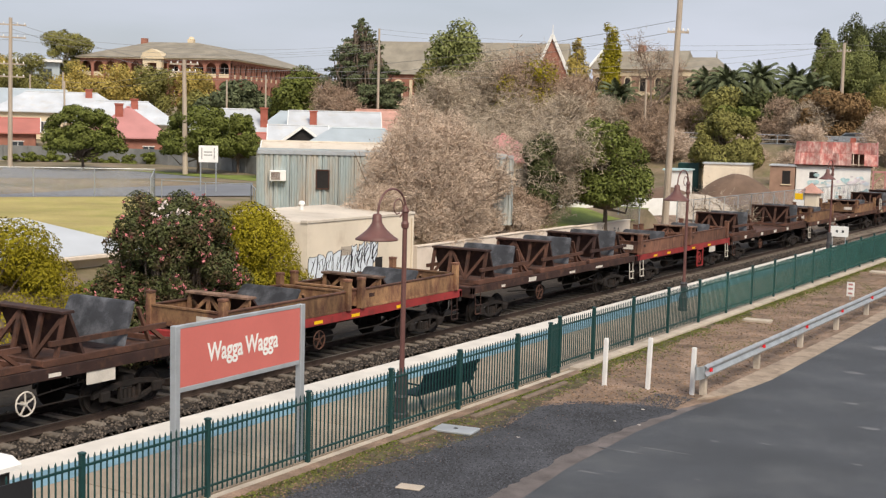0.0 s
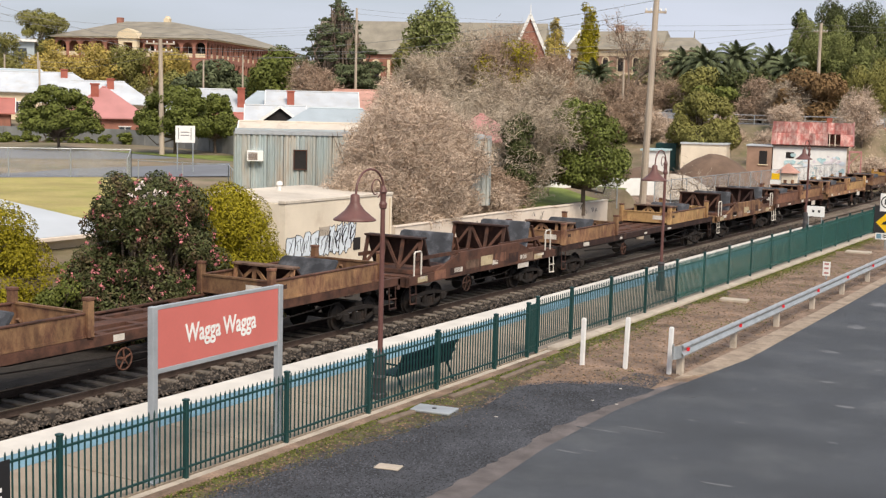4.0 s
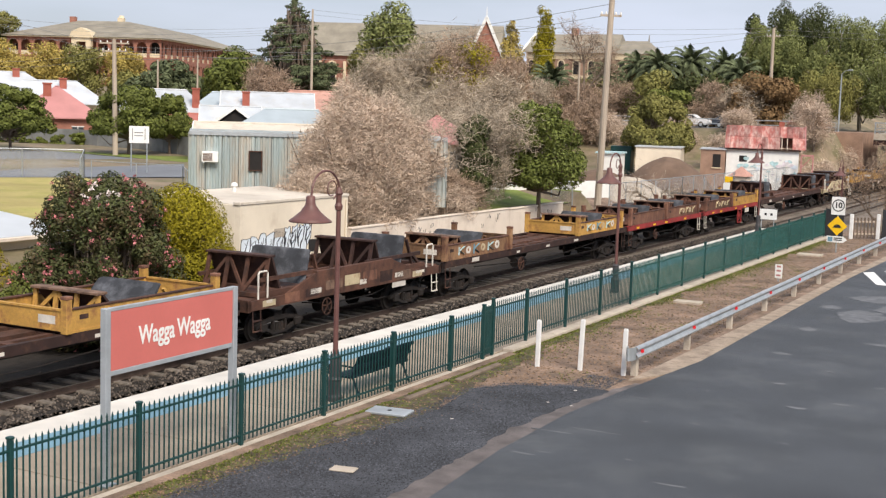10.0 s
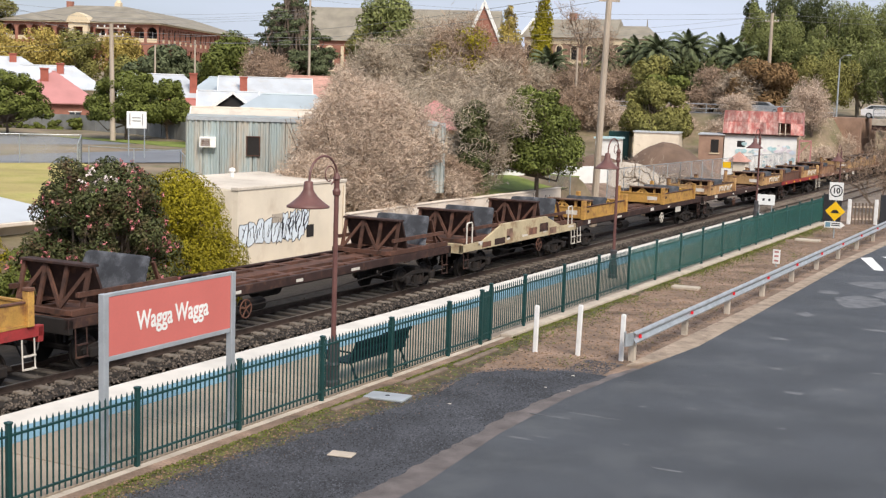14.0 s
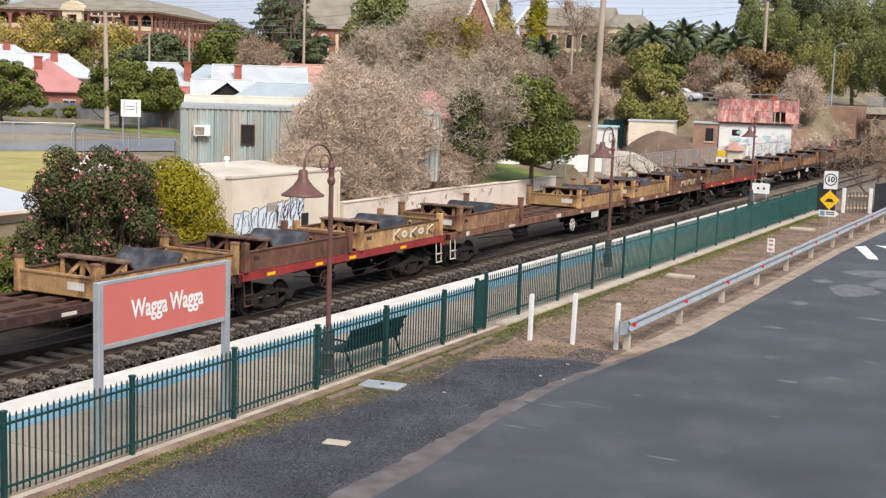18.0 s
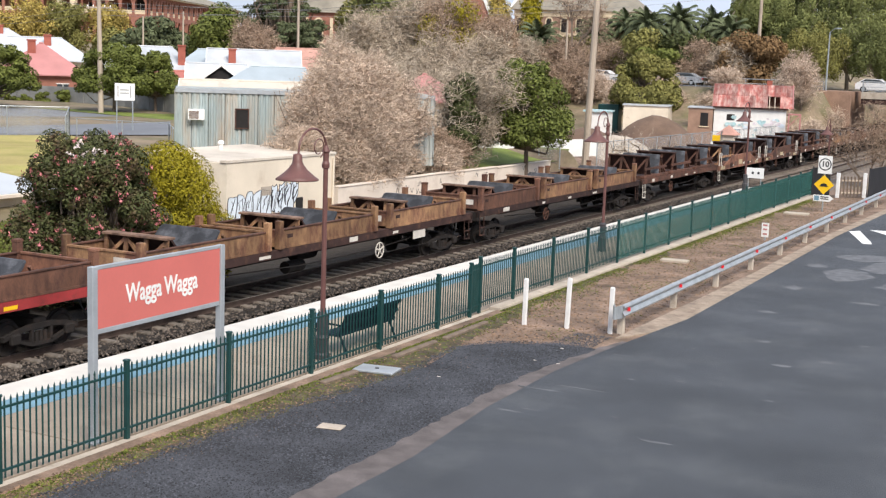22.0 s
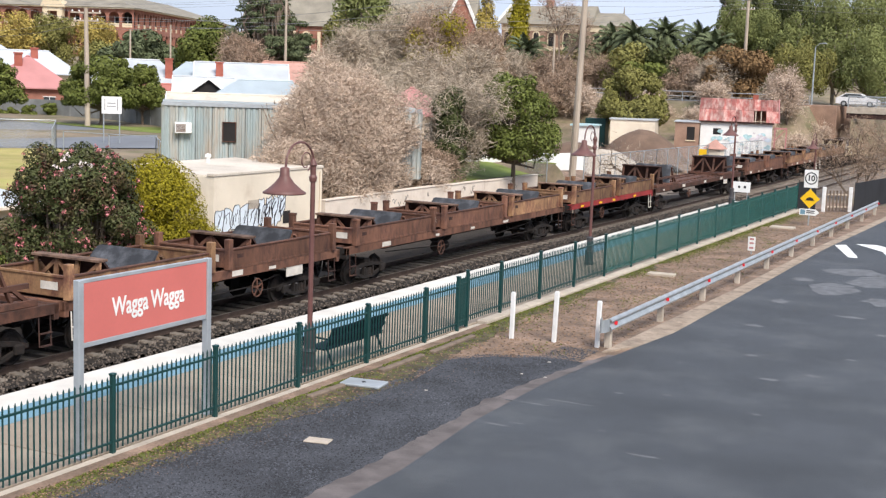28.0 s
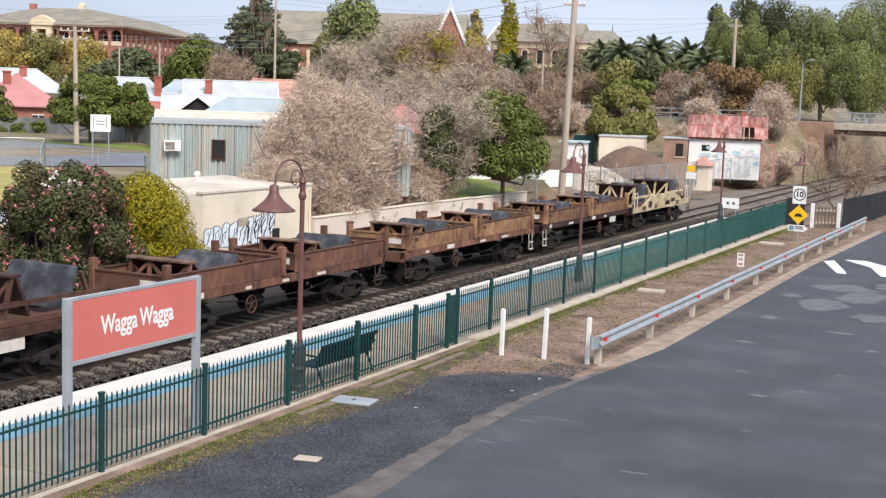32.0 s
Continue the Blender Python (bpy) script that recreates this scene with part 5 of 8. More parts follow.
    part("brake_gear", Geo().tube((0.55, length * 0.4, 0.62), (0.55, length * 0.4 + 0.9, 0.62), 0.2, 0.2, 10).tube((-0.5, length * 0.5, 0.7), (-0.5, length * 0.5 + 1.2, 0.7), 0.22, 0.22, 10).tube((0.9, 2.5, 0.5), (0.9, length - 2.5, 0.5), 0.025, 0.025, 5), M["under"], w)
    return w


def coil_trough(parent, y0, y1, height, span, frame_mat, tall):
    """The V-shaped seat for steel coils: a braced frame on one side, a rubber-lined slope on the other."""
    part("top_plate", Geo().box(-span, y0 - 0.16, height - 0.07, span, y0 + 0.22, height, 0.012), M["rust_dark" if tall else "dusty"], parent)
    low = 0.16
    run = 0.45 if tall else 0.6
    inner = Geo().prism([(y0 + 0.02, height - 0.06), (y0 + 0.1, height - 0.06), (y0 + 0.08 + run, low), (y0 + run, low)], -span, span, "x")
    part("slope_plate", inner, M["rust_dark"], parent)
    k = 0.16 * span
    vs = []
    for y, z, w in ((y1 - run, low, span), (y1 - 0.04, height - 0.06, span - 0.5 * k), (y1, height - 0.02, span - 0.9 * k)):
        vs += [(-w, y, z), (w, y, z), (w, y + 0.1, z), (-w, y + 0.1, z)]
    fs = [(0, 3, 2, 1), (8, 9, 10, 11)] + [(j * 4 + i, j * 4 + (i + 1) % 4, j * 4 + 4 + (i + 1) % 4, j * 4 + 4 + i) for j in range(2) for i in range(4)]
    part("rubber_slope", Geo().add(vs, fs), M["rubber"], parent, "black rubber-lined sloping panel")
    n = 4
    foot = y0 - 0.3 if tall else y0 - 0.1
    for i in range(n):
        x = -span + 0.08 + (2 * span - 0.16) * i / (n - 1)
        part("strut", Geo().beam((x, foot, 0.08), (x, y0 - 0.02, height - 0.06), 0.12, 0.07, (0, 1, 0)), frame_mat, parent)
        if i < n - 1:
            x2 = -span + 0.08 + (2 * span - 0.16) * (i + 1) / (n - 1)
            lo, hi = (x, x2) if i % 2 == 0 else (x2, x)
            part("brace", Geo().beam((lo, foot, 0.1), (hi, y0 - 0.02, height - 0.1), 0.1, 0.06, (0, 1, 0)), frame_mat, parent)
    for x in (-span + 0.06, span - 0.06):
        part("back_strut", Geo().beam((x, y1 + 0.55, 0.1), (x, y1 + 0.12, height - 0.16), 0.1, 0.07, (0, 1, 0)), frame_mat, parent)


def coil_box(paint, seed, graffiti):
    """A low-sided open steel box with a coil seat inside; its near lower end edge is its origin."""
    r = random.Random(seed)
    colour = {"tan": "tan", "straw": "pale straw-tan", "tan_brown": "rusty brown", "ochre": "bright yellow"}[paint]
    b = thing("coil_cradle_box", f"{colour} low-sided steel coil box, weathered" + (", sprayed with graffiti" if graffiti else ""), "coil box", group="coil boxes")
    w, length, h = 1.27, 5.95, 0.60
    for s in (-1, 1):
        a, c = sorted((s * w, s * (w - 0.05)))
        d, e = sorted((s * (w + 0.03), s * (w - 0.1)))
        part("side_wall", Geo().box(a, 0.1, 0.06, c, length - 0.1, h - 0.05).box(d, 0.1, 0.0, e, length - 0.1, 0.06), M[paint], b)
        part("top_rail", Geo().box(d, 0.1, h - 0.048, e, length - 0.1, h, 0.01), M["rust"], b, "rusted top rail")
    for y in (0.1, length - 0.15):
        part("end_wall", Geo().box(-w + 0.055, y, 0.06, w - 0.055, y + 0.05, h - 0.05).box(-w + 0.055, y - 0.03, h - 0.05, w - 0.055, y + 0.09, h), M[paint], b)
    part("floor", Geo().box(-w + 0.055, 0.155, 0.02, w - 0.055, length - 0.155, 0.07), M["rust_dark"], b)
    cap = r.random() < 0.3
    tall = 0.84 + r.uniform(-0.08, 0.06)
    for x in (-w - 0.01, w + 0.01):
        for y in (0.16, length - 0.16):
            post = part("corner_post", Geo().box(x - 0.1, y - 0.1, 0.0, x + 0.1, y + 0.1, tall, 0.015), M[paint], b)
            if cap:
                part("cap", Geo().box(x - 0.11, y - 0.11, tall + 0.001, x + 0.11, y + 0.11, tall + 0.08, 0.01), M["tan_brown"], post)
    coil_trough(b, 1.5, 3.75, 0.84, w - 0.14, M[paint], False)
    part("data_plate", Geo().box(w, 0.6, 0.3, w + 0.006, 0.9, 0.42), M["rust_dark"], b)
    part("end_plate", Geo().box(0.42, 0.092, 0.22, 0.98, 0.099, 0.42), M["plate_white"], b, "pale stencilled panel")
    if graffiti:
        y = 2.3 if graffiti == 1 else 1.2
        for i in range(5 if graffiti == 1 else 6):
            k = r.uniform(0.5, 0.58) if graffiti == 1 else r.uniform(0.5, 0.66)
            paint_of = M["plate_white" if paint == "straw" else "cream_paint"] if graffiti == 1 else M[("graf_teal", "plate_white", "blue_band", "cream_paint")[i % 4]]
            z0, z1 = r.uniform(0.1, 0.15), r.uniform(0.44, 0.51)
            if i % 2:
                ring = [(y + k * 0.48 + 0.40 * k * math.cos(t), (z0 + z1) / 2 + 0.42 * (z1 - z0) * math.sin(t)) for t in np.linspace(0, 2 * math.pi, 13)]
                inner = [(y + k * 0.48 + 0.12 * k * math.cos(t), (z0 + z1) / 2 + 0.17 * (z1 - z0) * math.sin(t)) for t in np.linspace(0, 2 * math.pi, 13)]
                g = Geo().add([(w + 0.004, *p) for p in ring] + [(w + 0.004, *p) for p in inner], [(j, j + 1, 14 + j, 13 + j) for j in range(12)])
                part("graffiti", g, paint_of, b, "pale sprayed graffiti ring")
            else:
                for u0, u1, q0, q1 in ((0.12, 0.16, z0, z1), (0.14, 0.85, (z0 + z1) / 2, z1), (0.3, 0.9, (z0 + z1) / 2, z0)):
                    part("graffiti", Geo().beam((w + 0.003 + 0.001 * (q1 > q0), y + k * u0, q0), (w + 0.003 + 0.001 * (q1 > q0), y + k * u1 + 0.01, q1), 0.004, 0.115, (1, 0, 0)), paint_of, b, "pale sprayed graffiti stroke")
            y += k + 0.05
    return b


def coil_rack(paint, seed):
    """A free-standing braced rack for coils."""
    r = thing("coil_rack", {"rust": "rust brown braced steel coil rack", "tan": "yellowish braced steel coil rack", "cream_paint": "cream-painted braced steel coil rack", "rust_dark": "dark rusted braced steel coil rack"}[paint] + " with a black rubber slope", "coil rack", group="coil racks")
    for x in (-1.12, 1.12):
        part("base_rail", Geo().box(x - 0.09, 0.0, 0.0, x + 0.09, 4.2, 0.16, 0.01), M["rust"], r)
        part("side_bar", Geo().beam((x, 0.25, 0.5), (x, 3.95, 0.5), 0.1, 0.12), M[paint], r)
        part("side_stay", Geo().beam((x, 3.95, 0.1), (x, 3.45, 0.46), 0.09), M[paint], r)
    for y in (0.05, 4.1):
        part("cross_member", Geo().box(-1.2, y - 0.07, 0.03, 1.2, y + 0.07, 0.15), M[paint], r)
    coil_trough(r, 0.75, 2.9, 1.2, 1.16, M[paint], True)
    return r


LENGTHS = {"two": 12.7, "long": 19.7, "fish": 11.7, "flat": 14.8}
# kind, middle along the train, sill paint, loads: b = box (start, paint, graffiti), r = rack (start, paint)
TRAIN = [
    ("flat", 14.9, "rust_dark", "r9.4 rust|r13.2 rust|r17.2 rust"),
    ("two", 27.8, "red_sill", "b22.3 tan|b27.9 tan"),
    ("flat", 40.6, "rust_dark", "r34.6 rust|r38.9 rust|r42.9 rust_dark"),
    ("two", 53.0, "red_sill", "b47.4 tan_brown|b53.0 tan_brown"),
    ("flat", 65.4, "rust", "r59.2 rust|r68.0 rust"),
    ("long", 80.9, "rust", "b72.3 tan|b83.4 tan"),
    ("fish", 95.1, "rust", "r90.4 rust|r95.8 rust"),
    ("long", 109.2, "rust_dark", "b100.7 tan|b111.8 straw"),
    ("fish", 123.6, "tan", "r118.6 rust|r124.2 rust_dark"),
    ("two", 134.0, "tan_brown", "b128.6 tan_brown|b133.9 tan"),
    ("two", 146.3, "tan", "b140.6 tan|b146.3 straw"),
    ("long", 162.5, "rust_dark", "b153.8 tan|b165.1 ochre"),
    ("fish", 176.7, "rust", "r172.0 rust|r177.2 rust_dark"),
    ("long", 190.7, "rust_dark", "b182.0 tan 2|b193.5 ochre 2"),
    ("two", 205.1, "red_sill", "b199.7 tan_brown|b204.9 tan_brown 1"),
    ("two", 216.7, "red_sill", "b211.3 tan_brown 1|b216.8 ochre"),
    ("long", 231.7, "rust_dark", "r223.2 rust|r236.6 rust"),
    ("fish", 246.3, "cream_paint", "r241.4 rust|r247.0 rust"),
    ("long", 260.0, "rust_dark", "b252.0 ochre|b262.2 ochre"),
    ("long", 277.8, "rust_dark", "b270.0 straw 1|b281.2 straw 1"),
    ("two", 292.1, "red_sill", "b286.6 tan_brown|b292.2 straw 1"),
    ("long", 306.6, "tan_brown", "b298.6 tan|b309.4 straw"),
    ("two", 321.4, "tan_brown", "b316.0 straw|b321.4 tan_brown 1"),
    ("two", 333.3, "red_sill", "b328.0 tan|b333.4 tan_brown"),
    ("long", 348.5, "rust_dark", "b339.9 tan|b345.4 tan|b351.3 tan"),
    ("long", 366.3, "rust_dark", "b357.7 tan_brown|b363.3 tan|b369.0 tan"),
    ("flat", 381.8, "rust", "r375.8 rust|r380.0 rust|r384.2 rust"),
    ("fish", 393.5, "tan_brown", "r388.7 tan|r394.2 rust"),
    ("fish", 404.2, "rust", "r399.3 rust_dark|r404.9 rust"),
    ("flat", 416.3, "rust", "r410.4 rust|r414.6 rust|r418.6 rust"),
    ("two", 428.6, "tan_brown", "b423.0 tan|b428.7 tan_brown"),
    ("long", 443.3, "tan_brown", "b435.0 tan_brown|b440.8 tan_brown|b446.4 tan"),
    ("two", 458.3, "red_sill", "b452.9 tan|b458.6 tan"),
    ("long", 473.0, "rust", "r464.8 rust|r477.6 rust"),
    ("two", 488.2, "tan_brown", "b482.9 tan_brown|b488.7 tan_brown"),
    ("two", 500.6, "tan_brown", "b495.3 tan|b500.7 tan"),
    ("two", 512.5, "rust_dark", "b507.2 tan|b512.6 tan"),
    ("fish", 523.8, "cream_paint", "r518.8 cream_paint|r524.3 cream_paint"),
]


def make_train():
    built = {}
    home = pose(0, -400, -50)

    def placed(key, maker, y, z):
        if key not in built:
            ob = built[key] = maker()
        else:
            ob = copy_thing(built[key], home)
        ob.matrix_basis = pose(TRACK, y, z)
        MOVING.append((ob, y, z))

    for n, (kind, middle, sill, loads) in enumerate(TRAIN):
        length = LENGTHS[kind]
        v = n % 3
        placed(("w", kind, sill, v), lambda: wagon(kind, length, sill, 40 + 7 * v + len(sill), v != 1), middle * SCALE - length / 2, RAIL)
        for item in loads.split("|"):
            what, *rest = item.split()
            y = float(what[1:]) * SCALE
            if what[0] == "b":
                g = int(rest[1]) if len(rest) > 1 else 0
                seed = n % 4 if not g else 10 + n % 5
                placed(("b", rest[0], seed, g), lambda: coil_box(rest[0], seed, g), y, RAIL + 1.43)
            else:
                placed(("r", rest[0]), lambda: coil_rack(rest[0], 1), y, RAIL + (1.43 if kind != "fish" else 1.39))


make_train()


# ---- behind the railway: walls, sheds, street ----
def corrugated(x0, y0, x1, y1, z0, z1, pitch=0.36, deep=0.06):
    """An upright ribbed sheet from one point to another."""
    a, b = Vector((x0, y0, 0)), Vector((x1, y1, 0))
    way = (b - a).normalized()
    out = Vector((way.y, -way.x, 0))
    n = round((b - a).length / pitch)
    pitch = (b - a).length / n
    vs, fs = [], []
    for i in range(n):
        for k, d in ((0.0, 0.0), (0.22, 0.0), (0.36, deep), (0.78, deep), (0.92, 0.0)):
            p = a + way * ((i + k) * pitch) + out * d
            vs += [(p.x, p.y, z0), (p.x, p.y, z1)]
    for i in range(len(vs) // 2 - 1):
        fs.append((2 * i, 2 * i + 2, 2 * i + 3, 2 * i + 1))
    return Geo().add(vs, fs)


def wall_run(geo, a, b, z0, z1, thick):
    return geo.beam((*a, (z0 + z1) / 2), (*b, (z0 + z1) / 2), thick, z1 - z0)


def boundary_wall():
    w = thing("boundary_wall", "long cream rendered boundary wall beside the railway", "wall", kind="structure")
    y = 46.2
    n = 0
    while y < 69.4:
        y1 = min(y + 4.0, 69.6)
        part("wall_panel", Geo().box(-29.25, y + 0.008, -1.35, -29.0, y1 - 0.008, 0.88 + 0.04 * math.sin(n)), M["pink_wall"], w)
        part("coping", Geo().box(-29.29, y, 0.89 + 0.04 * math.sin(n), -28.96, y1, 0.95 + 0.04 * math.sin(n), 0.01), M["pink_wall"], w)
        y, n = y1, n + 1
    r = random.Random(3)
    for i in range(16):
        y, z = 47 + 21.5 * r.random(), r.uniform(0.2, 0.7)
        pts = [(y + 0.3 * t + r.uniform(-0.05, 0.05), z + 0.12 * math.sin(7 * t + i)) for t in np.linspace(0, 1, 6)]
        g = Geo()
        for a, b in zip(pts, pts[1:]):
            g.beam((-28.998, *a), (-28.998, *b), 0.006, 0.03, (1, 0, 0))
        part("tag", g, M["graf_black"], w, "thin black graffiti tag")


boundary_wall()


def cream_building():
    b = thing("cream_building", "low cream rendered block building with flat roof and graffiti", "building")
    x, y0, y1, top = -29.0, 38.4, 45.9, 2.32
    part("wall", Geo().box(x - 0.25, y0, -1.35, x, y1, top), M["cream_wall"], b)
    part("wall", Geo().box(x - 4.3, y1 - 0.25, -0.5, x - 0.254, y1, top), M["cream_wall"], b)
    part("wall", Geo().box(x - 4.3, y0, -0.5, x - 0.254, y0 + 0.25, top), M["cream_wall"], b)
    part("wall", Geo().box(x - 4.55, y0, -0.5, x - 4.304, y1, top), M["cream_wall"], b)
    part("parapet", Geo().box(x - 0.3, y0 - 0.05, top + 0.004, x + 0.04, y1 + 0.05, top + 0.12, 0.015), M["roof_cream"], b, "pale parapet capping")
    g = Geo().add([(x - 0.31, y0 + 0.1, top + 0.02), (x - 0.31, y1 - 0.1, top + 0.02), (x - 4.45, y1 - 0.1, top + 0.2), (x - 4.45, y0 + 0.1, top + 0.2), (x - 0.31, y0 + 0.1, top - 0.08), (x - 0.31, y1 - 0.1, top - 0.08), (x - 4.45, y1 - 0.1, top + 0.1), (x - 4.45, y0 + 0.1, top + 0.1)], [(0, 1, 2, 3), (7, 6, 5, 4), (0, 4, 5, 1), (1, 5, 6, 2), (2, 6, 7, 3), (3, 7, 4, 0)])
    part("roof", g, M["roof_cream"], b, "pale cream roof sheet")
    vent = part("roof_vent", Geo().lathe([(0.08, top + 0.1), (0.08, top + 0.36), (0.14, top + 0.39), (0.12, top + 0.5), (0.04, top + 0.54)], 10, (x - 3.4, 42.5)), M["white"], b, "white roof ventilator")
    part("vent", Geo().box(x, 40.6, 0.95, x + 0.02, 41.3, 1.3), M["concrete"], b, "painted-over wall vent")
    part("hatch", Geo().box(x, 43.0, 0.2, x + 0.02, 43.5, 0.7), M["dark"], b, "small dark wall hatch")
    part("downpipe", Geo().tube((x + 0.06, 45.7, -1.2), (x + 0.06, 45.7, 2.2), 0.04, 0.04, 8), M["cream_wall"], b)
    r = random.Random(11)
    y = 38.5
    for i in range(9):
        spiky = i > 4
        wd, h, z = (0.5, r.uniform(0.85, 1.0), 0.16 + 0.02 * i) if not spiky else (0.46, r.uniform(1.0, 1.3), 0.0 + 0.03 * i)
        pts = []
        for k in range(22):
            t = 2 * math.pi * k / 22
            c, d = math.cos(t), math.sin(t)
            c, d = math.copysign(abs(c) ** 0.6, c), math.copysign(abs(d) ** 0.6, d)
            wob = 1 + 0.13 * math.sin(3 * t + 1.7 * i) + (0.16 * math.sin(7 * t + i) if spiky else 0.0)
            pts.append((y + wd * 0.5 + 0.58 * wd * c * wob + 0.18 * h * (d if spiky else 0.3 * d), z + h * 0.5 + 0.5 * h * d * wob))
        part("graffiti_fill", Geo().prism(pts, x + 0.004 + 0.001 * (i % 2), x + 0.008 + 0.001 * (i % 2), "x"), M["graf_white"], b, "pale blue-white sprayed graffiti letter")
        outline = Geo()
        for p, q in zip(pts, pts[1:] + pts[:1]):
            outline.beam((x + 0.013, *p), (x + 0.013, *q), 0.006, 0.035, (1, 0, 0))
        for k in range(3 if spiky else 2):
            u, v = y + wd * r.uniform(0.25, 0.75), z + h * r.uniform(0.15, 0.4)
            bend = [(u, v), (u + r.uniform(-0.1, 0.1), v + 0.18 * h), (u + r.uniform(-0.05, 0.2), v + 0.34 * h), (u + r.uniform(0.0, 0.25), v + 0.5 * h)]
            for p, q in zip(bend, bend[1:]):
                outline.beam((x + 0.013, *p), (x + 0.013, *q), 0.006, 0.075 if spiky else 0.035, (1, 0, 0))
        tagged(part("graffiti_outline", outline, M["graf_black"], b, "dark graffiti outline"), kind="stuff")
        y += wd + 0.02


cream_building()


def white_roof_shed():
    s = thing("white_roof_shed", "small rendered shed with pale skillion roof", "shed")
    a, b = (-33.0, 22.0), (-33.0, 34.0)
    part("wall", Geo().box(-38.0, 20, -0.5, -32.2, 33.0, 1.50), M["pink_wall"], s)
    part("roof", Geo().add([(-31.9, 19.5, 1.55), (-31.9, 33.2, 1.55), (-38.6, 33.2, 2.25), (-38.6, 19.5, 2.25), (-31.9, 19.5, 1.43), (-31.9, 33.2, 1.43), (-38.6, 33.2, 2.13), (-38.6, 19.5, 2.13)], [(0, 1, 2, 3), (7, 6, 5, 4), (0, 4, 5, 1), (1, 5, 6, 2), (2, 6, 7, 3), (3, 7, 4, 0)]), M["roof_white"], s, "pale sheet metal roof")
    part("gutter", Geo().box(-31.88, 19.5, 1.40, -31.76, 33.2, 1.54, 0.02), M["pink_wall"], s)


white_roof_shed()


def iron_shed():
    s = thing("iron_shed", "ribbed grey-green corrugated iron shed", "shed")
    p, q = (-39.27, 47.98), (-29.5, 55.7)
    back = (-41.8, 51.1)
    far = (-32.0, 58.9)
    for i in range(16):
        u, v = Vector(p).lerp(Vector(q), i / 16), Vector(p).lerp(Vector(q), (i + 1) / 16)
        part("wall_sheet", corrugated(*u, *v, 1.3, 4.62 - 0.02 * (i % 3 == 1), 0.26, 0.05), M["corr"], s)
    part("side_wall", corrugated(*back, *p, 1.3, 4.62), M["corr"], s)
    part("side_wall", corrugated(*q, *far, 1.3, 4.62), M["corr"], s)
    part("back_wall", corrugated(*far, *back, 1.3, 4.62), M["corr"], s)
    part("fascia", wall_run(Geo(), (p[0] + 0.03, p[1] - 0.04), (q[0] + 0.03, q[1] - 0.04), 4.56, 4.74, 0.1), M["galv_dull"], s)
    vs = [(*p, 4.7), (*q, 4.7), (*far, 4.76), (*back, 4.76)]
    part("roof", Geo().add(vs + [(a, b, c - 0.06) for a, b, c in vs], [(0, 1, 2, 3), (7, 6, 5, 4), (0, 4, 5, 1), (1, 5, 6, 2), (2, 6, 7, 3), (3, 7, 4, 0)]), M["corr"], s, "flat grey iron roof")
    way = (Vector(q) - Vector(p)).normalized()
    ang = math.degrees(math.atan2(way.y, way.x))
    win = part("window", Geo().box(0, -0.1, 0, 0.56, 0.0, 0.86), M["dark"], s, "dark shuttered window", m=pose(p[0] + way.x * 2.84, p[1] + way.y * 2.84, 2.95, 0, 0, ang))
    part("window_frame", Geo().box(-0.05, -0.13, -0.05, 0, 0.0, 0.91).box(0.56, -0.13, -0.05, 0.61, 0.0, 0.91).box(0, -0.13, 0.86, 0.56, 0, 0.91).box(0, -0.13, -0.05, 0.56, 0, 0), M["rust"], win)
    ac = part("air_conditioner", Geo().box(0, -0.4, 0, 0.78, 0.0, 0.5, 0.02), M["white"], s, "white window air conditioner", m=pose(p[0] + way.x * 0.58, p[1] + way.y * 0.58, 3.28, 0, 0, ang))
    for k in range(7):
        part("louvre", Geo().box(0.06, -0.415, 0.07 + 0.053 * k, 0.5, -0.401, 0.10 + 0.053 * k), M["dusty"], ac)
    part("bracket", Geo().beam((0.1, -0.38, -0.02), (0.1, 0, -0.3), 0.04).beam((0.68, -0.38, -0.02), (0.68, 0, -0.3), 0.04), M["galv"], ac)


iron_shed()

patch("street", [(-60, 48), (-51.5, 62.5), (-63.5, 77.0), (-104, 88.0)], 24, 16, M["road_far"], 0.06, "grey bitumen side street", "street")
patch("street_branch", [(-62, 44), (-100, 80), (-140, 80), (-80, 20)], 24, 16, M["road_far"], 0.064, "grey bitumen street corner", "street")
patch("lawn", [(-36, 30), (-36, 44), (-54.5, 57.0), (-61.5, 48.6)], 16, 16, M["lawn"], 0.05, "dry yellow mown lawn", "lawn")
patch("street_verge", [(-63.4, 76.9), (-104, 87.9), (-104, 94), (-66.0, 87.0)], 20, 4, M["grass"], 0.1, "rough green and yellow grass verge", "verge")
patch("green_bank", [(-29.4, 60), (-29.4, 73.5), (-33.5, 73.5), (-33.5, 60)], 10, 10, M["grass"], 0.04, "green grassy bank behind the wall", "grass")
patch("yard", [(-28.5, 76), (-28.5, 118), (-52, 118), (-48, 76)], 14, 20, M["dirt"], 0.03, "bare gravel yard", "yard")


solid("white_wall", wall_run(Geo(), (-34.01, 70.0), (-29.55, 78.5), 0.73, 1.82, 0.2), M["white"], "low white rendered wall behind the evergreen tree", "wall", kind="structure")


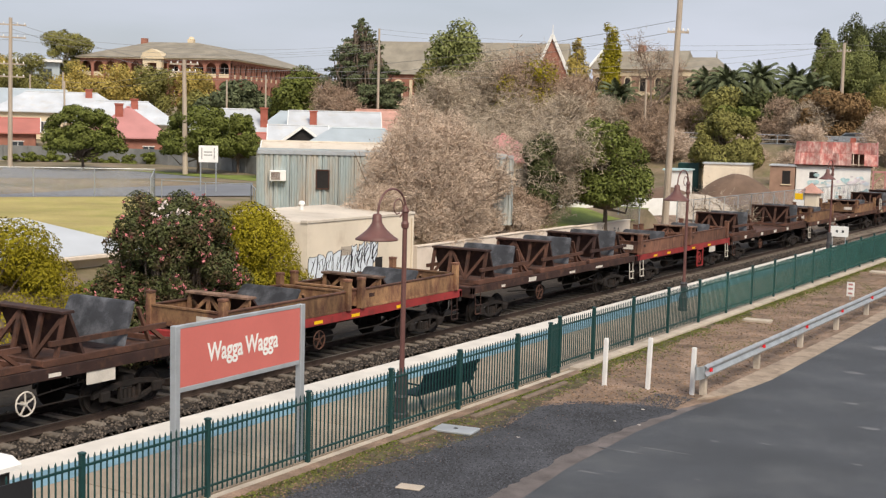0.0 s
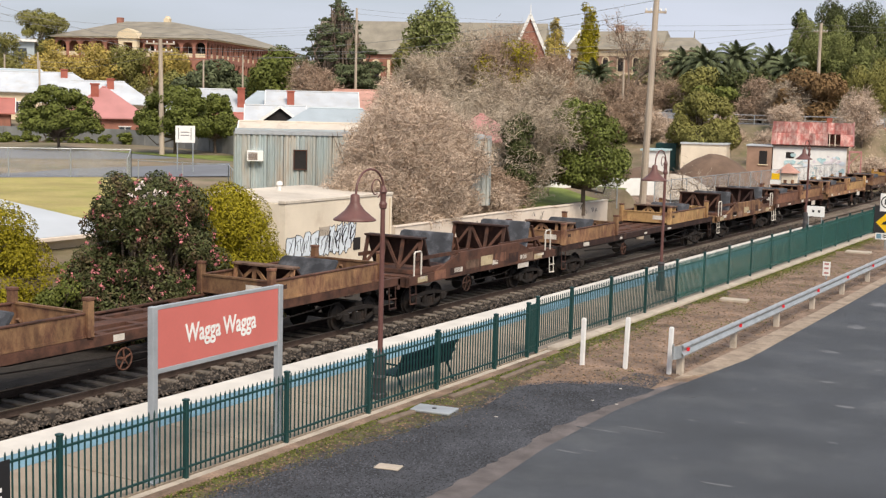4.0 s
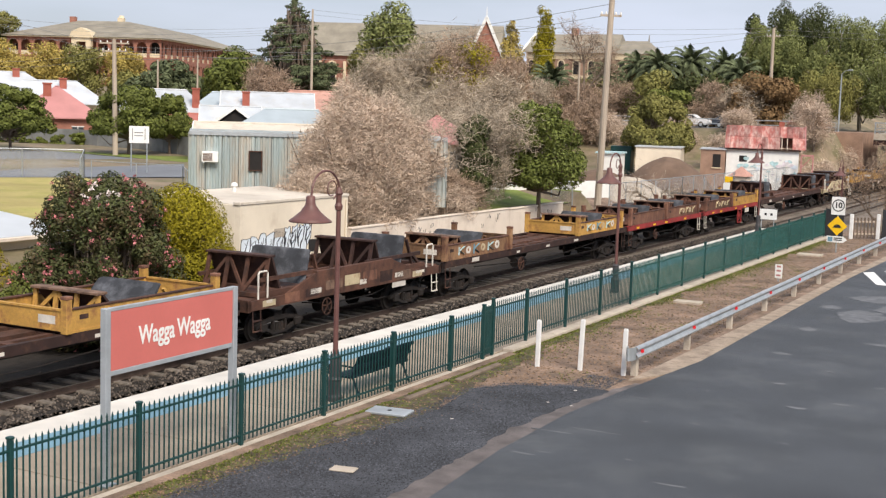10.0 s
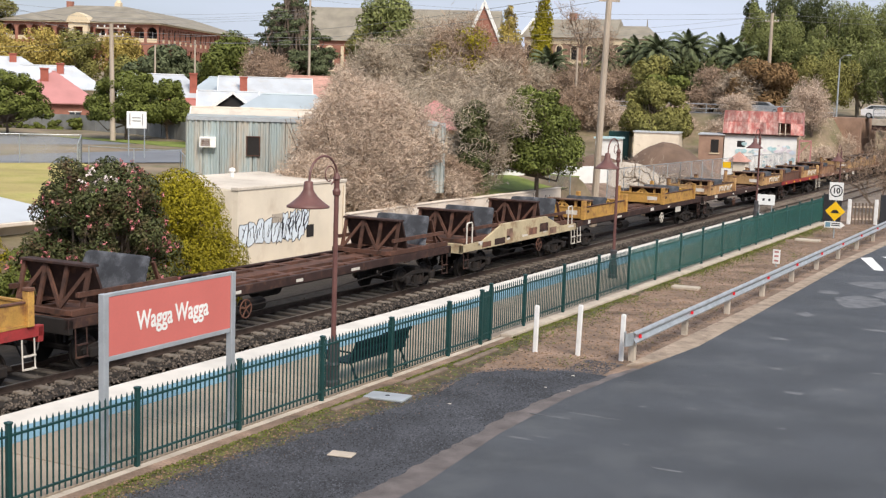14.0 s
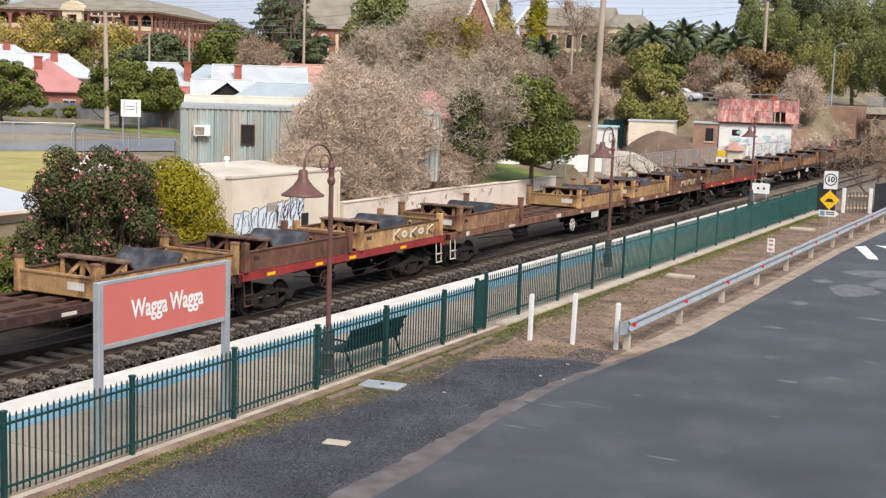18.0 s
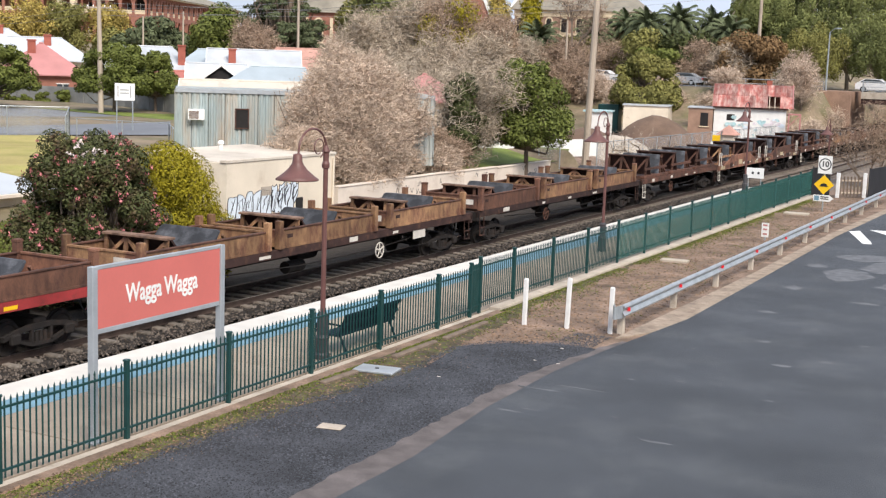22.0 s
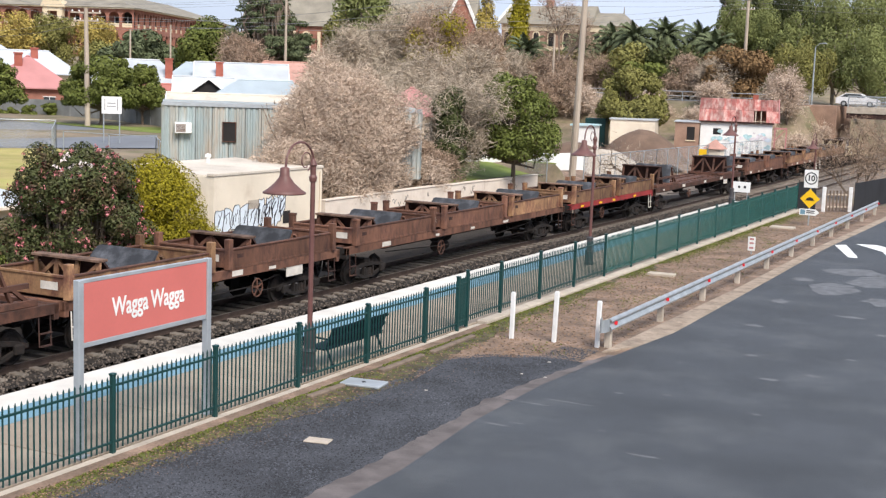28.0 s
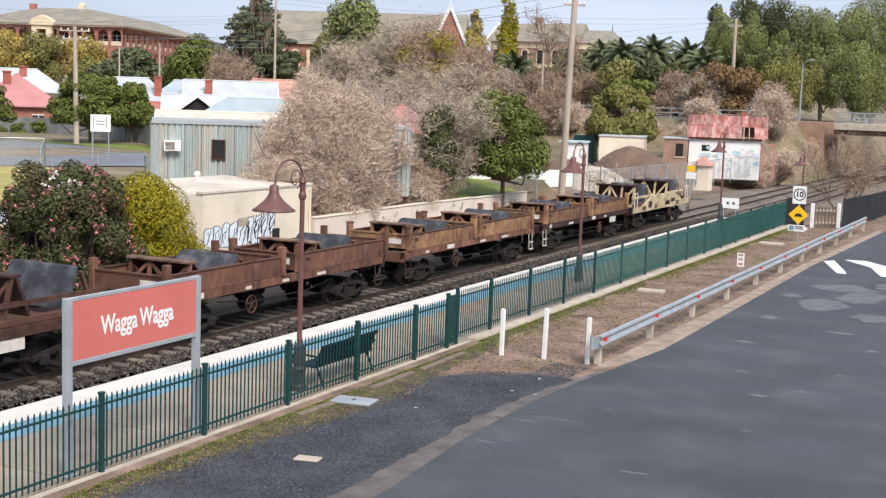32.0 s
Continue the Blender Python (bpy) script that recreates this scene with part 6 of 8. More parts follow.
def paling_fence(a, b, z, h, label):
    f = thing("paling_fence", label, "fence", kind="structure")
    a, b = Vector(a), Vector(b)
    n = max(int((b - a).length / 2.4), 1)
    for i in range(n):
        p, q = a.lerp(b, i / n), a.lerp(b, (i + 1) / n - 0.004)
        part("fence_panel", Geo().beam((p.x, p.y, z + h / 2), (q.x, q.y, z + h / 2), 0.05, h), M["fence_grey"], f)
        part("fence_post", Geo().tube((p.x + 0.05, p.y - 0.05, z - 0.5), (p.x + 0.05, p.y - 0.05, z + h + 0.05), 0.05, 0.05, 6), M["fence_grey"], f)


for end_a, end_b in zip(((-107, 83.5), (-93.5, 90.7), (-89, 92.2), (-80, 90.5), (-72.6, 87.1)), ((-93.5, 90.7), (-89, 92.2), (-80, 90.5), (-72.6, 87.1), (-65.5, 83.5))):
    paling_fence(end_a, end_b, 1.3, 1.75, "dark grey sheet metal boundary fence")


def chain_fence(points, z, h, label, mesh_mat=None, step_m=3.2):
    f = thing("wire_fence", label, "fence")
    for a, b in zip(points, points[1:]):
        a, b = Vector(a), Vector(b)
        n = max(round((b - a).length / step_m), 1)
        for i in range(n + 1):
            p = a.lerp(b, i / n)
            part("post", Geo().tube((p.x, p.y, z - 0.2), (p.x, p.y, z + h), 0.032, 0.032, 6), M["galv"], f)
        part("top_rail", Geo().tube((*a, z + h - 0.03), (*b, z + h - 0.03), 0.024, 0.024, 6), M["galv"], f)
        if mesh_mat:
            part("wire_mesh", Geo().beam((*a, z + h / 2), (*b, z + h / 2), 0.01, h - 0.1), mesh_mat, f, "wire netting")


WIRE = mesh_cloth("chain_wire", (0.35, 0.36, 0.37), 0.82)
chain_fence([(-66, 40), (-61.5, 49.2), (-54.2, 56.6), (-46.6, 48.4)], 1.35, 1.75, "galvanised pipe and wire fence round the lawn", WIRE)
chain_fence([(-54.0, 57.0), (-47.6, 57.6), (-40.2, 49.5)], 1.35, 1.1, "low galvanised pipe rail fence", None)
chain_fence([(-27.8, 74), (-27.6, 88), (-27.2, 100), (-26.8, 118)], 0.0, 1.9, "tall galvanised wire yard fence", WIRE, 2.6)
chain_fence([(-28.6, 70), (-33, 74), (-38, 92)], 0.6, 1.5, "wire fence on the grassy bank", WIRE, 3.0)


def pole(x, y, z, h, r, label, arms=(), lean=0.0):
    p = thing("power_pole", label, "power pole", pose(x, y, z, 0, lean, 0), group="power poles")
    part("shaft", Geo().tube((0, 0, -0.5), (0, 0, h), r, r * 0.68, 10), M["pole_wood"], p)
    for za, ln, turn in arms:
        c, s = math.cos(turn) * ln / 2, math.sin(turn) * ln / 2
        arm = part("cross_arm", Geo().beam((-c, -s, za), (c, s, za), 0.1, 0.12), M["pole_wood"], p)
        for k in (-0.9, -0.45, 0.45, 0.9):
            part("insulator", Geo().lathe([(0.04, za + 0.06), (0.06, za + 0.12), (0.03, za + 0.22)], 6, (c * k, s * k)), M["white"], arm)
    return p


pole(-91.0, 77.0, 0.9, 13.6, 0.22, "tall grey timber power pole with cross-arms", ((13.0, 2.6, 0.9), (11.9, 2.6, 0.9), (9.6, 2.4, 0.9), (8.5, 2.4, 0.9)), 1.0)
pole(-74.0, 80.9, 1.3, 9.7, 0.24, "timber power pole with two cross-arms", ((9.35, 2.4, 0.75), (8.7, 2.0, 0.75)), -1.0)
pole(-26.72, 69.15, -0.9, 17.0, 0.215, "thick pale timber pole beside the railway", ((12.6, 1.2, 0.3),), 1.6)
pole(-95.1, 140.9, 4.0, 14.5, 0.2, "slim pale pole among the houses", ())
pole(-38.4, 155.3, 5.0, 12.0, 0.25, "pale timber pole on the hillside", ((11.0, 1.6, 0.2),))
pole(-110, 128, 2.6, 8.6, 0.15, "short grey timber pole among the houses", ())
pole(-106, 131, 2.6, 9.4, 0.15, "short grey timber pole among the houses", ())
pole(-118, 108, 2.2, 8.0, 0.15, "short grey timber pole among the houses", ())
pole(-56.6, 139, 4.9, 7.0, 0.15, "timber pole by the road", ())
pole(-127, 116, 2.6, 9.0, 0.16, "short grey timber pole among the houses", ())
pole(-140, 122, 3.6, 8.0, 0.16, "short grey timber pole among the houses", ())


def wires():
    runs = [((-91, 77, 13.6), (-74.2, 81.2, 9.9)), ((-91, 77, 12.6), (-95, 141, 16.0)), ((-74.2, 81.2, 9.8), (-38.4, 155.3, 16.2)), ((-74.2, 81.2, 9.4), (-26.2, 69.3, 11.8)), ((-95, 141, 17.8), (-38.4, 155.3, 16.4)), ((-95, 141, 15.5), (-170, 120, 15)), ((-38.4, 155.3, 16.2), (30, 170, 18)), ((-74.2, 81.2, 9.9), (-140, 122, 11.2)), ((-91, 77, 12.6), (-130, 20, 12))]
    for a, b in runs:
        a, b = Vector(a), Vector(b)
        for off in (0.0, 0.6):
            pts = [a.lerp(b, t) + Vector((0, 0, off - 4 * t * (1 - t) * (a - b).length * 0.018)) for t in np.linspace(0, 1, 11)]
            solid("overhead_wire", Geo().path(pts, 0.014, 4), M["wire"], "thin grey overhead wire between poles", "cable", group="overhead wires")


wires()


def street_board():
    s = thing("street_board", "white street direction board on two posts", "sign", pose(-56.65, 64.15, 1.35, 0, 0, 41))
    for x in (-0.5, 0.5):
        part("post", Geo().tube((x, 0, -0.2), (x, 0, 3.02), 0.045, 0.045, 6), M["galv"], s)
    b = part("board", Geo().box(-0.63, -0.08, 1.95, 0.63, -0.05, 3.05, 0.005), M["white"], s)
    for x in (-0.45, 0.35):
        part("symbol_bar", Geo().box(x, -0.088, 2.15, x + 0.05, -0.082, 2.9), M["wire"], b)
    for z in (2.4, 2.6):
        part("text_bar", Geo().box(-0.3, -0.088, z, 0.25, -0.082, z + 0.06), M["wire"], b)


street_board()


# ---- houses, school, church ----
def house(x, y, ridge, turn, w, d, wall_h, rise, roof, walls, label, hip=0.0, chimneys=(), windows=3, gable=None):
    """A cottage whose roof ridge lies at a given height."""
    z = ridge - wall_h - rise
    h = thing("house", label, "house", pose(x, y, z, 0, 0, turn), group="street houses")
    part("wall", Geo().box(-w / 2, -d / 2, -2.6, w / 2, d / 2, wall_h), M[walls], h)
    o = 0.5
    rx, ry = w / 2 + o, d / 2 + o
    lx = max(rx - hip * ry, 0.05) if hip else rx
    top = wall_h + rise
    vs = [(-rx, -ry, wall_h), (rx, -ry, wall_h), (rx, ry, wall_h), (-rx, ry, wall_h), (-lx, 0, top), (lx, 0, top)]
    lo = [(a, b, c - 0.12) for a, b, c in vs[:4]]
    part("roof", Geo().add(vs + lo, [(0, 1, 5, 4), (1, 2, 5), (2, 3, 4, 5), (3, 0, 4), (0, 6, 7, 1), (1, 7, 8, 2), (2, 8, 9, 3), (3, 9, 6, 0), (6, 9, 8, 7)]), M[roof], h)
    if not hip:
        for s in (-1, 1):
            part("barge_board", Geo().beam((s * rx, -ry, wall_h), (s * lx, 0, top), 0.08, 0.2).beam((s * rx, ry, wall_h), (s * lx, 0, top), 0.08, 0.2), M["white"], h)
    part("ridge_cap", Geo().tube((-lx, 0, top), (lx, 0, top), 0.12, 0.12, 6), M[roof], h)
    for cx, cy, ch in chimneys:
        c = part("chimney", Geo().box(cx - 0.4, cy - 0.3, wall_h, cx + 0.4, cy + 0.3, top + ch), M["chimney"], h, "red brick chimney")
        part("chimney_cap", Geo().box(cx - 0.48, cy - 0.38, top + ch + 0.001, cx + 0.48, cy + 0.38, top + ch + 0.15), M["chimney"], c)
    for i in range(windows):
        wx = -w / 2 + w * (i + 0.5) / windows
        win = part("window", Geo().box(wx - 0.55, -d / 2 - 0.03, 0.9, wx + 0.55, -d / 2 - 0.004, 2.1), M["glass"], h, "dark window")
        part("window_frame", Geo().box(wx - 0.63, -d / 2 - 0.06, 0.82, wx + 0.63, -d / 2 - 0.034, 0.9).box(wx - 0.63, -d / 2 - 0.06, 2.1, wx + 0.63, -d / 2 - 0.034, 2.18).box(wx - 0.03, -d / 2 - 0.06, 0.9, wx + 0.03, -d / 2 - 0.034, 2.1), M["white"], win)
    if gable:
        gx, gw = gable
        t2 = wall_h + gw * 0.42
        v2 = [(gx - gw / 2 - 0.3, -ry - 1.6, wall_h), (gx + gw / 2 + 0.3, -ry - 1.6, wall_h), (gx, -ry - 1.6, t2), (gx - gw / 2 - 0.3, 0, wall_h), (gx + gw / 2 + 0.3, 0, wall_h), (gx, 0, t2)]
        part("gable_roof", Geo().add(v2, [(0, 2, 5, 3), (2, 1, 4, 5)]), M[roof], h)
        # the gable's shadow is painted: its infill has a near-black colour
        part("gable_front", Geo().add([(gx - gw / 2, -ry - 1.3, wall_h), (gx + gw / 2, -ry - 1.3, wall_h), (gx, -ry - 1.3, t2 - 0.15), (gx - gw / 2, -ry - 1.2, wall_h), (gx + gw / 2, -ry - 1.2, wall_h), (gx, -ry - 1.2, t2 - 0.15)], [(0, 1, 2), (5, 4, 3), (0, 3, 4, 1), (1, 4, 5, 2), (2, 5, 3, 0)]), M["dark"], h, "shadowed gable infill")
        part("barge_board", Geo().beam(v2[0], v2[2], 0.1, 0.25).beam(v2[1], v2[2], 0.1, 0.25), M["white"], h)
        part("gable_wall", Geo().box(gx - gw / 2, -ry - 1.1, -2.6, gx + gw / 2, -d / 2 - 0.07, wall_h), M[walls], h)
    return h


house(-110.5, 92.4, 5.7, 48, 7.0, 7, 3.0, 1.5, "roof_red", "brick", "brick house with faded red iron roof", 0.0, (), 2)
house(-121.5, 110.8, 8.9, 46, 15.5, 9, 3.3, 2.4, "roof_pale", "stone_cream", "white weatherboard house with pale hipped iron roof", 0.8, ((3.2, -1.0, 0.3),), 4)
house(-127.0, 108.5, 9.2, 52, 11, 8, 3.3, 1.9, "roof_bluegrey", "stone_cream", "house with blue-grey gabled iron roof", 0.0, (), 3)
house(-97.6, 98.0, 7.15, 44, 8.4, 8, 3.0, 3.1, "roof_pink", "brick", "brick house with sun-faded pink pyramid roof", 1.0, ((-0.9, -1.2, 0.2),), 2)
house(-109.5, 109.0, 7.9, 44, 12, 9, 3.2, 2.5, "roof_pale", "stone_cream", "white house with pale hipped iron roof", 0.7, ((1.4, -1.5, 0.2),), 3)
house(-96.3, 112.0, 7.3, 40, 11.5, 9, 3.2, 2.8, "roof_pale", "stone_cream", "white house with pale blue-tinged iron roof", 0.6, ((4.2, -3.2, 0.1),), 3)
COOLED = house(-91.8, 119.6, 7.2, 38, 9.5, 9, 3.2, 2.4, "roof_bluegrey", "stone_cream", "house with blue-grey iron roof and a roof cooler", 0.6, (), 3)
part("roof_cooler", Geo().box(-0.9, -3.4, 4.1, 0.7, -2.2, 5.2, 0.05), M["concrete"], COOLED, "grey evaporative cooler box")
house(-86.2, 119.0, 7.3, 36, 9.5, 9, 3.2, 2.8, "roof_pale", "stone_cream", "white house with pale iron gables and brick chimney", 0.0, ((-2.4, -2.6, -0.1),), 3)
house(-77.6, 101.0, 5.7, 38, 5.0, 6, 2.6, 1.7, "roof_pale", "stone_cream", "small white house with a dark open gable", 0.0, (), 1, (0.4, 3.9))
house(-80.0, 97.4, 4.9, 40, 7.5, 4.5, 2.3, 1.1, "roof_red", "stone_cream", "low outbuilding with red iron roof and white trim", 0.0, (), 3)
house(-62.4, 85.8, 4.45, 36, 10.5, 6, 2.5, 1.1, "roof_cream", "stone_cream", "low building with rust-stained cream iron roof", 0.0, (), 3)
house(-88.0, 131.5, 7.75, 34, 12.5, 9, 3.2, 2.6, "tiles", "brick", "brick house with terracotta tiled roof", 0.7, ((3.4, -1, 0.3),), 3)
house(-48.6, 90.0, 5.5, 28, 6.4, 6, 2.8, 2.0, "roof_pink", "stone_cream", "cottage with sun-faded pink iron roof", 1.0, (), 2)
house(-70.0, 100.5, 5.6, 36, 9.0, 6, 2.6, 1.5, "roof_bluegrey", "stone_cream", "low house with blue-grey iron roof", 0.7, (), 3)
house(-147.0, 114.0, 8.6, 54, 14, 10, 3.0, 2.4, "roof_pale", "stone_cream", "house with pale iron roof under the trees", 0.7, (), 3)


def arch_opening(geo, cx, y, z, w, h, n=8):
    """A flat arch-headed outline, a little in front of a wall."""
    pts = [(cx - w / 2, z), (cx + w / 2, z), (cx + w / 2, z + h - w / 2)] + [(cx + w / 2 * math.cos(t), z + h - w / 2 + w / 2 * math.sin(t)) for t in np.linspace(0, math.pi, n)[1:]]
    return geo.prism(pts, y, y + 0.06)


def school():
    base_z = 8.6
    s = thing("convent_school", "long red brick building with arcaded verandah and slate hipped roof", "school", pose(-162.5, 190.0, base_z, 0, 0, 22))
    w, d, wall_h = 30.5, 68.0, 8.75
    part("wall", Geo().box(-w, 2.2, -2, -2.62, d, wall_h), M["brick"], s)
    for lo, hi in ((-2.0, 0.8), (4.6, 5.4), (8.3, wall_h)):
        part("arcade_band", Geo().box(-w, 0, lo, 0, 0.4, hi), M["brick"], s, "red brick arcade band")
        part("side_band", Geo().box(-0.4, 0.404, lo, 0, d, hi), M["brick"], s)
    part("eaves_board", Geo().box(-w - 0.7, -0.7, wall_h + 0.004, 0.7, d + 0.7, wall_h + 0.25), M["stone_cream"], s, "pale eaves board")
    n = 12
    for i in range(n):
        cx = -w + (i + 0.5) * w / n
        if i in (5, 6):
            continue
        for z, h in ((5.4, 2.9), (0.8, 3.8)):
            g = Geo()
            pts = [(cx - w / n / 2, z), (cx - 1.0, z), (cx - 1.0, z + h - 1.0)] + [(cx - 1.0 * math.cos(t), z + h - 1.0 + 0.95 * math.sin(t)) for t in np.linspace(0, math.pi, 9)[1:-1]] + [(cx + 1.0, z + h - 1.0), (cx + 1.0, z), (cx + w / n / 2, z), (cx + w / n / 2, z + h), (cx - w / n / 2, z + h)]
            part("arch", g.prism(pts, 0.0, 0.4), M["brick"], s)
            win = part("window", Geo().box(cx - 0.5, 2.14, z + 0.2, cx + 0.5, 2.19, z + 2.0), M["dark"], s)
            part("window_frame", Geo().box(cx - 0.6, 2.08, z + 0.1, cx - 0.5, 2.13, z + 2.1).box(cx + 0.5, 2.08, z + 0.1, cx + 0.6, 2.13, z + 2.1), M["white"], win)
            part("balustrade", Geo().box(cx - 1.0, 0.1, z, cx + 1.0, 0.2, z + 0.75), M["stone_cream"], s, "cream balustrade")
    m = 19
    for i in range(m):
        cy = 1.6 + (i + 0.5) * (d - 2) / m
        for z, h in ((5.4, 2.9), (0.8, 3.8)):
            pts = [(cy - 1.3, z), (cy - 0.9, z), (cy - 0.9, z + h - 0.9)] + [(cy - 0.9 * math.cos(t), z + h - 0.9 + 0.85 * math.sin(t)) for t in np.linspace(0, math.pi, 9)[1:-1]] + [(cy + 0.9, z + h - 0.9), (cy + 0.9, z), (cy + 1.3, z), (cy + 1.3, z + h), (cy - 1.3, z + h)]
            part("arch", Geo().prism(pts, -0.4, 0.0, "x"), M["brick"], s)
            part("balustrade", Geo().box(-0.3, cy - 0.9, z, -0.2, cy + 0.9, z + 0.75), M["stone_cream"], s)
    # near-black sheet behind the side arches: verandah shade given as colour
    part("inner_wall", Geo().box(-2.6, 2.4, -2, -2.4, d - 0.2, wall_h - 0.01), M["dark"], s)
    o, top = 0.9, wall_h + 3.9
    vs = [(-w - o, -o, wall_h + 0.26), (o, -o, wall_h + 0.26), (o, d + o, wall_h + 0.26), (-w - o, d + o, wall_h + 0.26), (-w + 10, 11, top), (-10.5, 11, top), (-10.5, d - 12, top), (-w + 10, d - 12, top)]
    part("roof", Geo().add(vs, [(0, 1, 5, 4), (1, 2, 6, 5), (2, 3, 7, 6), (3, 0, 4, 7), (4, 5, 6, 7), (3, 2, 1, 0)]), M["slate"], s, "weathered slate hipped roof")
    px = -w / 2
    part("portico", Geo().box(px - 1.9, -1.2, -2, px - 0.9, -0.01, wall_h).box(px + 0.9, -1.2, -2, px + 1.9, -0.01, wall_h).box(px - 0.9, -1.2, 8.0, px + 0.9, -0.01, wall_h).box(px - 0.9, -1.2, 4.4, px + 0.9, -0.01, 5.4), M["stone_cream"], s, "cream stone entrance portico")
    part("pediment", Geo().prism([(px - 2.3, wall_h), (px + 2.3, wall_h), (px + 1.7, wall_h + 1.2), (px, wall_h + 1.9), (px - 1.7, wall_h + 1.2)], -1.5, 1.5), M["stone_cream"], s, "cream triangular pediment")
    part("cupola", Geo().box(px + 2.6, 11, top, px + 3.8, 12.2, top + 0.7).lathe([(0.7, top + 0.7), (0.5, top + 1.0), (0.4, top + 1.2)], 8, (px + 3.2, 11.6)), M["stone_cream"], s, "small cream roof cupola")
    part("chimney", Geo().box(-w + 8.4, 10, wall_h, -w + 9.6, 11, top + 0.7), M["brick"], s)


school()


def church():
    z = 7.0
    c = thing("church", "cream and red brick church with long grey roof", "church", pose(-120.3, 202.7, z, 0, 0, 20))
    h, top = 8.2, 14.6
    part("wall", Geo().box(-22, 0, -3, 20, 13, h), M["brick"], c)
    for i in range(9):
        x = -20 + 4.6 * i
        part("buttress", Geo().box(x - 1.9, -0.5, -3, x - 1.4, -0.01, h - 1), M["stone_cream"], c)
        part("window", arch_opening(Geo(), x + 0.5, -0.1, h - 5.4, 1.3, 4.2), M["dark"], c, "arched window")
        part("window_surround", arch_opening(Geo(), x + 0.5, -0.04, h - 5.6, 1.8, 4.7), M["stone_cream"], c, "cream stone surround")
    vs = [(-22.6, -0.6, h), (20.6, -0.6, h), (20.6, 13.6, h), (-22.6, 13.6, h), (-22.6, 6.5, top), (20.6, 6.5, top)]
    part("roof", Geo().add(vs, [(0, 1, 5, 4), (1, 2, 5), (2, 3, 4, 5), (3, 0, 4), (3, 2, 1, 0)]), M["slate"], c, "grey slate roof")
    part("gable_wall", Geo().prism([(15.4, -3), (21.6, -3), (21.6, h), (18.5, top + 0.6), (15.4, h)], -4.2, -0.6), M["brick"], c, "red brick gable front")
    part("gable_trim", Geo().beam((15.2, -4.3, h - 0.2), (18.5, -4.3, top + 0.8), 0.5, 0.5).beam((21.8, -4.3, h - 0.2), (18.5, -4.3, top + 0.8), 0.5, 0.5).tube((18.5, -4.3, top + 0.8), (18.5, -4.3, top + 2.6), 0.12, 0.05, 6), M["white"], c, "white gable edging with finial")
    r = thing("presbytery", "pale brick church hall with grey slate roof", "church hall", pose(-92.4, 222, 7.8, 0, 0, 6))
    part("wall", Geo().box(-8.4, 0, -3, 8.4, 10, 9.4), M["brick_brown"], r)
    part("wing_wall", Geo().box(8.404, 0.4, -3, 15.2, 9.6, 9.3), M["brick_brown"], r)
    for lo, hi in ((8.2, 9.36), (4.6, 5.2)):
        part("band", Geo().box(-8.5, -0.1, lo, 15.3, -0.01, hi), M["stone_cream"], r, "cream stone band")
    part("roof", Geo().add([(-9.2, -0.7, 9.4), (9.0, -0.7, 9.4), (9.0, 10.7, 9.4), (-9.2, 10.7, 9.4), (-8.2, 5, 13.0), (8.6, 5, 13.1)], [(0, 1, 5, 4), (1, 2, 5), (2, 3, 4, 5), (3, 0, 4), (3, 2, 1, 0)]), M["slate"], r)
    part("wing_roof", Geo().add([(8.0, -0.4, 9.3), (16.0, -0.4, 9.3), (16.0, 10.2, 9.3), (8.0, 10.2, 9.3), (8.0, 5, 11.9), (13.6, 5, 11.9)], [(0, 1, 5, 4), (1, 2, 5), (2, 3, 4, 5), (3, 0, 4), (3, 2, 1, 0)]), M["slate"], r)
    part("barge_board", Geo().beam((-9.3, -0.8, 9.3), (-8.3, 5, 13.1), 0.3, 0.5).beam((-9.3, 10.8, 9.3), (-8.3, 5, 13.1), 0.3, 0.5), M["white"], r)
    part("finial", Geo().tube((13.6, 5, 11.8), (13.6, 5, 13.1), 0.15, 0.04, 6), M["slate"], r)
    part("chimney", Geo().box(-1.2, 4.5, 12, 0.0, 5.7, 14.2), M["brick"], r)
    part("porch_gable", Geo().prism([(15.4, 7.6), (17.8, 7.6), (16.6, 10.2)], 0.0, 1.2), M["white"], r, "small white gable")
    part("porch_wall", Geo().box(15.6, 0.05, -3, 17.6, 1.1, 7.59), M["stone_cream"], r)
    for i in range(8):
        x = -7.4 + 2.9 * i
        win = part("window", arch_opening(Geo(), x, -0.16, 5.4, 1.0, 2.5), M["dark"], r)
        part("window_surround", arch_opening(Geo(), x, -0.09, 5.25, 1.5, 2.9), M["stone_cream"], win, "cream stone surround")
    o = thing("modern_block", "flat-roofed blue-grey modern building", "building", pose(-196, 166, ground_z(-196, 166), 0, 0, 45))
    part("wall", Geo().box(-9, 0, -2, 9, 8, 8.4), M["roof_bluegrey"], o)
    part("roof", Geo().box(-9.5, -1, 8.41, 9.5, 8.5, 8.9), M["white"], o)
    for i in range(5):
        part("window", Geo().box(-8 + 3.3 * i, -0.05, 4.6, -5.6 + 3.3 * i, -0.004, 7.2), M["glass"], o)


church()


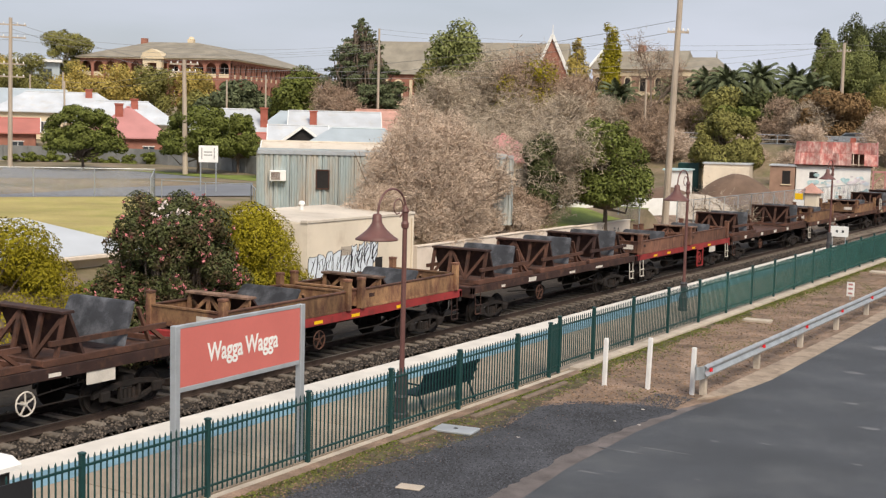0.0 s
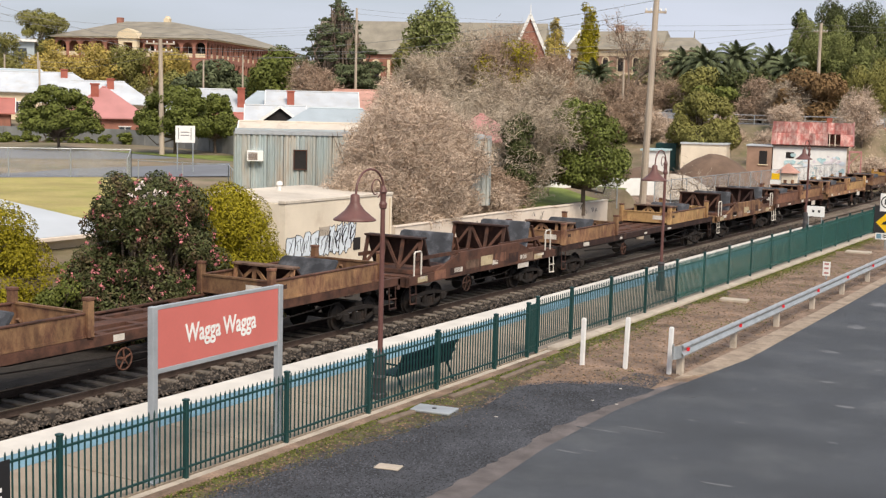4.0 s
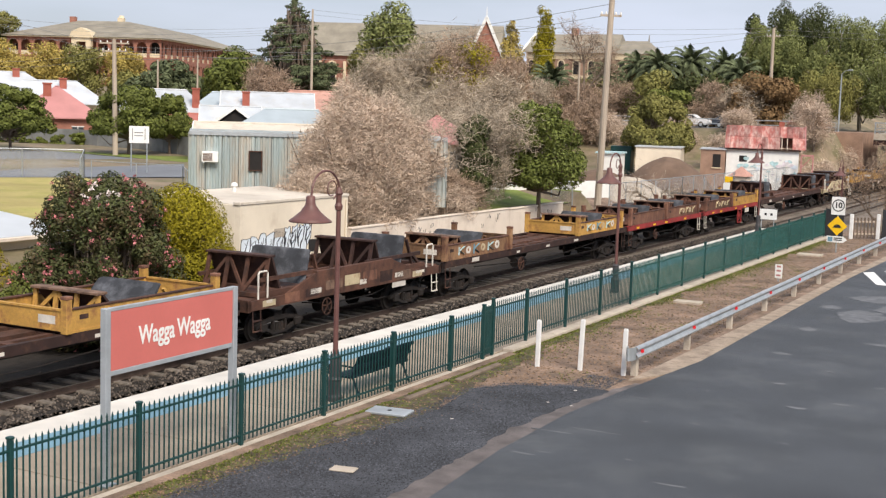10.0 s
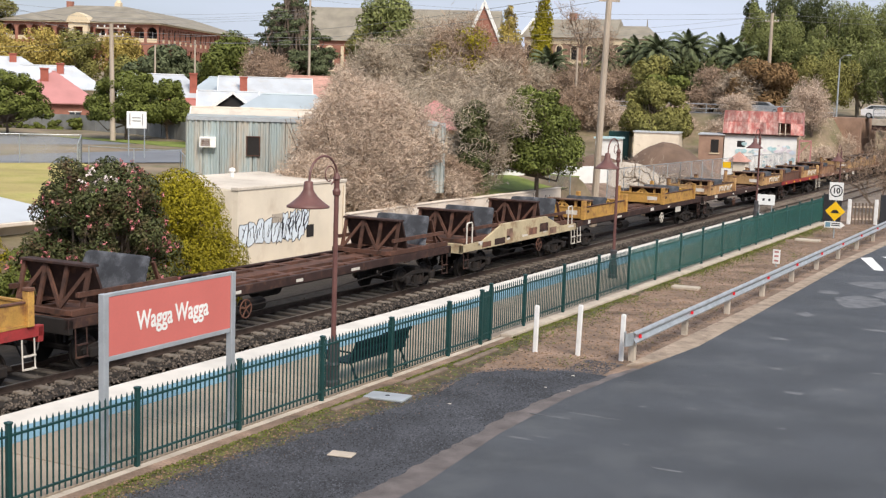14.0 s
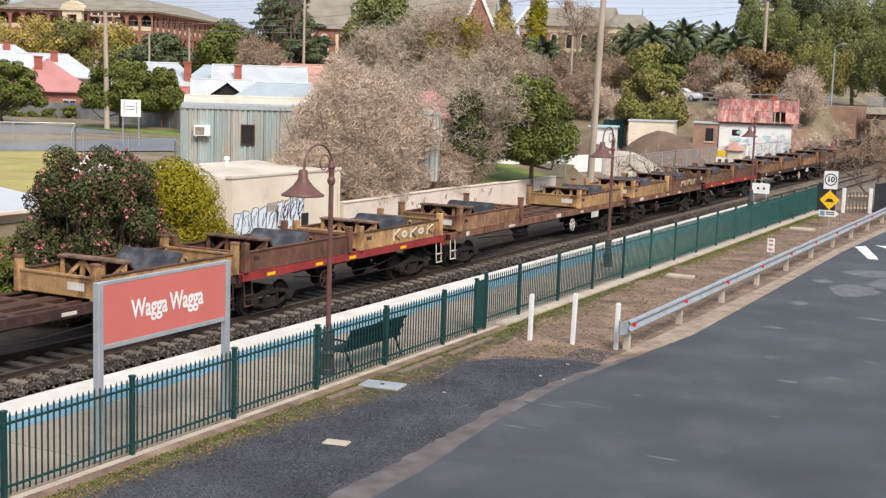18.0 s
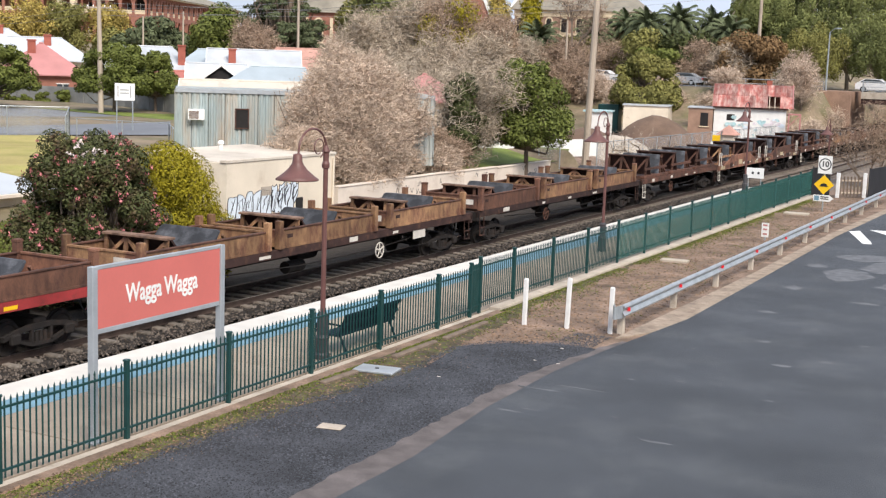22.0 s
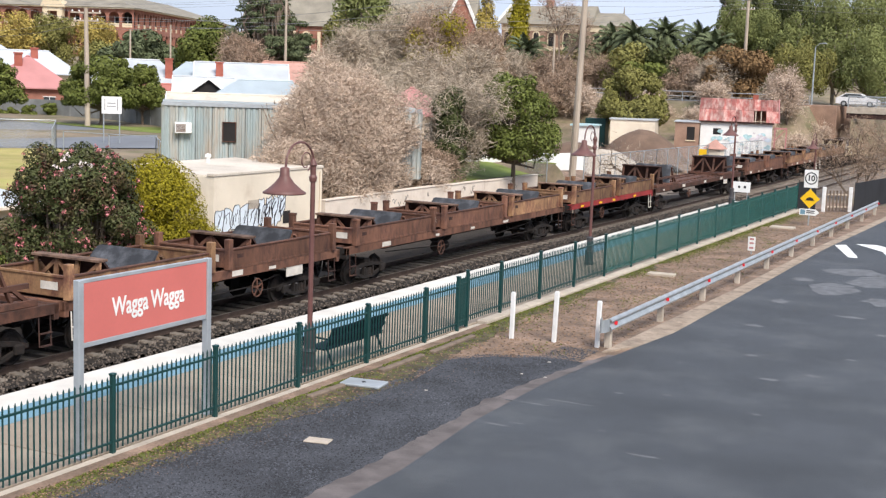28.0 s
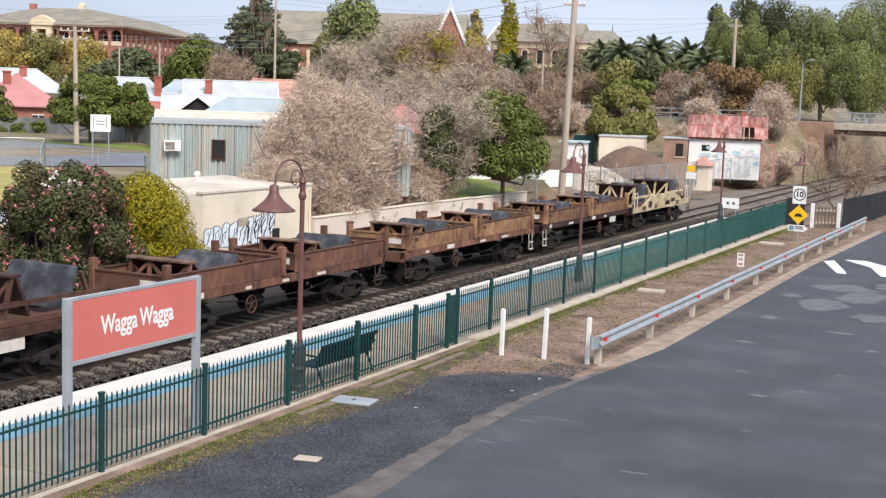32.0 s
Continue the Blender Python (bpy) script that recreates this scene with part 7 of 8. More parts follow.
# ---- the yard and the road bridge ----
def graffiti_shed():
    s = thing("derelict_shed", "derelict shed with rusty red iron roof and painted front", "shed", pose(-29.1, 116.4, 0.3, 0, 0, 14))
    part("front_wall", Geo().box(-3.25, 0, -0.6, 3.15, 0.2, 3.0), M["white"], s, "white wall covered in faded murals")
    part("wall", Geo().box(-3.25, 0.204, -0.6, -3.05, 6, 3.0).box(2.95, 0.204, -0.6, 3.15, 6, 3.0), M["brick_brown"], s)
    part("back_wall", Geo().box(-3.25, 6.0, -0.6, 3.15, 6.2, 3.0), M["brick_brown"], s)
    part("fascia", Geo().box(-3.4, -0.25, 2.98, 3.3, -0.05, 3.16), M["rust_dark"], s)
    n = 13
    for i in range(n):
        x0 = -3.45 + 7.1 * i / n
        for k, (u0, u1) in enumerate(((0.0, 0.52), (0.5, 1.0))):
            if k == 0 and i in (9, 10):
                continue
            z = 0.012 * (i % 2) + 0.02 * k
            y0, y1, z0, z1 = -0.3 + 3.5 * u0, -0.3 + 3.5 * u1, 3.15 + 2.0 * u0 + z, 3.15 + 2.0 * u1 + z
            part("roof_sheet", Geo().add([(x0, y0, z0), (x0 + 7.1 / n, y0, z0), (x0 + 7.1 / n, y1, z1), (x0, y1, z1), (x0, y0, z0 - 0.03), (x0 + 7.1 / n, y0, z0 - 0.03), (x0 + 7.1 / n, y1, z1 - 0.03), (x0, y1, z1 - 0.03)], [(0, 1, 2, 3), (7, 6, 5, 4), (0, 4, 5, 1), (1, 5, 6, 2), (2, 6, 7, 3), (3, 7, 4, 0)]), M["roof_rusty"], s)
    part("back_roof", Geo().add([(-3.45, 3.2, 5.15), (3.65, 3.2, 5.15), (3.65, 6.6, 3.15), (-3.45, 6.6, 3.15)], [(0, 1, 2, 3)]), M["roof_rusty"], s)
    part("roof_frame", Geo().beam((1.62, -0.3, 3.05), (1.62, 3.2, 5.05), 0.08).beam((2.1, -0.3, 3.05), (2.1, 3.2, 5.05), 0.08), M["pole_wood"], s)
    part("barge_board", Geo().beam((3.7, -0.35, 3.1), (3.7, 3.2, 5.2), 0.08, 0.2), M["roof_pink"], s)
    part("chimney", Geo().box(1.3, 3.3, 4.5, 1.8, 3.8, 5.6), M["chimney"], s)
    part("window", Geo().box(-2.1, -0.02, 1.9, -1.4, -0.004, 2.45), M["dark"], s, "small dark window hole")
    r = random.Random(6)
    for i in range(44):
        x, z = r.uniform(-0.6, 2.9), r.uniform(0.3, 2.3)
        if i > 30:
            x = r.uniform(-2.9, -0.6)
        k = r.uniform(0.08, 0.3)
        pts = [(x + k * math.cos(t) * r.uniform(0.7, 1.4), z + k * 0.8 * math.sin(t) * r.uniform(0.6, 1.2)) for t in np.linspace(0, 2 * math.pi, 9)[:-1]]
        y = -0.006 - 0.0015 * i
        part("mural_patch", Geo().prism(pts, y - 0.001, y), M[r.choice(("graf_teal", "graf_teal", "graf_mauve", "graf_white"))], s, "faded mural patch")
    part("porch_post", Geo().box(3.3, -1.0, -0.5, 3.42, -0.88, 2.6).box(4.3, -1.0, -0.5, 4.42, -0.88, 2.6).box(3.3, -1.02, 2.6, 4.42, -0.86, 2.75).beam((3.4, -0.94, 1.6), (4.3, -0.94, 2.6), 0.08), M["roof_pink"], s, "broken porch timber")
    a = thing("brick_annex", "brown brick annex with one window", "building", pose(-33.4, 114.9, 0.3, 0, 0, 14))
    part("wall", Geo().box(-1.0, 0, -0.6, 1.2, 5, 2.9), M["brick_brown"], a)
    part("roof", Geo().box(-1.1, -0.1, 2.9, 1.3, 5.1, 3.0), M["roof_pale"], a)
    w = part("window", Geo().box(0.1, -0.03, 1.3, 0.8, -0.004, 2.5), M["dark"], a)
    part("window_sill", Geo().box(0.0, -0.1, 1.2, 0.9, -0.005, 1.29), M["stone_cream"], w)
    b = thing("white_store", "plain white rendered store building", "building", pose(-37.9, 113.5, 0.3, 0, 0, 14))
    part("wall", Geo().box(-2.2, 0, -0.6, 1.9, 6, 2.9), M["cream_wall"], b)
    part("roof", Geo().box(-2.3, -0.1, 2.9, 2.0, 6.1, 3.02), M["roof_white"], b)
    c = thing("white_shed", "small white shed with green roof", "shed", pose(-41.6, 110.0, 0.35, 0, 0, 10))
    part("wall", Geo().box(-1.0, 0, -0.5, 1.0, 3, 2.2), M["white"], c)
    part("roof", Geo().box(-1.15, -0.2, 2.2, 1.15, 3.2, 2.35), M["graf_teal"], c)
    t = thing("green_tank", "dark green container behind the sheds", "container", pose(-43.0, 117, 0.4, 0, 0, 10))
    part("tank_body", Geo().box(-1.0, 0, 0, 1.0, 2, 2.7, 0.05), M["fence_green"], t)
    p = thing("gate_pier", "cream pier with a pyramid cap", "pier", pose(-26.9, 101.0, 0.0) @ Matrix.Scale(0.78, 4))
    part("shaft", Geo().box(-0.8, -0.8, -0.6, 0.8, 0.8, 2.0, 0.03), M["cream_wall"], p)
    part("cap", Geo().add([(-1.05, -1.05, 2.0), (1.05, -1.05, 2.0), (1.05, 1.05, 2.0), (-1.05, 1.05, 2.0), (0, 0, 3.0)], [(0, 1, 4), (1, 2, 4), (2, 3, 4), (3, 0, 4), (3, 2, 1, 0)]), M["tiles"], p)
    y = thing("yellow_sign", "small yellow track sign on a post", "sign", pose(-26.2, 95.0, -0.6))
    part("post", Geo().tube((0, 0, -0.5), (0, 0, 1.9), 0.04, 0.04, 6), M["galv"], y)
    part("plate", Geo().box(-0.3, -0.06, 1.9, 0.3, -0.03, 2.35), M["yellow"], y)
    part("lower_plate", Geo().box(-0.4, -0.06, 1.35, 0.4, -0.03, 1.85), M["white"], y)


graffiti_shed()


def heaps():
    for x, y, z, r, h, m, label in ((-33.9, 104.0, 0.3, 3.9, 2.7, "pile", "heap of brown earth in the yard"), (-33.0, 91.5, 0.1, 3.6, 1.7, "concrete", "heap of grey gravel in the yard"), (-38.5, 100, 0.3, 3.2, 1.5, "pile", "low heap of brown earth")):
        vs, n, k = [], 28, 9
        for j in range(k):
            for i in range(n):
                a, q = 2 * math.pi * i / n, j / (k - 1)
                rr = r * (1 - q) * (1 + 0.12 * noise.noise((3 * math.cos(a), 3 * math.sin(a), x)))
                zz = h * (1 - (1 - q) ** 1.9) + 0.12 * noise.noise((rr * math.cos(a) * 1.5, rr * math.sin(a) * 1.5, y))
                vs.append((x + rr * math.cos(a), y + rr * math.sin(a), z - 0.3 + zz))
        g = Geo().add(vs, [(j * n + i, j * n + (i + 1) % n, (j + 1) * n + (i + 1) % n, (j + 1) * n + i) for j in range(k - 1) for i in range(n)])
        solid("earth_mound", g, M[m], label, "mound", smooth=True)


heaps()


def road_bridge():
    patch("hill_road", [(-420, 141), (-24.75, 141), (-24.75, 150), (-420, 150)], 120, 4, M["road_far"], 0.06, "grey bitumen road on the embankment", "road")
    b = thing("road_bridge", "concrete road bridge with grey steel parapet over the railway", "bridge", kind="structure")
    part("bridge_deck", Geo().box(-23.6, 140.6, 4.3, 330, 150.6, 4.96), M["concrete"], b)
    part("girder", Geo().box(-23.6, 140.7, 3.75, 60, 141.1, 4.296).box(-23.6, 150.1, 3.75, 60, 150.5, 4.296), M["rust_dark"], b)
    part("abutment", Geo().box(-28.6, 140.8, -1.5, -24.7, 150.4, 4.99), M["brick_brown"], b, "brown brick abutment")
    for y in (142, 145.5, 149):
        part("pier", Geo().box(-16.9, y - 0.4, -1.5, -16.1, y + 0.4, 4.29), M["concrete"], b)
    n = 30
    for side in (140.75, 150.45):
        part("parapet_rail", Geo().box(-23.6, side - 0.05, 6.05, 330, side + 0.05, 6.15).box(-23.6, side - 0.04, 5.5, 330, side + 0.04, 5.56).box(-23.6, side - 0.04, 5.15, 330, side + 0.04, 5.2), M["galv"], b)
    for i in range(n):
        x = -23.5 + 2.9 * i
        part("parapet_post", Geo().box(x - 0.06, 140.69, 4.97, x + 0.06, 140.81, 6.1), M["galv"], b)
    part("mesh_panel", Geo().box(-23.5, 140.64, 5.0, 10, 140.66, 6.05), WIRE, b, "wire mesh infill")
    f = thing("road_rail", "low pipe handrail along the embankment road", "railing")
    for i in range(26):
        x = -27.6 - 2.8 * i
        part("post", Geo().tube((x, 140.9, 4.7), (x, 140.9, 6.0), 0.05, 0.05, 5), M["galv_dull"], f)
    part("top_bar", Geo().tube((-27.6, 140.9, 5.95), (-97.6, 140.9, 5.95), 0.045, 0.045, 5).tube((-27.6, 140.9, 5.45), (-97.6, 140.9, 5.45), 0.04, 0.04, 5), M["galv_dull"], f)
    s = thing("street_lamp", "slim grey street lamp on the road", "street lamp", pose(-29.4, 151.5, 4.9))
    part("column", Geo().tube((0, 0, 0), (0, 0, 6.6), 0.11, 0.07, 8), M["galv"], s)
    part("arm", Geo().path([(0, 0, 6.6), (0.5, -0.4, 7.0), (1.0, -0.8, 7.05)], 0.05), M["galv"], s)
    part("lantern", Geo().box(0.9, -1.1, 6.97, 1.4, -0.7, 7.11, 0.03), M["galv"], s)


road_bridge()

CARS = []


def car(paint, label):
    """A parked or passing car, 4.4 m long, nose towards +x."""
    c = thing("car", label, "car", group="cars on the road")
    side = [(-2.2, 0.35), (-1.8, 0.3), (1.8, 0.3), (2.2, 0.4), (2.2, 0.7), (1.95, 0.86), (1.0, 0.98), (0.35, 1.42), (-1.2, 1.45), (-2.0, 1.02), (-2.22, 0.9)]
    g = Geo().prism(side, -0.82, 0.82)
    part("body", g, M[paint], c)
    part("window", Geo().prism([(0.85, 1.0), (0.3, 1.36), (-1.15, 1.39), (-1.75, 1.04)], -0.826, 0.826), M["glass"], c, "dark side glass")
    for x in (-1.35, 1.35):
        for y in (-0.8, 0.8):
            w = part("wheel", Geo().tube((0, -0.1, 0), (0, 0.1, 0), 0.32, 0.32, 14), M["tyre"], c, m=pose(x, y, 0.32))
            part("rim", Geo().tube((0, -0.11, 0), (0, 0.11, 0), 0.2, 0.2, 10), M["galv"], w)
    part("tail_light", Geo().box(-2.24, -0.75, 0.72, -2.2, -0.5, 0.9), M["red_refl"], c)
    part("headlight", Geo().box(2.18, -0.75, 0.62, 2.21, -0.45, 0.75), M["white"], c)
    return c


def make_cars():
    """Traffic on the hill road: paint, label, and (seconds, place along the road)."""
    runs = [
        ("car_white", "white car driving along the hill road", [(1, -54.3), (2, -45.2), (3, -37.7)]),
        ("car_silver", "silver car driving along the hill road", [(0, -35.3), (2, -58.1)]),
        ("car_silver", "silver car driving along the hill road", [(2, -35.5), (3, -44.6)]),
        ("car_white", "white car driving along the hill road", [(3, -54.8), (6, -32.1)]),
        ("car_red", "dark red car driving along the hill road", [(6, -54.2), (8, -43.8), (10, -31.1), (11, -24.3)]),
        ("car_white", "white car crossing the road bridge", [(6, -43.0), (8, -31.9), (9, -25.1)]),
        ("car_white", "white car slowing near the road bridge", [(8, -57.5), (10, -44.4), (11, -39.2), (12, -33.7), (13, -27.9), (14, -23.0)]),
        ("car_dark", "dark blue car driving along the hill road", [(8, -52.4), (11, -33.3), (12, -26.7)]),
        ("car_silver", "silver car driving along the hill road", [(11, -54.0), (13, -43.0), (14, -35.8)]),
        ("car_white", "white wagon car on the hill road", [(17, -54.1), (18, -44.7), (19, -37.0), (20, -33.3), (21, -27.3), (22, -22.5)]),
        ("car_silver", "silver car driving along the hill road", [(20, -27.6), (21, -36.4)]),
        ("car_white", "white car driving along the hill road", [(22, -53.4), (23, -44.9), (25, -34.0), (28, -23.0)]),
        ("car_dark", "dark blue car driving along the hill road", [(23, -30.7), (24, -39.8)]),
    ]
    for paint, label, seen in runs:
        c = car(paint, label)
        ahead = seen[1][1] > seen[0][1]
        y, turn = (143.8, 0) if ahead else (147.6, 180)
        v = 9.0 if ahead else -9.0
        t0, x0 = seen[0]
        t1, x1 = seen[-1]
        rows = ([(0.0, x0 - v * t0)] if t0 else []) + seen + [(32.0, x1 + v * (32 - t1))]
        CARS.append((c, [(float(t), pose(x, y, 4.965, 0, 0, turn)) for t, x in rows]))
        c.matrix_basis = CARS[-1][1][0][1]
    parked = car("car_white", "white van parked on the hillside below the church")
    parked.matrix_basis = pose(-89.5, 206.0, ground_z(-89.5, 206.0) + 0.02, 0, 0, 25)


make_cars()


# ---- trees and shrubs ----
def leaf_mesh(name, centres, size, material, rng, flat=0.0, droop=0.0, out=None):
    """Many small bent leaf sprays, turned at random or roughly outwards from their clump."""
    n = len(centres)
    c = rng.normal(size=(n, 3))
    if out is not None:
        c = out + 0.42 * c + np.array([0.0, 0.0, 0.25])
    c /= np.linalg.norm(c, axis=1)[:, None] + 1e-9
    b = np.cross(c, rng.normal(size=(n, 3)))
    b[:, 2] -= droop * np.linalg.norm(b, axis=1)
    b /= np.linalg.norm(b, axis=1)[:, None] + 1e-9
    a = np.cross(b, c)
    a /= np.linalg.norm(a, axis=1)[:, None] + 1e-9
    s = size * rng.uniform(0.6, 1.3, (n, 1))
    mid = centres + c * s * 0.18
    p = np.stack([centres - b * s, mid - a * s * 0.45, centres + b * s, mid + a * s * 0.45], 1).reshape(-1, 3)
    f = np.arange(4 * n).reshape(-1, 4)
    return sheet(name, p, f, material)


def clumps(rng, blobs, count, shell=0.55, ways=False):
    """Points in the outer part of a set of (x, y, z, radius, squash) balls, and the ways out of them."""
    w = np.array([b[3] ** 2 for b in blobs])
    k = rng.choice(len(blobs), count, p=w / w.sum())
    d = rng.normal(size=(count, 3))
    d /= np.linalg.norm(d, axis=1)[:, None]
    r = shell + (1 - shell) * rng.random(count) ** 0.5
    B = np.array(blobs)[k]
    q = d * (B[:, 3] * r)[:, None]
    q[:, 2] *= B[:, 4]
    return (B[:, :3] + q, d) if ways else B[:, :3] + q


def limbs(geo, rng, start, way, length, r, depth, spread, tips, up=0.15, sides=5):
    """A branch that forks into thinner ones."""
    p, d = np.array(start, float), np.array(way, float)
    steps = 3 if depth > 1 else 2
    for i in range(steps):
        d = d + rng.normal(size=3) * 0.16 + np.array([0, 0, up * 0.3])
        d /= np.linalg.norm(d)
        q = p + d * length / steps
        geo.tube(p, q, r * (1 - 0.25 * i / steps), r * (1 - 0.25 * (i + 1) / steps), sides if depth > 1 else 3, False)
        p = q
        if depth and i:
            for _ in range(2 if depth > 1 else 3):
                e = d + rng.normal(size=3) * spread
                e[2] += up
                limbs(geo, rng, p, e / np.linalg.norm(e), length * rng.uniform(0.5, 0.75), r * 0.55, depth - 1, spread, tips, up, sides)
    tips.append(p)


def twig_mesh(name, tips, rng, per, length, material, droop=0.0, width=0.012):
    """Fine twigs round the ends of branches, each a thin bent sliver."""
    t = np.repeat(np.array(tips), per, 0)
    n = len(t)
    d = rng.normal(size=(n, 3))
    d[:, 2] = d[:, 2] * 0.7 + 0.25 - droop
    d /= np.linalg.norm(d, axis=1)[:, None]
    s = t + rng.normal(size=(n, 3)) * length * 0.35
    e = s + d * length * rng.uniform(0.5, 1.2, (n, 1))
    w = np.cross(d, rng.normal(size=(n, 3)))
    w *= width / (np.linalg.norm(w, axis=1)[:, None] + 1e-9)
    bend = (s + e) / 2 + rng.normal(size=(n, 3)) * length * 0.1
    p = np.stack([s, bend + w, e, bend - w], 1).reshape(-1, 3)
    return sheet(name, p, np.arange(4 * n).reshape(-1, 4), material)


def leafy_tree(x, y, h, blobs, material, leaf, count, label, name="tree", trunk=0.2, z=None, bark="bark", droop=0.0, seed=0, category="tree", shell=0.5):
    """A trunk, limbs that reach the clumps, and a crown of leaf sprays."""
    rng = np.random.default_rng(seed + int(abs(x) * 7))
    base = ground_z(x, y) if z is None else z
    t = thing(name, label, category, pose(x, y, base))
    g = Geo()
    top = min(b[2] for b in blobs)
    fork = np.array([0.1 * h * rng.normal() * 0.1, 0, max(top * 0.7, 0.3)])
    g.tube((0, 0, -0.3), fork, trunk, trunk * 0.75, 8)
    for b in blobs:
        a, c = fork, np.array(b[:3])
        m = (a + c) / 2 + rng.normal(size=3) * 0.08 * h
        g.tube(a, m, trunk * 0.5, trunk * 0.3, 5, False).tube(m, c, trunk * 0.3, trunk * 0.1, 5, False)
    part("trunk", g, M[bark], t)
    pts, out = clumps(rng, blobs, count, shell, True)
    over = pts[:, 2] > 0.05
    tagged(part("crown", leaf_mesh("crown", pts[over], leaf, M[material], rng, 0, droop, out[over]), None, t), kind="stuff")
    return t


def ball_blobs(rng, w, h, z0, n, k=0.42, dome=False):
    """Clumps that fill an egg-shaped crown w wide and h high from z0 up."""
    d = rng.normal(size=(n, 3))
    d /= np.linalg.norm(d, axis=1)[:, None]
    d *= (0.75 * rng.random(n) ** 0.4)[:, None]
    if dome:
        up = rng.random(n)
        a, out = rng.random(n) * 2 * math.pi, np.sqrt(1 - (0.92 * up) ** 2.2) * (0.3 + 0.7 * rng.random(n) ** 0.35)
        d = np.stack([out * np.cos(a), out * np.sin(a), 2 * up - 1], -1)
    r = k * min(w, h) * rng.uniform(0.38, 0.8, n)
    q = min(1.0, max(0.6, h / w))
    across = (np.abs(d[:, :2]).max(1) * w / 2 + r).max()
    lo, hi = (d[:, 2] * h / 2 - r * q).min(), (d[:, 2] * h / 2 + r * q).max()
    e, f = w / 2 / across, h / (hi - lo)
    core = []
    if dome:
        core = [(0.3 * w * math.cos(0.8 * i), 0.3 * w * math.sin(0.8 * i), z0 + h * (0.22 + 0.1 * (i % 2)), 0.2 * w, q) for i in range(8)] + [(0.0, 0.0, z0 + h * 0.74, 0.21 * w, q)]
    return core + [(d[i, 0] * w / 2 * e, d[i, 1] * w / 2 * e, z0 + (d[i, 2] * h / 2 - lo) * f, r[i] * min(e, f), q) for i in range(n)]


def bare_tree(x, y, h, label, material="twig_grey", bark="bark", seed=0, depth=3, spread=0.55, up=0.25, per=14, twig=0.8, trunk=0.25, stems=1, z=None, droop=0.0, name="bare_tree", width=0.014):
    rng = np.random.default_rng(seed)
    base = ground_z(x, y) if z is None else z
    t = thing(name, label, "tree", pose(x, y, base))
    g, tips = Geo(), []
    for s in range(stems):
        way = np.array([rng.normal() * 0.5 * (stems > 1), rng.normal() * 0.5 * (stems > 1), 1.0])
        limbs(g, rng, (rng.normal() * 0.2 * (stems > 1), rng.normal() * 0.2 * (stems > 1), -0.3), way / np.linalg.norm(way), h * 0.5, trunk, depth, spread, tips, up)
    tips = [p for p in tips if p[2] > 0.1]
    k = h / max(p[2] for p in tips)
    part("trunk", g, M[bark], t, m=Matrix.Scale(k, 4))
    tw = twig_mesh("crown", np.array(tips) * k, rng, per, twig, M[material], droop, width)
    tagged(part("crown", tw, None, t), kind="stuff")
    return t


def palm(x, y, trunk_h, r, seed):
    rng = np.random.default_rng(seed)
    t = thing("palm", "date palm with a thick trunk and arching fronds", "palm", pose(x, y, ground_z(x, y)), group="palms")
    part("trunk", Geo().tube((0, 0, -0.4), (0, 0, trunk_h), 0.5, 0.42, 9).lathe([(0.45, trunk_h - 0.6), (0.75, trunk_h), (0.4, trunk_h + 0.5)], 9), M["bark"], t)
    n = 58
    for i in range(n):
        a, e = 2.4 * i + rng.normal() * 0.1, -0.35 + 1.75 * i / n
        vs, fs = [], []
        p, d = np.array([0, 0, trunk_h + 0.2]), np.array([math.cos(a) * math.cos(e), math.sin(a) * math.cos(e), math.sin(e)])
        k = 14
        ribs = []
        for j in range(k + 1):
            ribs.append((p.copy(), d.copy()))
            p = p + d * r / k
            d = d - np.array([0, 0, 0.13])
            d /= np.linalg.norm(d)
        for j in range(1, k + 1):
            q, w = ribs[j]
            side = np.cross(w, (0, 0, 1))
            side /= np.linalg.norm(side) + 1e-9
            for s in (-1, 1):
                for f in (0.0, 0.2, 0.4, 0.6, 0.8):
                    b = q + (ribs[j - 1][0] - q) * f
                    tip = b + side * s * 0.75 * math.sin(math.pi * (j - f + 0.6) / (k + 1.6)) + w * 0.4 - np.array([0, 0, 0.42])
                    m = len(vs)
                    vs += [b, b + w * 0.075, tip]
                    fs.append((m, m + 1, m + 2))
        part("frond", Geo().add(vs, fs), M["leaf_cedar"] if i > 12 else M["leaf_brown"], t)
    return t


def crowned(x, y, h, w, material, leaf, count, label, seed, clear=0.1, name="tree", category="tree", n=30, k=0.36, z=None, bark="bark", droop=0.0, shell=0.5, dome=False):
    """A leafy tree h high and w wide whose crown begins at a share of its height."""
    rng = np.random.default_rng(seed)
    return leafy_tree(x, y, h, ball_blobs(rng, w, h * (1 - clear), h * clear, n, k, dome), material, leaf, count, label, name, max(0.1, h * 0.025), z, bark, droop, seed, category, shell)


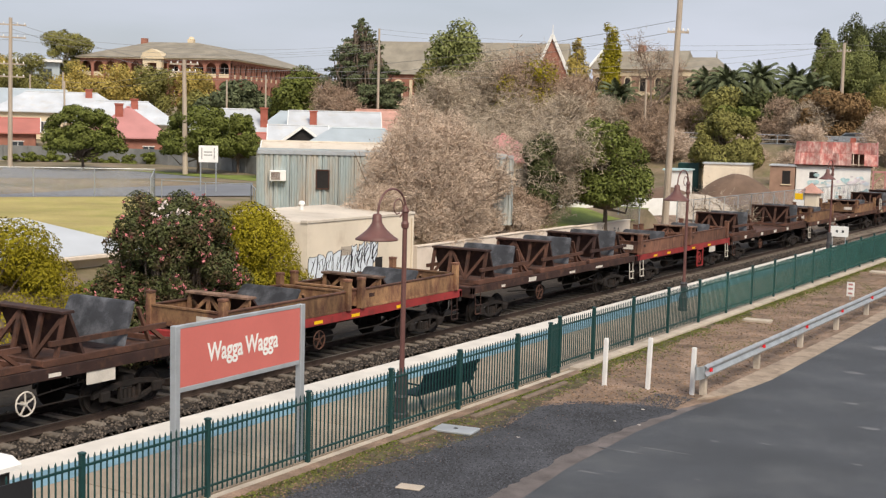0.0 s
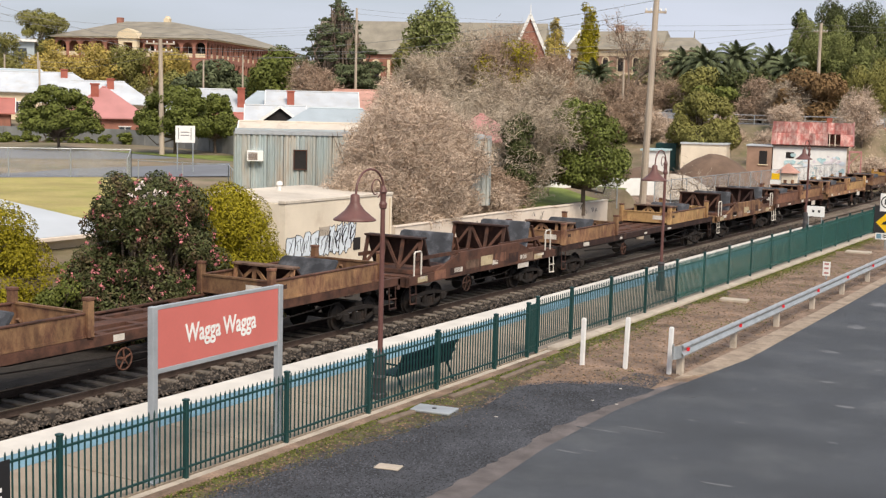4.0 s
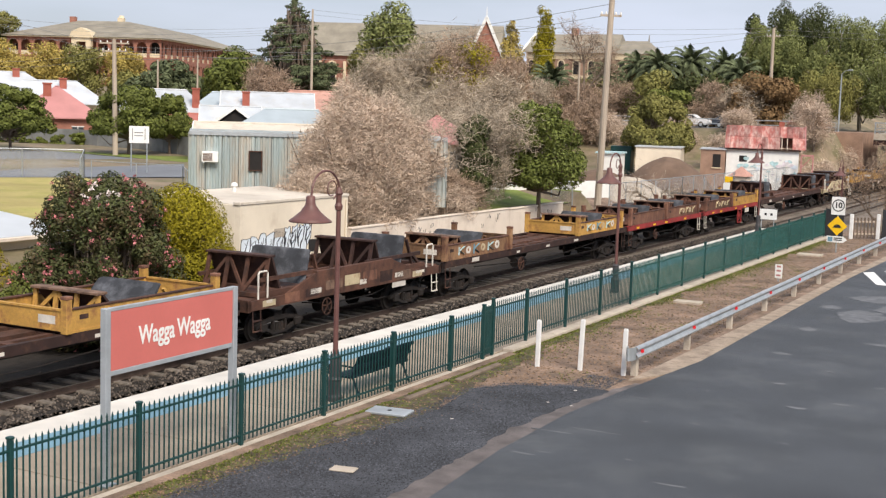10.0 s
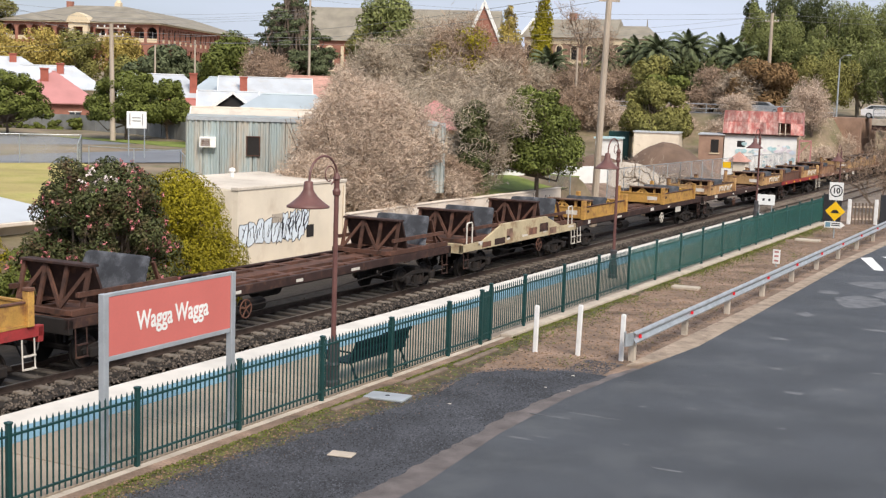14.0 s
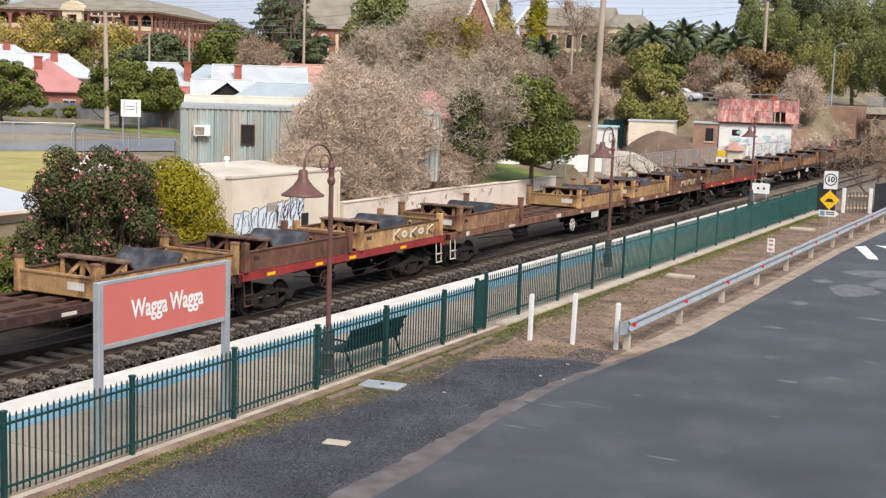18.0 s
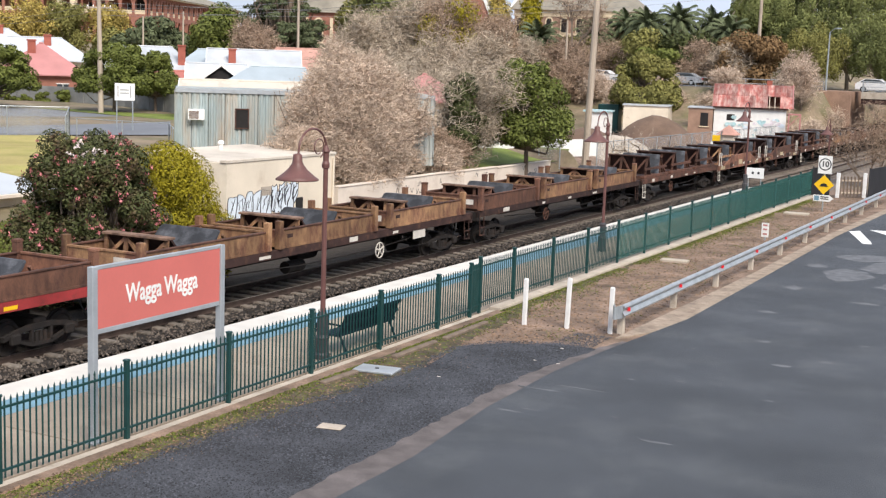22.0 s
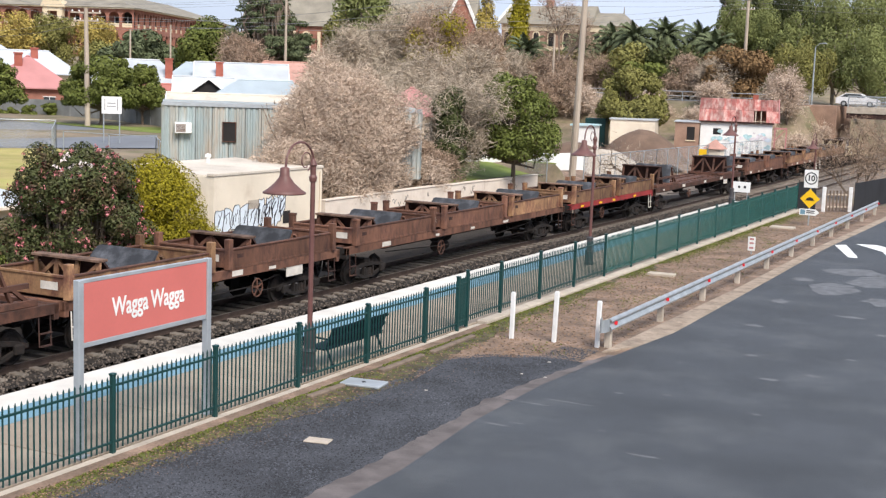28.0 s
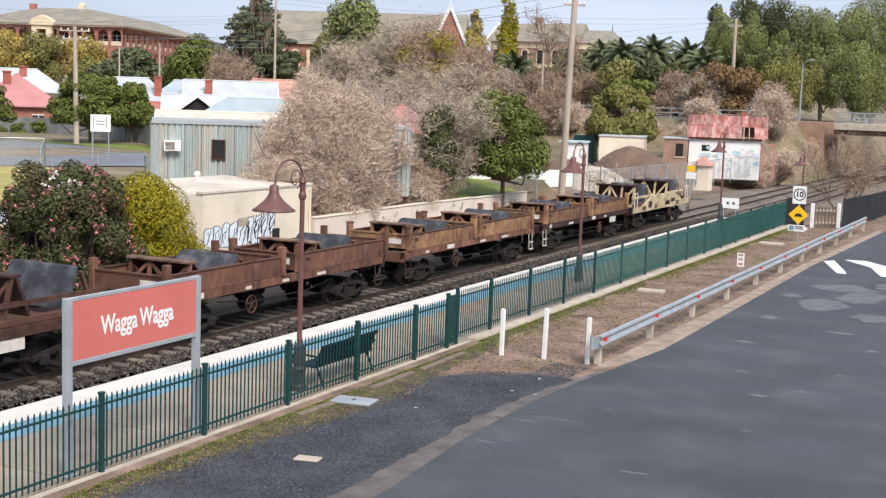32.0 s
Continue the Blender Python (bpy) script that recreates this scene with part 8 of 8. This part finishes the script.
def twiggy(x, y, h, w, material, label, seed, clear=0.12, clusters=900, per=16, twig=0.8, width=0.022, z=None, bark="bark", name="bare_tree", stems=3, category="tree", arch=0.0):
    """A leafless tree: forking limbs inside an uneven cloud of fine twigs."""
    rng = np.random.default_rng(seed)
    base = ground_z(x, y) if z is None else z
    t = thing(name, label, category, pose(x, y, base))
    g, tips = Geo(), []
    for s in range(stems):
        way = np.array([rng.normal() * 0.35, rng.normal() * 0.35, 1.0])
        limbs(g, rng, (rng.normal() * 0.15, rng.normal() * 0.15, -0.3), way / np.linalg.norm(way), h * 0.42, h * 0.018, 3, 0.5, tips, 0.2)
    tips = np.array(tips)
    fit = np.array([w / 2 / np.abs(tips[:, 0]).max(), w / 2 / np.abs(tips[:, 1]).max(), h * 0.94 / tips[:, 2].max()])
    part("trunk", g, M[bark], t, m=Matrix.Diagonal((*fit, 1.0)))
    cloud = clumps(rng, ball_blobs(rng, w, h * (1 - clear), h * clear, 26, 0.34), clusters, 0.3)
    cloud = np.concatenate([cloud, tips * fit])
    cloud = cloud[cloud[:, 2] > 0.15]
    tw = twig_mesh("crown", cloud, rng, per, twig, M[material], arch, width)
    tagged(part("crown", tw, None, t), kind="stuff")
    return t


def make_trees():
    R = np.random.default_rng
    # shrubs beside the line
    crowned(-31.1, 25.6, 4.4, 6.0, "leaf_yellow", 0.05, 66000, "rounded yellow-green conifer shrub", 1, 0.0, "conifer_shrub", "shrub", 60, 0.34, -1.3, shell=0.8, dome=True)
    crowned(-26.85, 32.1, 5.0, 5.2, "leaf_yellow", 0.05, 78000, "rounded yellow-green conifer shrub", 2, 0.0, "conifer_shrub", "shrub", 70, 0.34, -1.3, shell=0.8, dome=True)
    blobs = ball_blobs(R(3), 5.4, 5.3, 0.0, 120, 0.17, True)
    cam_t = leafy_tree(-26.75, 28.7, 5.3, blobs, "leaf_camellia", 0.058, 84000, "large dark camellia bush with pink flowers", "camellia", 0.12, -1.3, category="shrub", shell=0.62)
    rng = R(9)
    pts = clumps(rng, blobs, 900, 1.0)
    pts = np.repeat(pts, 8, 0) + rng.normal(size=(900 * 8, 3)) * 0.035
    tagged(part("blossoms", leaf_mesh("blossoms", pts, 0.048, M["flower"], rng), None, cam_t, "pink camellia blossoms"), kind="stuff")
    pts = np.repeat(clumps(rng, [(0.5, -0.6, 4.6, 0.5, 0.8)], 22, 0.7), 9, 0) + rng.normal(size=(198, 3)) * 0.035
    tagged(part("white_blossoms", leaf_mesh("white_blossoms", pts, 0.06, M["flower_white"], rng), None, cam_t, "white camellia blossoms"), kind="stuff")
    crowned(-27.9, 26.4, 2.3, 2.6, "leaf_mid", 0.06, 12000, "low green shrub with fine leaves", 5, 0.0, "shrub", "shrub", 24, z=-1.3)
    crowned(-29.3, 28.2, 2.2, 2.6, "leaf_mid", 0.08, 8000, "low green shrub with fine leaves", 4, 0.0, "shrub", "shrub", 14, z=-0.9)
    # the large dry bush and its neighbours behind the wall
    rng = R(21)
    bush = thing("dry_bush", "huge tangled leafless pinkish-brown bush", "bush", pose(-31.4, 50.7, 0.4))
    g, tips = Geo(), []
    for s in range(12):
        way = np.array([rng.normal() * 0.5, rng.normal() * 0.8, 1.0])
        limbs(g, rng, (rng.normal() * 0.5, rng.normal() * 0.9, -0.3), way / np.linalg.norm(way), 2.7, 0.06, 2, 0.5, tips, 0.2, 4)
    part("trunk", g, M["bark"], bush)
    d = rng.normal(size=(6500, 3))
    d[:, 2] = np.abs(d[:, 2])
    d /= np.linalg.norm(d, axis=1)[:, None]
    bulge = np.array([1 + 0.16 * noise.noise((2.2 * float(p[0]), 2.2 * float(p[1]), 2.2 * float(p[2]))) + 0.07 * noise.noise((7 * float(p[0]), 7 * float(p[1]), 7 * float(p[2]))) for p in d])
    d[:, 2] = d[:, 2] ** 0.6
    body = d * (bulge * (0.35 + 0.65 * rng.random(6500) ** 0.45))[:, None] * (2.55, 3.9, 6.35)
    tagged(part("crown", twig_mesh("crown", body, rng, 15, 0.36, M["twig_pink"], 0.1, 0.013), None, bush), kind="stuff")
    dry = body[rng.integers(0, len(body), 26000)] + rng.normal(size=(26000, 3)) * 0.15
    tagged(part("foliage", leaf_mesh("foliage", dry, 0.032, M["twig_pink"], rng), None, bush, "shrivelled pinkish dead leaves"), kind="stuff")
    for i, (px, py, h, w) in enumerate(((-31.3, 46.6, 3.0, 3.2), (-30.3, 53.9, 5.6, 3.4), (-30.2, 57.2, 2.0, 3.0), (-30.4, 50.4, 3.0, 3.4))):
        twiggy(px, py, h, w, "twig_pink", "dry pinkish bush along the wall", 24 + i, 0.0, 700, 16, 0.36, 0.013, 0.4, name="dry_bush", category="bush")
    twiggy(-30.9, 62.6, 4.6, 3.6, "twig_grey", "grey leafless shrub along the wall", 29, 0.0, 500, 18, 0.5, 0.017, 0.6, name="bare_shrub", category="shrub")
    twiggy(-31.2, 58.4, 2.6, 4.5, "twig", "low brown leafless bush along the wall", 23, 0.0, 500, 18, 0.4, 0.015, 0.6, name="dry_bush", category="bush")
    bare_tree(-31.6, 61.0, 6.4, "grey bare tree tangled with creeper", "twig_grey", "bark_pale", 31, 4, 0.7, 0.1, 7, 0.7, 0.055, 3, droop=0.3)
    crowned(-30.9, 61.6, 5.4, 3.2, "leaf_dark", 0.12, 9000, "dark shrub covered in ivy", 33, 0.1, "shrub", "shrub", 14)
    crowned(-29.0, 66.0, 6.3, 5.5, "leaf_bright", 0.1, 27000, "dense round evergreen tree behind the wall", 36, 0.2, "tree", "tree", 80, 0.2, 0.5, shell=0.6, dome=True)
    bare_tree(-26.6, 77.5, 3.4, "small spreading leafless tree", "twig_grey", "bark", 36, 3, 0.9, 0.0, 8, 0.8, 0.14, 1, -0.8, 0.0, width=0.014)
    # street trees
    crowned(-84.0, 79.0, 5.8, 7.2, "leaf_mid", 0.15, 20000, "round clipped evergreen street tree", 40, 0.26, n=50, k=0.3, dome=True)
    crowned(-74.8, 83.4, 6.0, 7.0, "leaf_mid", 0.15, 19000, "round clipped evergreen street tree", 41, 0.26, n=50, k=0.3, dome=True)
    crowned(-73.2, 86.8, 5.4, 4.4, "leaf_mid", 0.15, 12000, "small round evergreen street tree", 42, 0.26, n=24, k=0.3, dome=True)
    for i in range(9):
        crowned(-100.5 + 1.5 * i, 85.6 + 0.72 * i, 0.9 + 0.3 * (i % 3), 2.4, "leaf_mid", 0.12, 1600, "low green shrub along the grey fence", 240 + i, 0.0, "shrub", "shrub", 10)
    for i, (px, py, h, w) in enumerate(((-148, 127, 8.6, 12), (-139, 129, 8.3, 11), (-132, 130, 8.0, 11), (-128.5, 134, 7.8, 9), (-124.5, 138, 8.0, 9), (-158, 128, 9.0, 12), (-171, 140, 10, 14))):
        crowned(px, py, h + 1.2, w, "leaf_autumn" if i % 3 else "leaf_olive", 0.2, 9000, "golden autumn tree below the school", 50 + i, 0.15, n=30)
    crowned(-105, 136.5, 9.4, 9.0, "leaf_mid", 0.26, 14000, "bright green tree among the houses", 58, 0.08)
    crowned(-115.5, 137, 7.2, 12, "leaf_cedar", 0.3, 12000, "dark evergreen tree among the houses", 59, 0.0)
    crowned(-121, 134, 6.0, 6, "leaf_olive", 0.26, 6000, "olive-green tree among the houses", 57, 0.05)
    twiggy(-94.5, 130.5, 7.6, 6.5, "twig", "brown leafless tree among the houses", 60, 0.1, 500, 14, 1.0, 0.032)
    # cedar and conifers
    rng = R(61)
    blobs = []
    for k in range(17):
        q = k / 16
        rr = 9.0 * (1 - q) ** 0.75 + 0.35
        for j in range(7):
            a = rng.random() * 6.28
            for u in (0.35, 0.65, 0.92):
                blobs.append((rr * u * math.cos(a), rr * u * math.sin(a), 1.6 + 15.2 * q + rng.normal() * 0.25 - 0.5 * u, max(rr * 0.17, 0.35), 0.38))
    leafy_tree(-114.2, 164.2, 17.2, blobs, "leaf_cedar", 0.22, 40000, "tall dark layered cedar", "cedar", 0.5, droop=0.3, shell=0.6)
    crowned(-119, 172, 13, 10, "leaf_dark", 0.3, 12000, "dark evergreen beside the cedar", 62, 0.05)
    leafy_tree(-194, 178, 11, ball_blobs(R(63), 12, 9.5, 5.0, 22, 0.28), "leaf_olive", 0.28, 8000, "open-crowned gum tree on the skyline", "gum_tree", 0.4, bark="bark_pale")
    crowned(-97.0, 163.4, 17.6, 12, "leaf_gum", 0.3, 13000, "grey-green pine beside the church", 64, 0.1, n=36, k=0.3)
    crowned(-103, 170, 12, 10, "leaf_olive", 0.3, 12000, "olive-green tree below the church", 65, 0.05)
    # the grey winter trees in the middle
    grey = "grey leafless winter tree with dense twigs"
    for i, (px, py, h, w, m, n) in enumerate(((-61.5, 101, 9.6, 8, "twig_grey", 900), (-62.5, 112, 12.6, 9, "twig_grey", 900), (-57.5, 111, 13.2, 8.4, "twig", 800), (-51.8, 86.5, 6.4, 5.5, "twig_grey", 700), (-42.4, 88.5, 8.4, 4.6, "twig_grey", 700), (-60.5, 126.2, 10.2, 7.5, "twig", 700), (-54.0, 101, 9.0, 8.0, "twig_grey", 800), (-50.5, 103, 7.0, 6.0, "twig", 700))):
        twiggy(px, py, h, w, m, grey, 70 + i, 0.06, n, 18, 0.95, 0.024)
    crowned(-57.0, 109.5, 12.0, 7.0, "leaf_yellow", 0.15, 3200, "winter tree with sparse yellow leaves", 85, 0.45, n=14, k=0.3, shell=0.2)
    crowned(-64.2, 135.6, 8.4, 7.0, "leaf_brown", 0.2, 9000, "russet-leaved tree above the houses", 86, 0.05)
    twiggy(-54.5, 133.0, 5.5, 7.0, "twig", "brown leafless bush above the yard", 87, 0.0, 400, 14, 0.8, 0.026, name="bare_bush", category="bush")
    # poplars and the tall bare tree
    for px, py, h, r0, sd in ((-80.8, 172.0, 14.6, 1.35, 90), (-72.7, 164.7, 16.0, 1.45, 91)):
        rng = R(sd)
        b = [(rng.normal() * 0.35, rng.normal() * 0.35, 1.2 + (h - 2) * k / 21, r0 * math.sin(math.pi * (0.14 + 0.82 * k / 22)) ** 0.8 + 0.12, 1.3) for k in range(22)]
        leafy_tree(px, py, h, b, "leaf_autumn" if sd == 90 else "leaf_yellow", 0.2, 9000, "narrow upright poplar turning yellow", "poplar", 0.3, shell=0.35)
    crowned(-78, 166, 9.0, 7, "leaf_brown", 0.24, 8000, "russet tree beside the poplars", 92, 0.05)
    bare_tree(-61.6, 152.6, 13.6, "tall leafless tree with a clear trunk", "twig", "bark", 95, 4, 0.5, 0.35, 9, 1.1, 0.3, 1, width=0.026)
    for i, (px, py, h, w, m) in enumerate(((-57.3, 155.5, 5.2, 8.5, "twig"), (-63.5, 156, 5.2, 9, "twig"), (-45.4, 155.0, 5.4, 8, "twig"), (-68.5, 154, 5.2, 8, "twig_grey"), (-74, 155, 5.6, 9, "twig"), (-41.5, 153.5, 5.2, 7, "twig_grey"))):
        twiggy(px, py, h, w, m, "brown leafless bushes beside the hill road", 96 + i, 0.0, 520, 14, 0.9, 0.03, name="bare_bush", category="bush")
    # palms and the wooded side of the hill road
    for i, (px, py, th, r) in enumerate(((-54.3, 161.1, 6.9, 3.5), (-51.2, 164.2, 7.6, 3.5), (-47.4, 167.4, 7.2, 3.7), (-58.7, 165.9, 6.8, 3.6), (-69.4, 160.7, 5.0, 3.6), (-62.5, 163.5, 5.6, 3.5), (-44.2, 163.0, 6.0, 3.4))):
        palm(px, py, th, r, 100 + i)
    crowned(-40.0, 119.0, 8.1, 7.4, "leaf_olive", 0.14, 26000, "dense round olive-green tree", 110, 0.26, n=70, k=0.2, z=0.3, shell=0.75, dome=True)
    crowned(-39.3, 154.2, 7.0, 9.4, "leaf_brown", 0.22, 15000, "dark russet bush by the road", 111, 0.0, "shrub", "shrub")
    hedge = "olive-green bush by the hill road"
    for i, (px, py, h, w, m) in enumerate(((-53, 155, 7.2, 9, "leaf_olive"), (-49, 157, 6.6, 9, "leaf_dark"), (-50, 153, 4.6, 8, "leaf_mid"), (-46, 158.5, 7.0, 10, "leaf_dark"), (-60, 160, 6.0, 9, "leaf_olive"), (-66, 161, 6.0, 9, "leaf_olive"), (-73, 160, 6.5, 9, "leaf_brown"), (-82, 160, 7.0, 11, "leaf_olive"), (-90, 158, 7.0, 11, "leaf_brown"), (-54, 171, 6.5, 10, "leaf_dark"))):
        crowned(px, py, h, w, m, 0.26, 6000, hedge, 112 + i, 0.0, "shrub", "shrub", 26)
    gum = "tall grey-green gum tree behind the road"
    for i, (px, py, h, w, m, c) in enumerate(((-40.7, 171.2, 13.8, 9, "leaf_gum", 22000), (-37.5, 180.1, 17.0, 12, "leaf_dark", 24000), (-31, 173.5, 14.8, 11, "leaf_gum", 27000), (-25.5, 180, 17.5, 13, "leaf_gum", 28000), (-25.5, 164, 9.5, 10, "leaf_gum", 16000), (-33.7, 163, 7.6, 10, "leaf_olive", 14000), (-44.1, 172.4, 14.6, 5.6, "leaf_gum", 13000), (-43.9, 185, 18.2, 9, "leaf_dark", 16000), (-35.6, 168.6, 11.5, 6, "leaf_gum", 13000), (-16, 172, 14, 13, "leaf_gum", 5000), (-6, 178, 15, 14, "leaf_gum", 5000), (8, 174, 14, 14, "leaf_gum", 5000))):
        rng = R(130 + i)
        hang = [(b[0], b[1], b[2], b[3], 1.5) for b in ball_blobs(rng, w, h * 0.9, h * 0.1, 54, 0.2)]
        leafy_tree(px, py, h, hang, m, 0.15 if c > 6000 else 0.4, int(c * 1.45) if c > 6000 else c, gum, "gum_tree", h * 0.02, 4.9 if px < -20 else ground_z(px, py), "bark_pale", 0.9, 130 + i, shell=0.55)
    rng = R(150)
    b = [(rng.normal() * 0.4, rng.normal() * 0.4, 1.0 + 13.6 * k / 21, 2.2 * (1 - k / 23) ** 0.6 + 0.2, 1.2) for k in range(22)]
    leafy_tree(-46.2, 176, 15.6, b, "leaf_dark", 0.26, 15000, "dark narrow cypress behind the palms", "cypress", 0.3)
    for i, (px, py, h) in enumerate(((-29.5, 124, 4.0), (-30.6, 127, 3.6), (-32, 129, 4.0), (-34.5, 133, 3.6), (-37, 136, 3.2), (-43, 134, 3.6), (-27.6, 121, 2.6), (-27.3, 126, 3.0), (-27.0, 131, 3.4), (-33, 125, 3.0), (-36, 128, 3.4), (-47, 131, 3.8), (-51, 134, 3.6), (-30.5, 131, 4.8), (-28.4, 134.5, 5.0), (-26.8, 137.5, 4.8), (-29.6, 137, 4.6), (-25.9, 124.5, 3.4))):
        twiggy(px, py, h, 4.2, "twig_pink", "leafless shrub on the embankment", 160 + i, 0.0, 260, 14, 0.6, 0.02, name="bare_shrub", category="shrub")
    twiggy(-14.6, 93, 5.8, 7.5, "twig", "spreading leafless reddish tree beside the line", 151, 0.2, 200, 10, 0.8, 0.011, -1.2)


make_trees()


def far_woods():
    """A belt of woods that closes the view all round."""
    rng = np.random.default_rng(77)
    n = 26000
    a = rng.uniform(0, 2 * math.pi, n)
    d = rng.uniform(300, 460, n)
    x, y = d * np.sin(a), d * np.cos(a)
    keep = ~((np.degrees(a) > 295) & (np.degrees(a) < 352) & (d < 420))
    x, y = x[keep], y[keep]
    z = np.array([ground_z(float(p), float(q)) for p, q in zip(x, y)]) + rng.uniform(0.5, 5.0, len(x))
    tagged(new("far_woods", leaf_mesh("far_woods", np.stack([x, y, z], -1), 2.2, M["leaf_olive"], rng)), "distant belt of olive-green woods", "woods", "", "stuff")


far_woods()



# ---- what moves ----
def motions():
    times = [float(t) for t in range(33)]
    for ob, y, z in MOVING:
        walk(ob, [(t, pose(TRACK, y - train_shift(t), z)) for t in times])
    for ob, rows in CARS:
        walk(ob, rows)
    # every wheel of the train turns alike: one turning for the leading and one for the trailing axle of a bogie
    for s in (-1, 1):
        sets = [w for ob, _, _ in MOVING for b in ob.children for w in b.children if w.name.startswith("wheelset") and w.location.y * s > 0]
        rows = [(k / 30, pose(0, 0.87 * s, 0.42, math.degrees(train_shift(k / 30) / 0.42))) for k in range(961)]
        walk(sets[0], rows)
        first = sets[0].animation_data
        for w in sets[1:]:
            w.rotation_mode = "QUATERNION"
            keys = w.animation_data_create()
            keys.action, keys.action_slot = first.action, first.action_slot


motions()
